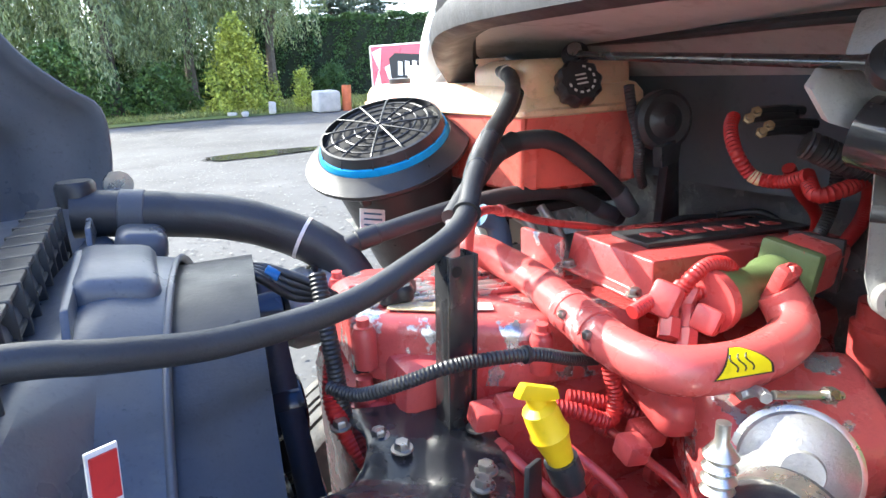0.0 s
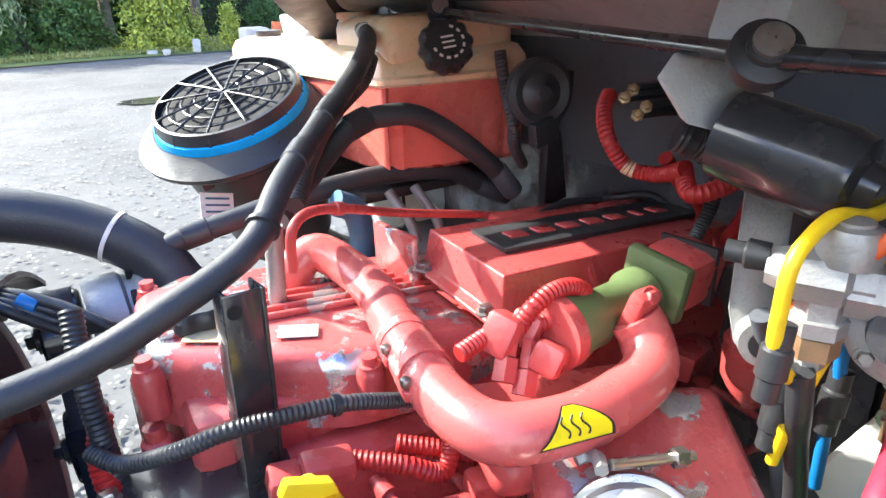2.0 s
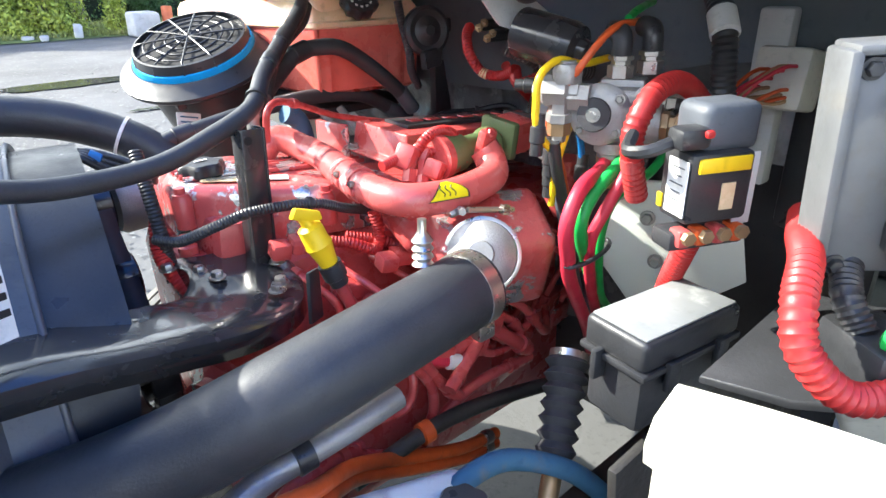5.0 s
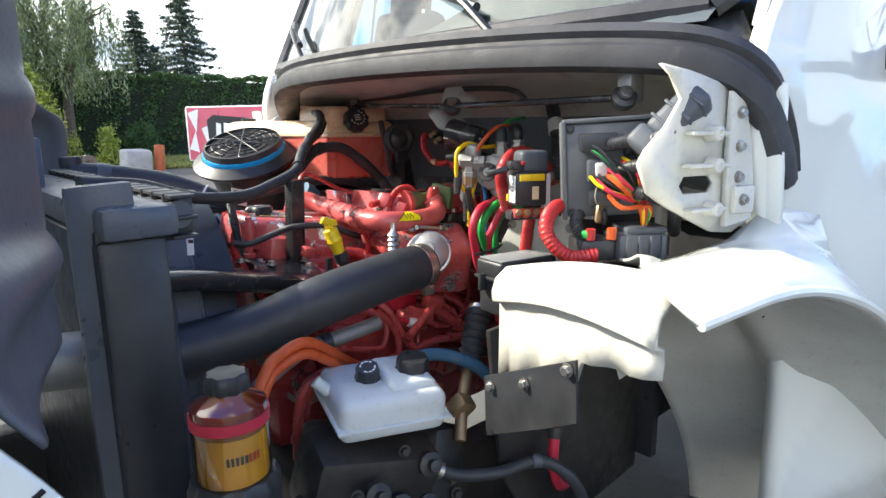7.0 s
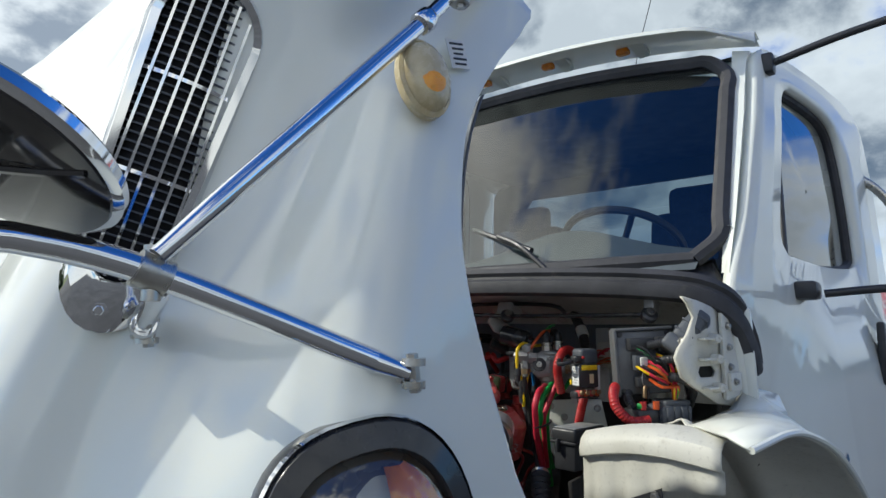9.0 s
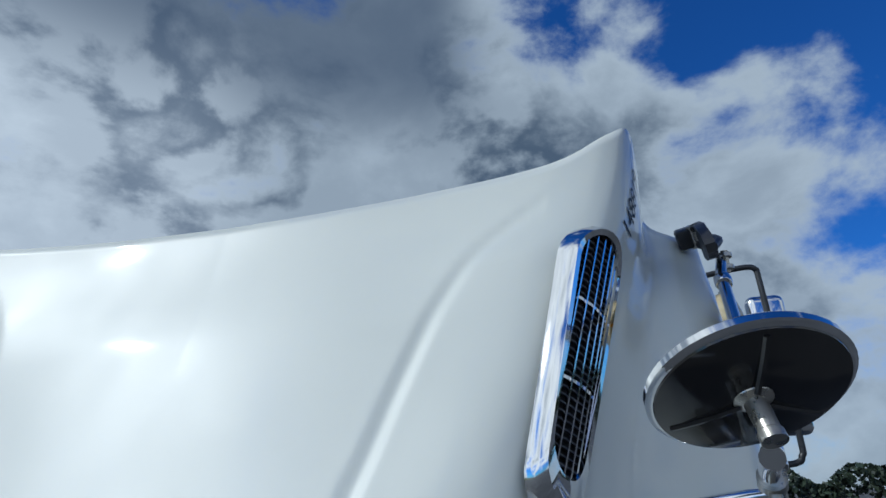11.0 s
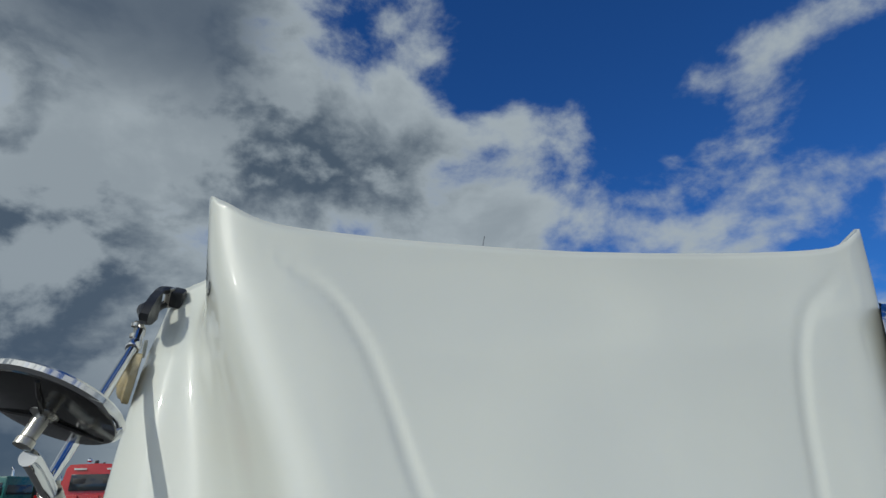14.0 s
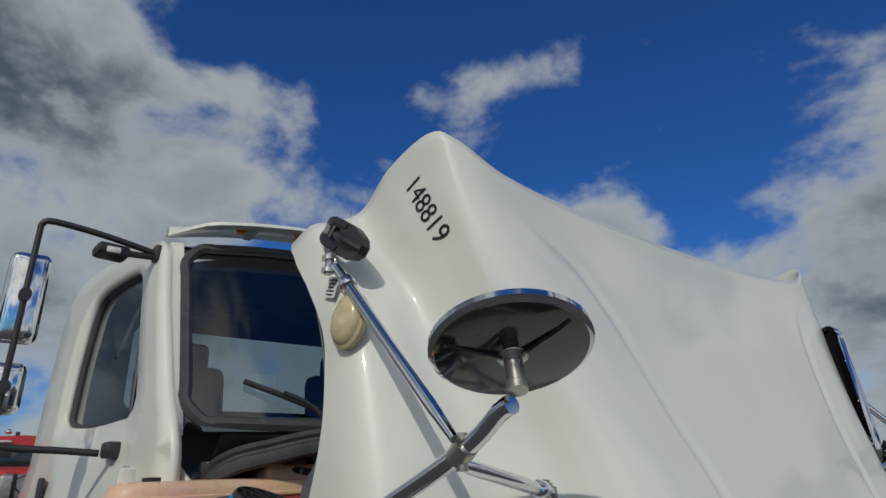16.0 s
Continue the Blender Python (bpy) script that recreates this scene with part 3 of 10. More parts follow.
for k in range(bars):
    y = -glen * 0.415 + 0.024 + (k + 0.5) * 0.0115
    q = max(0.0, 1 - (max(0, abs(y - 0.024) - (glen * 0.415 - gwid * 0.38)) / (gwid * 0.38)) ** 2)
    w = gwid * 0.76 * math.sqrt(q)
    big = k in (bars // 3, 2 * bars // 3)
    if w > 0.01:
        w *= 0.98 if y > -0.12 else 0.86
        part("slat", bent_bar(-w / 2, w / 2, y, 0.005 if big else 0.0024, -0.006, 0.002 if big else -0.001), CHROME if big else GREYPL, grille)
for k in range(6):
    x = gwid * 0.76 * (k - 2.5) / 6.4
    q = math.sqrt(max(0, (gwid * 0.38) ** 2 - x * x))
    part("bar", boxb(gp(x, 0.024, 0.001), (0.0034, glen * 0.83 - gwid * 0.76 + 2 * q - 0.006, 0.007), gm.to_3x3().to_4x4()), CHROME, grille)
hexbolt(gm @ V(0, -glen / 2 + 0.028, 0.012), gn, grille, 0.006, CHROME, "screw")

# number on both sides of the hood
NUMBER = text_mesh("148819", 0.062)
for v in NUMBER.vertices:
    v.co.x *= 0.86
NUMBER.materials.append(INK)
for side, c, d in ((-1, V(-0.625, YC - 0.775, 2.224), V(0.06, -0.024, 0.145)), (1, V(-0.612, YC + 0.795, 2.21), V(-0.066, -0.037, -0.146))):
    d.normalize()
    c, n = min((hood_point(f, u, side) for f in np.linspace(0.0, 0.2, 21) for u in np.linspace(5.0, 7.4, 25)), key=lambda q: (q[0] - c).length)
    n = (n - d * n.dot(d)).normalized()
    m = Matrix((d, n.cross(d), n)).transposed().to_4x4()
    m.translation = c + n * 0.01
    ob = new("fleet_number", NUMBER)
    ob.parent = hood
    ob.matrix_parent_inverse = Matrix.Translation(-Vector(hood.location))
    ob.matrix_basis = m
    ob["label"] = "black fleet number lettered on the white hood"
    wrap = ob.modifiers.new("lies_on_skin", "SHRINKWRAP")
    wrap.target, wrap.offset = shell, 0.0015


def side_pt(x, h, z, side):
    return V(x, YC + side * h, z)


# marker lamps, latches, tyre pressure stickers and look-down mirrors on both flanks
for side in (-1, 1):
    c = side_pt(-0.563, 0.932, 2.000 - (0.02 if side > 0 else 0), side)
    n = V(-0.30, side * 0.93, 0.12).normalized()
    up = (V(-0.16, 0, 1) - n * V(-0.16, 0, 1).dot(n)).normalized()
    M = Matrix((n.cross(up) * -1, up, n)).transposed().to_4x4()
    M.translation = c
    lamp = thing("marker_lamp", c, "oval amber side marker lamp on white fender" if side < 0 else "oval faded cream side marker lamp on white fender", "marker lamp", "marker lamps on the hood")
    bm = bmesh.new()
    rings = [[M @ V(r * 0.033 * math.cos(a), r * 0.047 * math.sin(a), h) for a in np.linspace(0, 2 * math.pi, 28, endpoint=False)] for r, h in ((1.12, -0.004), (1.12, 0.008), (1.0, 0.012))]
    grid(bm, rings, close=True)
    part("rim", bm, AGED, lamp)
    bm = bmesh.new()
    rings = [[M @ V(r * 0.033 * math.cos(a), r * 0.047 * math.sin(a), h) for a in np.linspace(0, 2 * math.pi, 28, endpoint=False)] for r, h in ((1.0, 0.010), (0.92, 0.018), (0.7, 0.024), (0.35, 0.027), (0.02, 0.028))]
    grid(bm, rings, close=True)
    part("lens", bm, AGED, lamp)
    bm = bmesh.new()
    rings = [[M @ V(r * 0.012 * math.cos(a) , -0.01 + r * 0.012 * math.sin(a), h) for a in np.linspace(0, 2 * math.pi, 16, endpoint=False)] for r, h in ((1.4, 0.0255), (0.7, 0.0282), (0.05, 0.029))]
    grid(bm, rings, close=True)
    part("bulb", bm, WARM if side < 0 else AGED, lamp)
    # hood latch: hook with a loop, on a foot
    latch = thing("hood_latch", side_pt(-0.50, 0.885, 2.165, side), "black rubber hood latch hook bolted to the flank", "latch", "hood latches")
    b = side_pt(-0.435, 0.893, 2.213 - (0.02 if side > 0 else 0), side)
    t = side_pt(-0.605, 0.885, 2.115 - (0.03 if side > 0 else 0), side)
    out = V(-0.1, side * 1, 0.2).normalized()
    dirn = (t - b).normalized()
    m = Matrix((dirn, out.cross(dirn) * -1, out)).transposed().to_4x4()
    part("foot", boxb(b + out * 0.012, (0.045, 0.042, 0.03), m, 0.006), BLACK, latch)
    bm = bmesh.new()
    lathe(bm, [(0, -0.024), (0.010, -0.024), (0.010, 0.024), (0, 0.024)], b + out * 0.03 + dirn * 0.01, m @ V(0, 1, 0) - m @ V(0, 0, 0), 14)
    part("pin", bm, STEEL, latch)
    bm = bmesh.new()
    yv = m.to_3x3() @ V(0, 1, 0)
    for s2 in (-1, 1):
        sweep(bm, [b + out * 0.028 + yv * 0.014 * s2, b + dirn * 0.04 + out * 0.044 + yv * 0.022 * s2, b + dirn * 0.10 + out * 0.042 + yv * 0.024 * s2], 0.0095, 8, 0.012)
    o2 = b + out * 0.030
    slab(bm, [o2 + dirn * 0.082 + yv * 0.033, o2 + dirn * 0.125 + yv * 0.032, o2 + dirn * 0.165 + yv * 0.021, o2 + dirn * 0.178 + yv * 0.008, o2 + dirn * 0.178 - yv * 0.008, o2 + dirn * 0.165 - yv * 0.021, o2 + dirn * 0.125 - yv * 0.032, o2 + dirn * 0.082 - yv * 0.033], out * 0.018)
    sweep(bm, [o2 + out * 0.02 + dirn * 0.085, o2 + out * 0.028 + dirn * 0.13, o2 + out * 0.012 + dirn * 0.175], 0.009, 8, 0.015)
    part("hook", bm, BLACK, latch)
    # sticker with unreadable lines
    c = side_pt(-0.500, 0.936, 2.055, side)
    n = V(-0.12, side * 1, 0.1).normalized()
    up = (V(-0.25, 0, 1) - n * V(-0.25, 0, 1).dot(n)).normalized()
    M = Matrix((up.cross(n), up, n)).transposed().to_4x4()
    M.translation = c
    st = thing("pressure_sticker", c, "small white sticker with black print on the fender", "sticker", "pressure stickers")
    part("paper", boxb(M @ V(0, 0, 0.004), (0.036, 0.040, 0.001), M.to_3x3().to_4x4()), LABEL, st)
    for k in range(5):
        part("print_bar", boxb(M @ V(0.001 * (k % 2), 0.014 - k * 0.007, 0.0052), (0.026 - 0.004 * (k % 3), 0.0024, 0.0008), M.to_3x3().to_4x4()), INK, st)
    # look-down mirror on its tripod
    mir = thing("fender_mirror", side_pt(-0.615, 0.945, 1.647, side), "round look-down mirror on a chrome tripod", "mirror", "fender mirrors")
    piv = side_pt(-1.004, 0.864, 1.787, side) if side < 0 else side_pt(-0.958, 0.925, 1.832, side)
    jnt = side_pt(-0.862, 0.887, 1.740, side) if side < 0 else side_pt(-0.850, 0.924, 1.752, side)
    fa, fb, fc = side_pt(-0.612, 0.952, 1.645, side), side_pt(-0.770, 0.673, 1.690, side), side_pt(-0.518, 0.943, 2.128 - (0.035 if side > 0 else 0), side)
    bm = bmesh.new()
    sweep(bm, [piv + V(0.01, 0, -0.028), piv.lerp(jnt, 0.3) + V(0, 0, -0.012), jnt, jnt.lerp(fa, 0.86)], 0.0125, 12, 0.02)
    rod(bm, jnt.lerp(fa, 0.85), fa + V(-0.006, side * 0.012, 0), 0.0125, 0.008)
    part("arm", bm, CHROME, mir, "polished mirror arm")
    for k, (ft, jn) in enumerate(((fb, jnt + V(0.01, -side * 0.005, -0.015)), (fc, jnt + V(0.0, side * 0.012, 0.016)))):
        bm = bmesh.new()
        sweep(bm, [jn, jn.lerp(ft, 0.08), jn.lerp(ft, 0.9), ft + V(-0.01, side * 0.012, 0)], 0.0095, 12, 0.04, taper=lambda s: 0.75 + 0.35 * min(1, s * 6) * (1 if s < 0.9 else 0.8))
        st2 = part("strut", bm, CHROME, mir, "chrome strut")
        bm = bmesh.new()
        q = jn.lerp(ft, 0.86)
        lathe(bm, [(0.0135, -0.012), (0.0155, -0.008), (0.0155, 0.008), (0.0135, 0.012)], q, ft - jn, 12)
        part("collar", bm, CHROME, st2)
    bm = bmesh.new()
    lathe(bm, [(0.0165, -0.014), (0.0165, 0.014)], jnt, jnt - piv, 14)
    rod(bm, jnt + V(0, 0, 0.024), jnt + V(0, 0, -0.024), 0.008)
    part("clamp", bm, STEEL, mir)
    for ft in (fa, fb, fc):
        bm = bmesh.new()
        box(bm, ft + V(0, side * 0.004, 0), (0.028, 0.01, 0.022), None, 0.003)
        rod(bm, ft + V(-0.003, side * 0.014, 0.021), ft + V(0.003, side * 0.014, -0.02), 0.0068, seg=6)
        lathe(bm, [(0.013, -0.004), (0.013, 0.004)], ft + V(0, side * 0.014, 0.012), (0, 0, 1), 14)
        lathe(bm, [(0.013, -0.004), (0.013, 0.004)], ft + V(0, side * 0.014, -0.012), (0, 0, 1), 14)
        part("foot", bm, STEEL, mir)
    dn = V(-0.46, -0.13, -0.87).normalized() if side < 0 else V(-0.36, 0.24, -0.90).normalized()
    dc = piv - dn * 0.042
    bm = bmesh.new()
    lathe(bm, [(0.102, 0.0), (0.106, 0.004), (0.106, 0.012), (0.100, 0.016)], dc - dn * 0.016, dn, 48)
    part("rim", bm, CHROME, mir, "chrome rim")
    bm = bmesh.new()
    lathe(bm, [(0.101, 0.0), (0.098, 0.006), (0.075, 0.010), (0.03, 0.0125), (0, 0.013)], dc - dn * 0.004, dn, 48)
    back = part("shell", bm, MIRRORBACK, mir, "dark glossy mirror back")
    bm = bmesh.new()
    lathe(bm, [(0.1, 0), (0.07, -0.012), (0, -0.02)], dc - dn * 0.014, dn, 48)
    part("mirror_glass", bm, CHROME, mir)
    bm = bmesh.new()
    lathe(bm, [(0.022, 0.008), (0.02, 0.014), (0.012, 0.018), (0.011, 0.05), (0.013, 0.052), (0.013, 0.062), (0, 0.064)], dc - dn * 0.004, dn, 18)
    part("hub", bm, STEEL, mir, "worn steel ball joint")
    e1 = dn.orthogonal().normalized()
    for k in range(3):
        e = Matrix.Rotation(radians(35 + 120 * k), 3, dn) @ e1
        bm = bmesh.new()
        sweep(bm, [dc + dn * 0.012 + e * 0.015, dc + dn * 0.008 + e * 0.06, dc + dn * 0.003 + e * 0.09], 0.0035, 6, 0.02)
        part("spoke", bm, MIRRORBACK, mir)
    # headlamp in the fender nose
    c, n = hood_point(0.565, 8.9, side)
    up = (V(-0.2, 0, 1) - n * V(-0.2, 0, 1).dot(n)).normalized()
    M = Matrix((up.cross(n), up, n)).transposed().to_4x4()
    M.translation = c + n * 0.004
    hl = thing("headlamp", c, "large headlamp with amber turn signal and dark chrome bezel", "headlamp", "headlamps")
    w0, h0 = 0.122, 0.152

    def egg(r, z, w=w0, h=h0):
        return [M @ V(r * w * math.copysign(abs(math.cos(a)) ** 0.8, math.cos(a)), r * h * math.copysign(abs(math.sin(a)) ** 0.8, math.sin(a)), z) for a in np.linspace(0, 2 * math.pi, 44, endpoint=False)]
    bm = bmesh.new()
    grid(bm, [egg(1.0, -0.03), egg(1.0, 0.008), egg(0.97, 0.016), egg(0.80, 0.020), egg(0.77, 0.010), egg(0.77, -0.02)], close=True)
    part("bezel", bm, GLOSSBLACK, hl, "dark chrome bezel speckled with dirt")
    bm = bmesh.new()
    grid(bm, [egg(1.005, 0.002), egg(1.02, 0.007), egg(1.005, 0.013)], close=True)
    part("trim_ring", bm, CHROME, hl)
    bm = bmesh.new()
    grid(bm, [egg(0.77, 0.008), egg(0.70, 0.024), egg(0.5, 0.036), egg(0.25, 0.042), egg(0.02, 0.044)], close=True)
    face_towards(part("lens", bm, LENS, hl), (-1, side * 0.6, 0)).visible_shadow = False
    bm = bmesh.new()
    grid(bm, [egg(0.77, 0.006), egg(0.6, -0.004), egg(0.35, -0.012), egg(0.02, -0.014)], close=True)
    part("reflector", bm, LAMPDARK, hl)
    bm = bmesh.new()
    sgn = -side
    rr = []
    for k in range(13):
        y = h0 * (0.66 - 0.86 * k / 12)
        xo = math.sqrt(max(0.0, 1 - (abs(y) / (h0 * 0.78)) ** 2)) * w0 * 0.74
        xi = xo - 0.012 - 0.048 * math.sin(math.pi * min(1, (k + 1) / 13)) * (1 - 0.4 * k / 12)
        rr.append([M @ V(sgn * (xi + (xo - xi) * q), y, 0.012 + 0.012 * math.sin(math.pi * q)) for q in np.linspace(0, 1, 7)])
    grid(bm, rr)
    part("turn_signal", bm, AMBER, hl, "amber turn signal")

# nose below the hood: bumper and grille mass that closes the front
bumper = thing("bumper", (-1.05, YC, 0.45), "white steel front bumper below the tipped hood", "bumper")
bm = bmesh.new()
grid(bm, [[V(-1.02 + 0.14 * (abs(y) / 1.1) ** 2.5, YC + y, z) for y in np.linspace(-1.1, 1.1, 21)] for z in (0.42, 0.5, 0.68, 0.78)])
b = part("beam", bm, WHITE, bumper)
b.modifiers.new("thickness", "SOLIDIFY").thickness = 0.02
for s in (-0.4, 0.4):
    part("bracket", boxb((-0.62, YC + s, 0.66), (0.78, 0.08, 0.12), None, 0.01), IRON, bumper)

# ---- cab ----
cab = thing("truck_cab", (1.6, YC, 0.7), "white conventional truck cab with wide curved windscreen", "truck cab")


def half(x, z):
    h = 1.03 + 0.15 * (x - 1.3) - 0.05 * max(0, z - 1.9) - 0.05 * max(0, z - 2.4)
    h += 0.085 * min(max((1.80 - z) / 0.5, 0), 1) * min(max((x - 0.97) / 0.3, 0), 1)
    return h


OUT = [(0.93, 0.78), (0.90, 1.2), (0.80, 1.42), (0.735, 1.62), (0.715, 1.74), (0.745, 1.86), (0.86, 2.03), (0.98, 2.27), (1.10, 2.52), (1.165, 2.645), (1.30, 2.70), (1.9, 2.74), (2.40, 2.70), (2.46, 2.4), (2.47, 1.6), (2.46, 0.78)]
WIN = [(1.175, 1.93), (1.125, 2.0), (1.215, 2.25), (1.30, 2.47), (1.37, 2.565), (1.5, 2.595), (1.85, 2.59), (1.99, 2.52), (2.03, 2.3), (2.04, 2.05), (1.99, 1.95), (1.6, 1.915)]
for side in (-1, 1):
    bm = bmesh.new()
    es = []
    for loop in (curve_points([V(x, 0, z) for x, z in OUT + OUT[:1]], 0.06), curve_points([V(x, 0, z) for x, z in WIN + WIN[:1]], 0.04)):
        vs = [bm.verts.new(p) for p in loop[:-1]]
        es += [bm.edges.new((a, b)) for a, b in zip(vs, vs[1:] + vs[:1])]
    bmesh.ops.triangle_fill(bm, edges=es, use_beauty=True)
    bmesh.ops.subdivide_edges(bm, edges=[e for e in bm.edges if e.calc_length() > 0.12], cuts=2)
    bmesh.ops.triangulate(bm, faces=bm.faces)
    for v in bm.verts:
        v.co.y = YC + side * half(v.co.x, v.co.z)
    b = part("side_panel", bm, WHITE, cab, smooth=True)
    md = b.modifiers.new("thickness", "SOLIDIFY")
    md.thickness = 0.035
    md.offset = 1 if side > 0 else 1
    # window: pane, rubber frame, divider bar
    W = [V(x, YC + side * (half(x, z) - 0.008), z) for x, z in WIN]
    bm = bmesh.new()
    L = curve_points(W + W[:1], 0.04)[:-1]
    c = sum(L, V(0, 0, 0)) / len(L)
    grid(bm, [[p.lerp(c, q) for p in L] for q in (0, 0.5, 0.98)], close=True)
    win = part("door_window", bm, SIDEPANE, cab, "tinted door window")
    win.visible_shadow = False
    face_towards(win, (0, side, 0))
    bm = bmesh.new()
    sweep(bm, L + [L[0]], 0.019, 8, 0.03)
    part("frame", bm, SEAL, win)
    bm = bmesh.new()
    sweep(bm, [V(1.245, YC + side * half(1.245, 1.93), 1.925), V(1.345, YC + side * half(1.345, 2.54), 2.545)], 0.011, 8, 0.1)
    part("divider", bm, BLACK, win)
    # door outline, handle, lower clip
    bm = bmesh.new()
    sweep(bm, [V(x, YC + side * (half(x, z) + 0.0015), z) for x, z in ((1.10, 2.50), (1.02, 2.25), (0.965, 2.02), (0.955, 1.8), (0.955, 1.46), (0.965, 1.2), (0.98, 0.8))], 0.0042, 6, 0.05)
    sweep(bm, [V(x, YC + side * (half(x, z) + 0.0015), z) for x, z in ((2.12, 0.8), (2.13, 1.6), (2.13, 2.2), (2.08, 2.62), (1.9, 2.68), (1.4, 2.665), (1.22, 2.60), (1.10, 2.50))], 0.0042, 6, 0.05)
    part("door_seam", bm, DARK, cab)
    bm = bmesh.new()
    sweep(bm, [V(0.80, YC + side * (half(0.80, 1.99) + 0.0), 1.995), V(0.9, YC + side * (half(0.9, 1.995) + 0.001), 1.99), V(0.965, YC + side * (half(0.965, 1.99) + 0.001), 1.988)], 0.002, 6, 0.05)
    part("pillar_seam", bm, GREYPL, cab)
    bm = bmesh.new()
    box(bm, (2.03, YC + side * (half(2.03, 1.55) + 0.046), 1.59), (0.075, 0.03, 0.26), None, 0.012)
    part("door_handle", bm, BLACK, cab, "black upright door handle")
    bm = bmesh.new()
    sweep(bm, [V(0.93, YC + side * (half(0.93, 1.45) + 0.012), 1.50), V(0.90, YC + side * (half(0.93, 1.45) + 0.03), 1.485), V(0.905, YC + side * (half(0.93, 1.45) + 0.035), 1.45), V(0.95, YC + side * (half(0.93, 1.4) + 0.02), 1.38)], 0.014, 8, 0.02)
    part("fender_catch", bm, BLACK, cab, "black fender catch")
# bright tube rail behind the door
rail = thing("grab_rail", (2.35, YC - 1.1, 1.45), "bent brushed steel grab rail behind the cab door", "rail")
bm = bmesh.new()
sweep(bm, curve_points([V(2.36, YC - 1.05, 2.43), V(2.35, YC - 1.18, 2.40), V(2.40, YC - 1.29, 2.26), V(2.455, YC - 1.35, 2.03), V(2.53, YC - 1.355, 1.83), V(2.594, YC - 1.345, 1.64), V(2.60, YC - 1.30, 1.54), V(2.56, YC - 1.20, 1.47), V(2.44, YC - 1.05, 1.44)], 0.03), 0.02, 12, 0.03)
part("tube", bm, STEEL, rail)
for p in (V(2.37, YC - 1.045, 2.43), V(2.435, YC - 1.045, 1.44)):
    bm = bmesh.new()
    lathe(bm, [(0, -0.02), (0.038, -0.02), (0.038, 0.008), (0.03, 0.014), (0, 0.014)], p, (0, -1, 0), 20)
    part("flange", bm, STEEL, rail)
# round sticker on the left door
bm = bmesh.new()
lathe(bm, [(0.052, 0), (0.052, 0.002), (0, 0.002)], (1.29, YC - half(1.29, 1.24) - 0.037, 1.24), (0, -1, 0), 32)
st = thing("door_sticker", (1.22, YC - 1.07, 1.24), "round blue and silver clean idle sticker on the door", "sticker")
part("disc", bm, ALU, st)
bm = bmesh.new()
lathe(bm, [(0.047, 0), (0.047, 0.0012), (0, 0.0012)], (1.29, YC - half(1.29, 1.24) - 0.0388, 1.24), (0, -1, 0), 32)
part("field", bm, BLUEHOSE, st)
for k, (txt, dz) in enumerate((("CERTIFIED", 0.016), ("CLEAN IDLE", -0.004))):
    me = text_mesh(txt, 0.017)
    me.materials.append(LABEL)
    o = new("lettering", me)
    o.parent = st
    o.matrix_parent_inverse = Matrix.Translation(-Vector(st.location))
    o.matrix_basis = pose(1.29, YC - half(1.29, 1.24) - 0.0415, 1.24 + dz, 90, 0, 0)
# roof
bm = bmesh.new()
rows = []
for x in (1.10, 1.16, 1.24, 1.4, 1.7, 2.1, 2.38, 2.45):
    zc = {1.10: 2.63, 1.16: 2.69, 1.24: 2.735}.get(x, 2.79 if x < 2.3 else 2.74)
    row = []
    for q in np.linspace(-1, 1, 25):
        hw = half(max(x, 1.2), 2.70)
        row.append(V(x - (0.10 * (1 - q * q) if x < 1.3 else 0), YC + q * hw, zc - 0.05 * q ** 4 - 0.02 * q * q))
    rows.append(row)
grid(bm, rows)
b = part("roof", bm, WHITE, cab)
b.modifiers.new("thickness", "SOLIDIFY").thickness = 0.03
# windscreen: bowed glass with a heavy rubber frame


def screen(u, v):
    """u -1..1 across, v 0 bottom to 1 top."""
    hb, ht = 0.925, 0.905
    h = hb + (ht - hb) * v
    bow = 1 - abs(u) ** 2.4
    x = (0.775 - 0.175 * bow) * (1 - v) + (1.125 - 0.13 * bow) * v
    z = (1.895 - 0.02 * bow) * (1 - v) + (2.635 + 0.03 * bow) * v
    return V(x, YC + u * h, z)


bm = bmesh.new()
grid(bm, [[screen(u, v) for u in np.linspace(-1, 1, 33)] for v in np.linspace(0, 1, 13)])
ws = part("windscreen", bm, PANE, cab, "wide curved tinted windscreen")
ws.visible_shadow = False
face_towards(ws, (-1, 0, 0.4))
ring = [screen(u, 0) for u in np.linspace(-0.93, 0.93, 25)] + [screen(1, v) for v in np.linspace(0.09, 0.91, 10)] + [screen(u, 1) for u in np.linspace(0.93, -0.93, 25)] + [screen(-1, v) for v in np.linspace(0.91, 0.09, 10)]
bm = bmesh.new()
sweep(bm, ring + ring[:1], 0.027, 8, 0.03)
part("frame", bm, SEAL, ws, "black rubber windscreen frame")
# shade band along the top of the glass and wiper arms
bm = bmesh.new()
grid(bm, [[screen(u, v) + V(0.004, 0, 0) for u in np.linspace(-0.98, 0.98, 25)] for v in (0.86, 0.93, 0.995)])
part("shade_band", bm, DARK, ws)
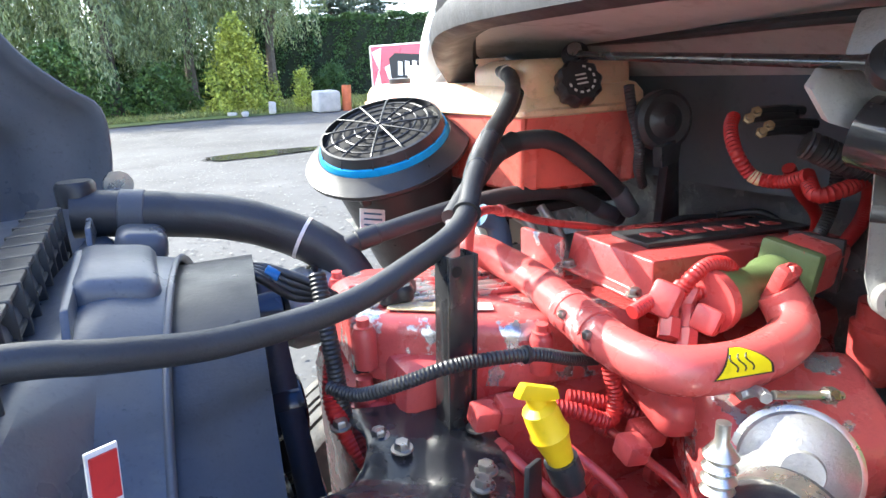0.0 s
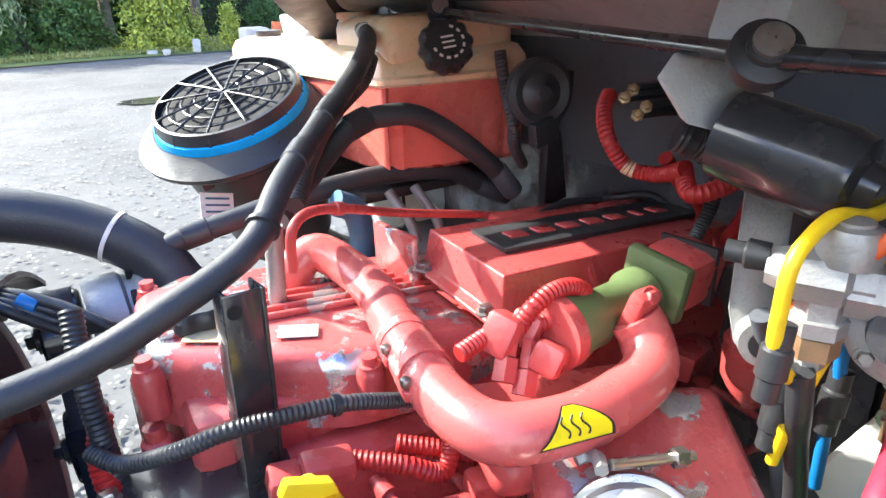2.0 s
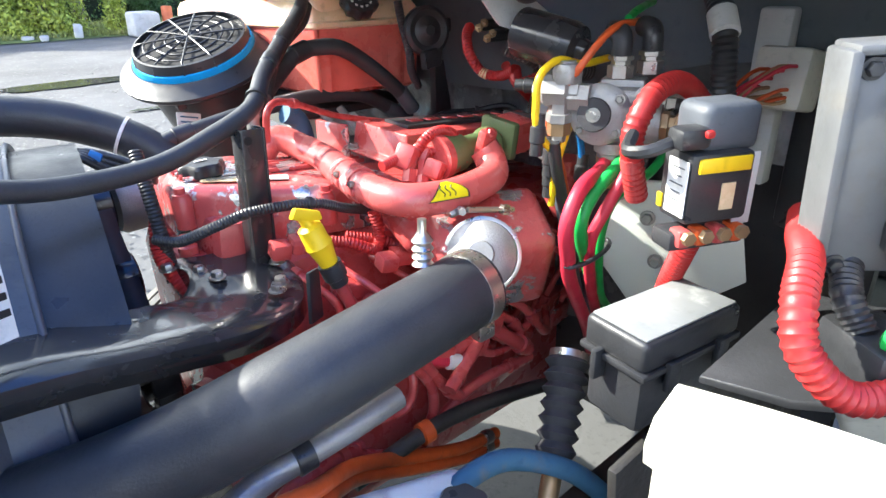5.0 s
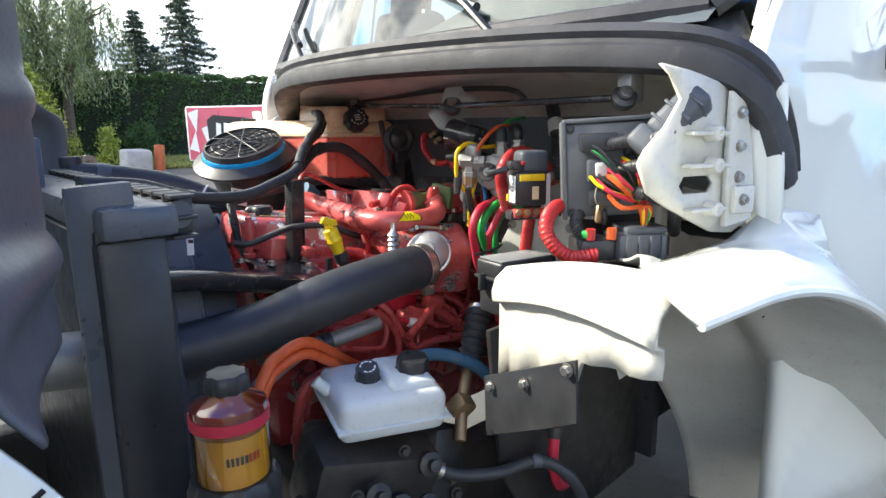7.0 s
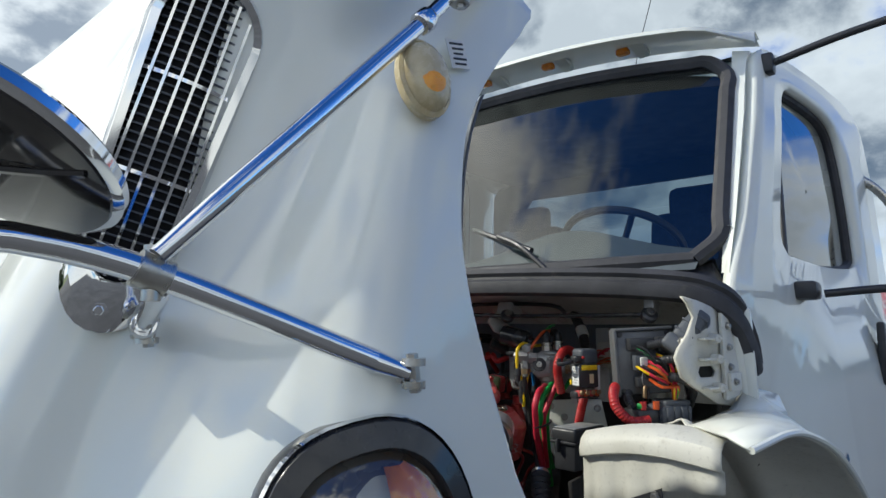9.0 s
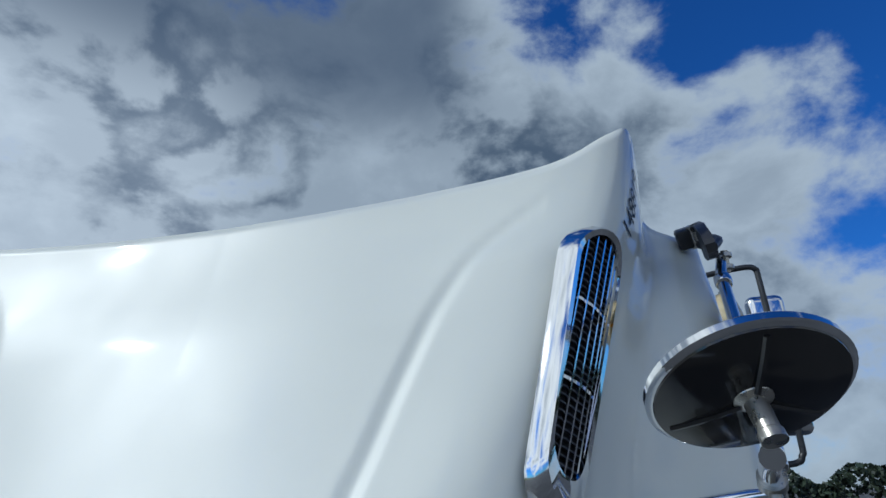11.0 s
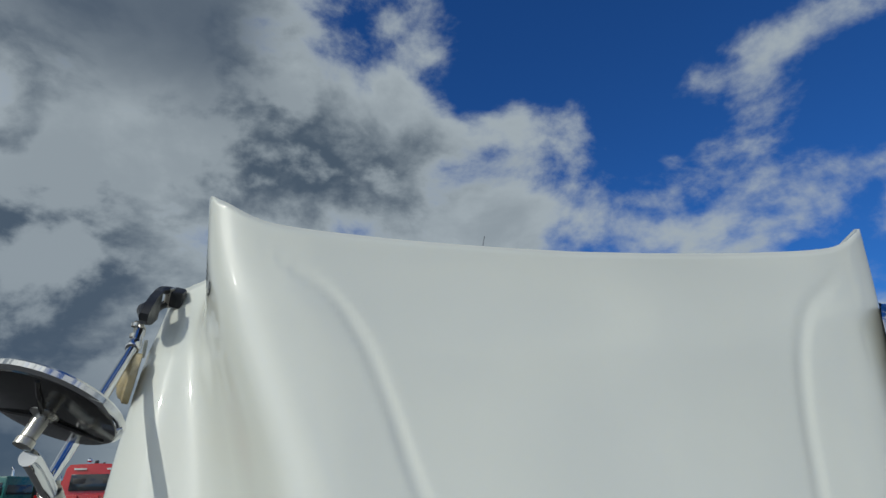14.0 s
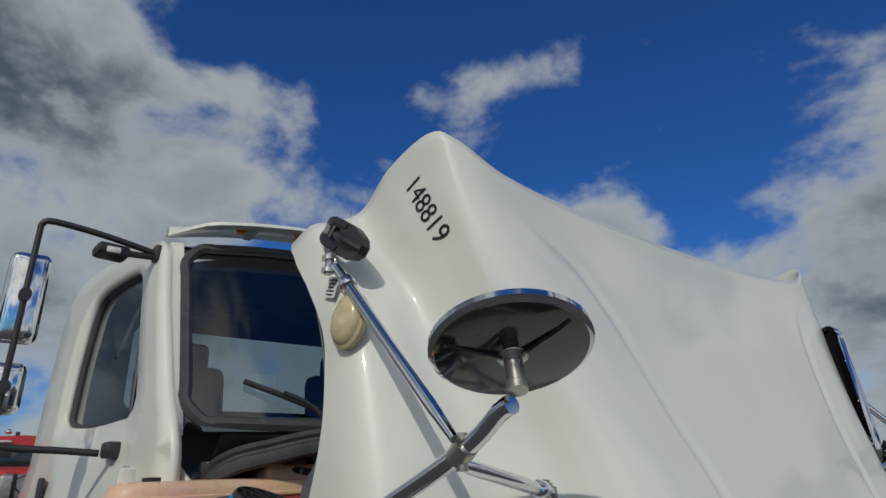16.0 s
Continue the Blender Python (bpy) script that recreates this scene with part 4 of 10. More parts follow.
# pillars between the glass and the sides
for side in (-1, 1):
    bm = bmesh.new()
    rows = []
    for v in np.linspace(-0.06, 1.06, 16):
        p = screen(side, v) + V(0, side * 0.01, 0)
        z = p.z
        tab = [(2.70, 1.27), (2.645, 1.168), (2.52, 1.10), (2.27, 0.98), (2.03, 0.86), (1.86, 0.75), (1.74, 0.72)]
        x = lerp_table(tab, z)[0] + 0.012
        q = V(x, YC + side * (half(x, z) - 0.002), z)
        mid = p.lerp(q, 0.55) + V(-0.02, side * 0.02, 0)
        rows.append([p, mid, q])
    grid(bm, rows)
    part("pillar", bm, WHITE, cab)
for a, tip, mid in ((V(0.60, -0.42, 1.875), V(0.735, 0.05, 2.0), V(0.69, -0.2, 2.01)), (V(0.60, 0.40, 1.875), V(0.78, 0.80, 1.98), V(0.70, 0.6, 2.0))):
    wiper = thing("windscreen_wiper", a, "black windscreen wiper resting on the glass", "wiper", "windscreen wipers")
    bm = bmesh.new()
    sweep(bm, [a, a.lerp(mid, 0.5) + V(-0.03, 0, 0.02), mid + V(-0.04, 0, 0)], 0.009, 8, 0.03)
    part("arm", bm, BLACK, wiper)
    bm = bmesh.new()
    d = (tip - a).normalized()
    sweep(bm, [mid - d * 0.16 + V(-0.02, 0, -0.025), mid + V(-0.03, 0, -0.01), mid + d * 0.16 + V(-0.02, 0, 0.005)], 0.011, 8, 0.03)
    part("blade", bm, BLACK, wiper)
# sun visor with marker lights
visor = thing("sun_visor", (1.1, YC, 2.74), "white sun visor shelf over the windscreen with amber lights", "sun visor")
bm = bmesh.new()
rows = []
for q in np.linspace(-1, 1, 33):
    bow = 1 - abs(q) ** 2.4
    xb = 1.20 - 0.14 * bow
    y = YC + q * 0.985
    zb = 2.705 + 0.055 * bow
    tip = 0.17 * (1 - max(0, abs(q) - 0.86) / 0.14 * 0.8)
    rows.append([V(xb + 0.05, y, zb + 0.035), V(xb - 0.02, y, zb + 0.042), V(xb - tip, y, zb + 0.012), V(xb - tip - 0.006, y, zb - 0.004), V(xb - tip + 0.01, y, zb - 0.008), V(xb - 0.02, y, zb + 0.02), V(xb + 0.05, y, zb + 0.01)])
grid(bm, rows)
part("shelf", bm, WHITE, visor)
for q in (-0.62, -0.31, 0, 0.31, 0.62):
    bow = 1 - abs(q) ** 2.4
    xb = 1.20 - 0.14 * bow
    p = V(xb - 0.06, YC + q * 0.985, 2.715 + 0.055 * bow)
    part("bracket", slab(bmesh.new(), [p + V(0.07, 0.02, -0.02), p + V(-0.06, 0.03, 0.0), p + V(-0.06, -0.03, 0.0), p + V(0.07, -0.02, -0.02)], (0, 0, 0.02)), WHITE, visor)
    part("marker_light", boxb(p + V(0.0, 0.06, -0.008), (0.035, 0.05, 0.025), None, 0.008), AMBER, visor, "amber roof marker light")
# cab mirrors
for side in (-1, 1):
    cm = thing("cab_mirror", side_pt(1.24, 1.07, 1.81, side), "chrome-backed door mirror pair on a black tube frame", "mirror", "cab mirrors")
    U = side_pt(1.215, 1.00, 2.625, side)
    Lw = side_pt(1.235, 1.08, 1.805, side)
    ux, lx = side_pt(1.26, 1.45 if side < 0 else 1.52, 2.70, side), side_pt(1.28, 1.47 if side < 0 else 1.53, 1.83, side)
    bm = bmesh.new()
    sweep(bm, [U + V(0, side * 0.02, 0), U.lerp(ux, 0.5) + V(0, 0, 0.01), ux + V(0, -side * 0.05, 0.0), ux + V(0.006, -side * 0.006, -0.015), ux + V(0.01, 0, -0.06), ux.lerp(lx, 0.5), lx + V(0, 0, 0.08), lx + V(0, -side * 0.008, 0.03), lx + V(0, -side * 0.04, 0.0), Lw.lerp(lx, 0.4), Lw + V(0, side * 0.05, 0)], 0.0135, 10, 0.02)
    part("tube", bm, BLACK, cm)
    part("upper_mount", boxb(U, (0.06, 0.07, 0.075), None, 0.012), BLACK, cm)
    part("lower_mount", boxb(Lw + V(0, 0, 0.012), (0.105, 0.075, 0.062), None, 0.014), BLACK, cm)
    for c, w, h in ((ux.lerp(lx, 0.36) + V(0.05, 0, 0), 0.165, 0.36), (ux.lerp(lx, 0.76) + V(0.05, 0, 0), 0.155, 0.19)):
        bm = bmesh.new()
        box(bm, c, (0.085, w, h), None, 0.035, 4)
        hd = part("mirror_head", bm, CHROME, cm, "polished chrome mirror back")
        part("glass", boxb(c + V(0.041, 0, 0), (0.008, w * 0.86, h * 0.9), None, 0.003), CHROME, hd)
        bm = bmesh.new()
        rod(bm, c + V(-0.07, 0, 0), c + V(-0.02, 0, 0), 0.026)
        part("clamp", bm, BLACK, hd)
# right upper camera stalk
bm = bmesh.new()
box(bm, side_pt(1.22, 1.22, 2.60, 1), (0.10, 0.15, 0.05), pose(0, 0, 0, 0, 8, 10), 0.02)
st = thing("side_camera", side_pt(1.22, 1.1, 2.6, 1), "black side camera pod on a short stalk", "camera")
part("pod", bm, BLACK, st)
part("lens_window", boxb(side_pt(1.165, 1.22, 2.595, 1), (0.012, 0.06, 0.025), None, 0.004), LABEL, st)
bm = bmesh.new()
rod(bm, side_pt(1.22, 1.0, 2.61, 1), side_pt(1.22, 1.16, 2.605, 1), 0.014)
part("stalk", bm, BLACK, st)
# inside: dash, wheel, seats, rear wall with window
dash = thing("dashboard", (0.95, YC, 1.6), "grey dashboard with round speaker grille behind the windscreen", "dashboard")
bm = bmesh.new()
grid(bm, [[V(0.70 + 0.28 * k - 0.10 * (1 - (y / 0.9) ** 2) * (1 - k), YC + y, 1.86 + (0.06 if k in (0.35, 0.6) else 0) - (0.35 if k >= 1 else 0) + (0.10 * math.exp(-((y + 0.45) / 0.28) ** 2) if 0.3 < k < 1.2 else 0)) for y in np.linspace(-0.88, 0.88, 29)] for k in (0, 0.35, 0.6, 0.95, 1.0, 1.35)])
part("top_pad", bm, DASH, dash)
bm = bmesh.new()
lathe(bm, [(0.07, 0), (0.07, 0.004), (0, 0.006)], (0.80, YC - 0.14, 1.925), V(-0.4, 0, 0.9), 24)
part("speaker_grille", bm, BLACK, dash)
wheel = thing("driving_wheel", (1.12, YC - 0.50, 1.95), "dark steering wheel behind the windscreen", "steering wheel")
ax = V(0.5, 0, 0.86).normalized()
Mw = Matrix.Translation((1.10, YC - 0.50, 2.0)) @ basis(ax)
bm = bmesh.new()
sweep(bm, [Mw @ V(0.22 * math.cos(a), 0.22 * math.sin(a), 0) for a in np.linspace(0, 2 * math.pi, 33)], 0.015, 8, 0.03)
part("rim", bm, BLACK, wheel)
for k in range(3):
    a = radians(90 + 120 * k)
    bm = bmesh.new()
    rod(bm, Mw @ V(0, 0, -0.02), Mw @ V(0.21 * math.cos(a), 0.21 * math.sin(a), 0), 0.012)
    part("spoke", bm, BLACK, wheel)
bm = bmesh.new()
rod(bm, Mw @ V(0, 0, 0), Mw @ V(0, 0, -0.3), 0.03)
part("column", bm, BLACK, wheel)
for y in (-0.5, 0.5):
    seat = thing("driver_chair", (1.85, YC + y, 1.2), "dark blue cloth high-back truck seat", "seat", "cab seats")
    part("cushion", boxb((1.75, YC + y, 1.50), (0.5, 0.5, 0.16), None, 0.05), SEATF, seat)
    part("backrest", boxb((2.05, YC + y, 1.92), (0.14, 0.48, 0.75), pose(0, 0, 0, 0, 8, 0), 0.06), SEATF, seat)
    part("headrest", boxb((2.09, YC + y, 2.33), (0.1, 0.28, 0.18), None, 0.04), SEATF, seat)
    part("base", boxb((1.8, YC + y, 1.25), (0.35, 0.35, 0.4), None, 0.02), BLACK, seat)
bm = bmesh.new()
es = []
for lp in ([(-1.16, 0.8), (1.16, 0.8), (1.12, 2.6), (0.98, 2.74), (-0.98, 2.74), (-1.12, 2.6)], [(-0.77, 2.08), (0.77, 2.08), (0.80, 2.12), (0.80, 2.51), (0.77, 2.55), (-0.77, 2.55), (-0.80, 2.51), (-0.80, 2.12)]):
    vs = [bm.verts.new((2.44, YC + y, z)) for y, z in lp]
    es += [bm.edges.new((a, b)) for a, b in zip(vs, vs[1:] + vs[:1])]
bmesh.ops.triangle_fill(bm, edges=es, use_beauty=True)
b = part("rear_wall", bm, [DASH], cab)
b.modifiers.new("thickness", "SOLIDIFY").thickness = 0.03
part("cab_floor", boxb((1.93, YC, 1.02), (1.04, 2.0, 0.05)), DASH, cab)
bm = bmesh.new()
grid(bm, [[V(x, YC + y, 2.66) for x in (1.15, 1.5, 2.4)] for y in (-0.93, 0, 0.93)])
part("headliner", bm, DASH, cab)
bm = bmesh.new()
grid(bm, [[V(2.44, YC + y, z) for y in (-0.8, 0, 0.8)] for z in (2.08, 2.3, 2.55)])
b = face_towards(part("rear_window", bm, SIDEPANE, cab), (-1, 0, 0))
b.visible_shadow = False
# aerial and the chrome stack behind the cab
# the cab stands a little skew on its frame: its right side lies further in
for root in [o for o in bpy.data.objects if o.parent is None and o.name.split(".")[0] in ("truck_cab", "sun_visor", "cab_mirror", "side_camera", "dashboard", "windscreen_wiper")]:
    for ob in [root] + list(root.children_recursive):
        if ob.data is not None:
            for v in ob.data.vertices:
                if v.co.y > 0.2:
                    v.co.y -= 0.145 * (v.co.y - 0.2)
ant = thing("aerial", (1.75, YC - 0.30, 2.78), "thin black whip aerial on the cab roof", "aerial")
bm = bmesh.new()
sweep(bm, [(1.75, YC - 0.30, 2.77), (1.78, YC - 0.33, 3.05), (1.83, YC - 0.40, 3.38)], 0.0022, 6, 0.1)
part("whip", bm, BLACK, ant)
bm = bmesh.new()
lathe(bm, [(0.02, 0), (0.016, 0.03), (0, 0.035)], (1.75, YC - 0.30, 2.765), (0, 0, 1), 12)
part("base", bm, BLACK, ant)
for side in (-1, 1):
    rail = thing("grab_rail", side_pt(2.62, 1.0, 1.0, side), "bent chrome tube standing behind the cab", "grab rail", "chrome tubes behind the cab")
    bm = bmesh.new()
    sweep(bm, [side_pt(2.55, 0.72, 2.42, side), side_pt(2.58, 0.88, 2.38, side), side_pt(2.62, 0.98, 2.2, side), side_pt(2.64, 1.03, 1.8, side), side_pt(2.65, 1.04, 1.1, side)], 0.024, 12, 0.03)
    part("tube", bm, CHROME, rail)
# frame rails, deck and tank that carry the truck
chassis = thing("truck_chassis", (1.5, YC, 0.7), "black steel truck frame with cross members", "truck chassis")
for s in (-0.43, 0.43):
    part("rail", boxb((2.3, YC + s, 0.80), (6.2, 0.08, 0.26), None, 0.012), IRON, chassis)
for x in (-0.55, 0.25, 1.4, 3.0, 4.6):
    part("cross_member", boxb((x, YC, 0.78), (0.12, 0.82, 0.16), None, 0.015), IRON, chassis)
part("deck", boxb((4.1, YC, 1.05), (2.7, 2.3, 0.16), None, 0.02), IRON, chassis)
tank = thing("fuel_tank", (2.0, YC - 0.85, 0.6), "black step box below the cab door", "step box")
part("body", boxb((1.95, YC - 0.86, 0.62), (1.0, 0.42, 0.5), None, 0.05), BLACK, tank)
for dz in (0.0, 0.1):
    part("tread", boxb((1.95, YC - 1.05, 0.72 + dz), (0.95, 0.1, 0.03), None, 0.008), GREYPL, tank)

# ---- cowl, firewall and wheel house ----
def seal_line(side):
    if side > 0:
        return [V(0.845, YC + 0.72, 1.59), V(0.815, YC + 0.72, 1.665), V(0.755, YC + 0.70, 1.735), V(0.70, YC + 0.645, 1.775), V(0.64, YC + 0.55, 1.80), V(0.575, YC + 0.42, 1.83), V(0.525, YC + 0.24, 1.843)]
    return [V(0.835, YC + side * 0.985, 1.585), V(0.79, YC + side * 0.985, 1.66), V(0.715, YC + side * 0.965, 1.755), V(0.655, YC + side * 0.90, 1.805), V(0.60, YC + side * 0.76, 1.825), V(0.55, YC + side * 0.52, 1.838), V(0.52, YC + side * 0.25, 1.845)]


cowl = thing("cowl", (0.7, YC, 1.75), "black rubber-edged cowl below the windscreen", "cowl")
line = seal_line(-1) + [V(0.51, YC, 1.846)] + seal_line(1)[::-1]
L = curve_points(line, 0.03)
bm = bmesh.new()
prof = [(0.0, 0.036), (0.020, 0.032), (0.028, 0.014), (0.019, 0.004), (0.020, -0.004), (0.031, -0.014), (0.031, -0.034), (0.024, -0.050), (0.0, -0.054), (-0.05, -0.03), (-0.06, 0.02)]
rows = []
for i, p in enumerate(L):
    d = (L[min(i + 1, len(L) - 1)] - L[max(i - 1, 0)]).normalized()
    up = (V(0.25, 0, 1) - d * V(0.25, 0, 1).dot(d)).normalized()
    o = up.cross(d)
    if o.x > 0.0 and abs(p.y - YC) < 0.8 or o.dot(V(-1, (p.y - YC), 0.3)) < 0:
        o = -o
    rows.append([p + o * a + up * b for a, b in prof])
grid(bm, rows, close=True)
part("cowl_seal", bm, SEAL, cowl, "ribbed black rubber cowl seal")
bm = bmesh.new()
grid(bm, [[p + V(0.03, 0, 0.02) for p in L[3:-3]], [screen((p.y - YC) / 0.95 if abs(p.y - YC) < 0.93 else math.copysign(0.98, p.y - YC), 0) + V(0.02, 0, -0.01) for p in L[3:-3]]])
b = part("cowl_panel", bm, BLACK, cowl)
b.modifiers.new("thickness", "SOLIDIFY").thickness = 0.006
bm = bmesh.new()
grid(bm, [[p + V(0.05, 0, -0.03) for p in L[3:-3]], [V(0.86, p.y, 1.765) for p in L[3:-3]], [V(0.98, p.y, 1.70) for p in L[3:-3]], [V(1.03, p.y, 1.62) for p in L[3:-3]]])
part("cowl_pan", bm, FIREWALL, cowl, "dirty pale cowl pan")
bm = bmesh.new()
sweep(bm, [(0.86, 0.55, 1.775), (0.80, 0.2, 1.772), (0.72, -0.15, 1.775), (0.70, -0.38, 1.765), (0.72, -0.42, 1.74)], 0.007, 8, 0.02)
part("wire", bm, BLACK, cowl)

wall_e = thing("firewall", (1.05, YC, 0.8), "firewall with crumpled black foil insulation and dusty panels", "firewall", kind="structure")
part("panel", boxb((1.07, YC, 1.60), (0.03, 1.86, 0.32)), FIREWALL, wall_e)
bm = bmesh.new()
rows = []
for z in np.linspace(1.0, 1.68, 30):
    rows.append([V(1.035 - 0.03 * abs(noise.noise(V(y * 9, z * 9, 1))) - 0.012 * noise.noise(V(y * 30, z * 30, 5)), y, z) for y in np.linspace(-0.22, 0.80, 46)])
grid(bm, rows)
part("insulation", bm, INSUL, wall_e, "crumpled black foil insulation")
# black here stands for the shade deep in the engine bay
part("lower_panel", boxb((1.066, YC, 1.10), (0.03, 1.30, 0.68)), BLACK, wall_e)
part("reinforcement", boxb((1.03, -0.52, 1.52), (0.05, 0.10, 0.34), None, 0.012), BLACK, wall_e)
part("reinforcement", boxb((1.03, -0.62, 1.52), (0.04, 0.02, 0.26), None, 0.004), FIREWALL, wall_e)
part("heater_cover", boxb((0.95, 0.62, 1.62), (0.2, 0.34, 0.24), None, 0.03), GREYPL, wall_e)

# left cab mounting bracket: cast white panel with ribs and a slot
for side in (-1, 1):
    brk = thing("cab_corner_bracket", side_pt(0.68, 0.93, 1.45, side), "white ribbed cab corner bracket with bolts and slot", "bracket", "cab corner brackets")
    bm = bmesh.new()
    es = []
    o2 = [(0.477, 1.617), (0.492, 1.640), (0.53, 1.675), (0.56, 1.72), (0.535, 1.758), (0.512, 1.775), (0.575, 1.765), (0.635, 1.75), (0.691, 1.722), (0.712, 1.67), (0.727, 1.59), (0.734, 1.505), (0.695, 1.486), (0.647, 1.491), (0.592, 1.517), (0.539, 1.543), (0.50, 1.567)]
    if side > 0:
        o2 = [(0.56, 1.70)] + o2[7:-3]
    slot = [(0.563, 1.576), (0.572, 1.592), (0.632, 1.592), (0.644, 1.577), (0.634, 1.562), (0.574, 1.562)]

    def on_plate(x, z, off=0.0):
        return V(x - 0.287 * off + (0.14 if side > 0 else 0), YC + side * ((0.895 if side < 0 else 0.78) + 0.3 * (x - 0.5) + 0.958 * off), z)
    for lp in (o2, slot) if side < 0 else (o2,):
        vs = [bm.verts.new(on_plate(x, z)) for x, z in lp]
        es += [bm.edges.new((a, c)) for a, c in zip(vs, vs[1:] + vs[:1])]
    bmesh.ops.triangle_fill(bm, edges=es, use_beauty=True)
    b = part("plate", bm, CREAM, brk)
    b.modifiers.new("thickness", "SOLIDIFY").thickness = 0.01
    turn = pose(0, 0, 0, 0, 0, side * 16.7)
    for x, z, w in ((0.605, 1.664, 0.085), (0.610, 1.610, 0.10), (0.615, 1.535, 0.085)):
        part("rib", boxb(on_plate(x, z, 0.012), (w, 0.022, 0.007), turn, 0.003), CREAM, brk)
        bm = bmesh.new()
        lathe(bm, [(0.015, 0.0), (0.012, 0.022), (0.006, 0.024), (0, 0.012)], on_plate(x + 0.015, z, 0.004), V(-0.287, side * 0.958, 0), 16)
        part("boss", bm, CREAM, brk)
    bm = bmesh.new()
    slab(bm, [on_plate(x, z, 0.004) for x, z in ((0.655, 1.735), (0.688, 1.715), (0.707, 1.66), (0.722, 1.59), (0.726, 1.51), (0.66, 1.50), (0.656, 1.60))], V(-0.287, side * 0.958, 0) * 0.012)
    part("raised_edge", soften(bm, 0.004), CREAM, brk)
    for x, z in ((0.677, 1.698), (0.680, 1.641), (0.682, 1.588)):
        hexbolt(on_plate(x, z, 0.017), V(-0.287, side * 0.958, 0), brk, 0.0075)
    part("clip", boxb(on_plate(0.690, 1.549, 0.022), (0.05, 0.012, 0.048), turn, 0.003), CREAM, brk)
    hexbolt(on_plate(0.684, 1.549, 0.028), V(-0.287, side * 0.958, 0), brk, 0.0075)
    part("flange", boxb(V(0.765, YC + side * 0.985, 1.60), (0.02, 0.05, 0.3), pose(0, 0, 0, 0, -8, 0), 0.006), WHITE, brk)

# wheel houses with the tyre below
for side in (-1, 1):
    wh = thing("wheel_house", side_pt(0.6, 1.1, 0.9, side), "dusty white wheel house liner over the front tyre", "wheel house", "wheel houses")
    inner = [(1.40, 0.60, 0.70), (1.24, 0.782, 0.69), (1.185, 0.837, 0.69), (1.036, 0.975, 0.69), (0.859, 1.114, 0.69), (0.661, 1.215, 0.69), (0.40, 1.27, 0.69)]
    outer = [(1.446, 0.25, 1.10), (1.468, 0.385, 1.148), (1.44, 0.53, 1.178), (1.385, 0.65, 1.205), (1.26, 0.87, 1.225), (1.11, 1.09, 1.235), (0.80, 1.36, 1.245), (0.45, 1.46, 1.245)]
    if side > 0:
        inner, outer = [(z, x + 0.22, y) for z, x, y in inner[1:]], [(z, x + 0.12, y - 0.1) for z, x, y in outer[3:]]
    A = curve_points([V(x, YC + side * y, z) for z, x, y in inner], 0.02)
    B = curve_points([V(x, YC + side * y, z) for z, x, y in outer], 0.02)
    bm = bmesh.new()
    rows = []
    for k in range(49):
        f = k / 48
        a, b = A[round(f * (len(A) - 1))], B[round(f * (len(B) - 1))]
        row = []
        for q in np.linspace(0, 1, 33):
            away = V(0.82, 0, 0.57 * (1 - f))
            arch = 1 - abs(2 * q - 1) ** 3
            rib = 0.022 * math.exp(-((q - 0.36 - 0.10 * (1 - f)) / 0.05) ** 2) - 0.018 * math.exp(-((q - 0.60 + 0.12 * f) / 0.07) ** 2) * (1 if f < 0.5 else 0.4)
            dish = 0.03 * math.exp(-((q - 0.62) / 0.14) ** 2 - ((f - 0.42) / 0.10) ** 2)
            row.append(a.lerp(b, q) + away * (0.055 * arch + rib * arch - dish))
        rows.append(row)
    grid(bm, rows)
    b = part("liner", bm, CREAM, wh, "dusty off-white plastic liner")
    b.modifiers.new("thickness", "SOLIDIFY").thickness = 0.005
    # rolled outer lip
    bm = bmesh.new()
    sweep(bm, [p + V(0, side * 0.002, 0.004) for p in B[::3]], 0.008, 8, 0.02)
    part("lip", bm, WHITE, wh)
    # outer cheek between the lip and the cab step
    bm = bmesh.new()
    grid(bm, [[p, p + V(0.05, -side * 0.03, 0.02), p + V(0.12, -side * 0.12, 0.03)] for p in B[len(B) // 2::3]])
    b = part("cheek", bm, WHITE, wh)
    b.modifiers.new("thickness", "SOLIDIFY").thickness = 0.005
    # white gusset behind the apron
    bm = bmesh.new()
    slab(bm, [V(0.50, YC + side * 0.80, 1.40), V(0.50, YC + side * 0.93, 1.37), V(0.62, YC + side * 0.86, 1.24), V(0.60, YC + side * 0.80, 1.18)], (0.004, 0, 0))
    part("gusset", bm, CREAM, wh)
    if side < 0:
        # front nose of the house with its rolled top
        bm = bmesh.new()
        rows = []
        for k, y in enumerate(np.linspace(0.665, 1.035, 17)):
            f = (y - 0.665) / 0.37
            zt = 1.435 + 0.03 * math.sin(f * math.pi) - 0.005 * f
            zt2 = 1.255 + 0.014 * math.sin(f * 22)
            xf = 0.37 - 0.095 * f - 0.008 * math.sin(f * math.pi)
            zt = 1.418 + 0.03 * f + 0.022 * math.sin(f * math.pi)
            low = 1.215 + 0.085 * f + 0.008 * math.sin(f * 26) if f < 0.62 else 1.325 + 0.05 * (f - 0.62)
            wave = 0.008 * math.sin(f * 26)
            xb = xf + 0.045 + 0.28 * (y - 0.665)
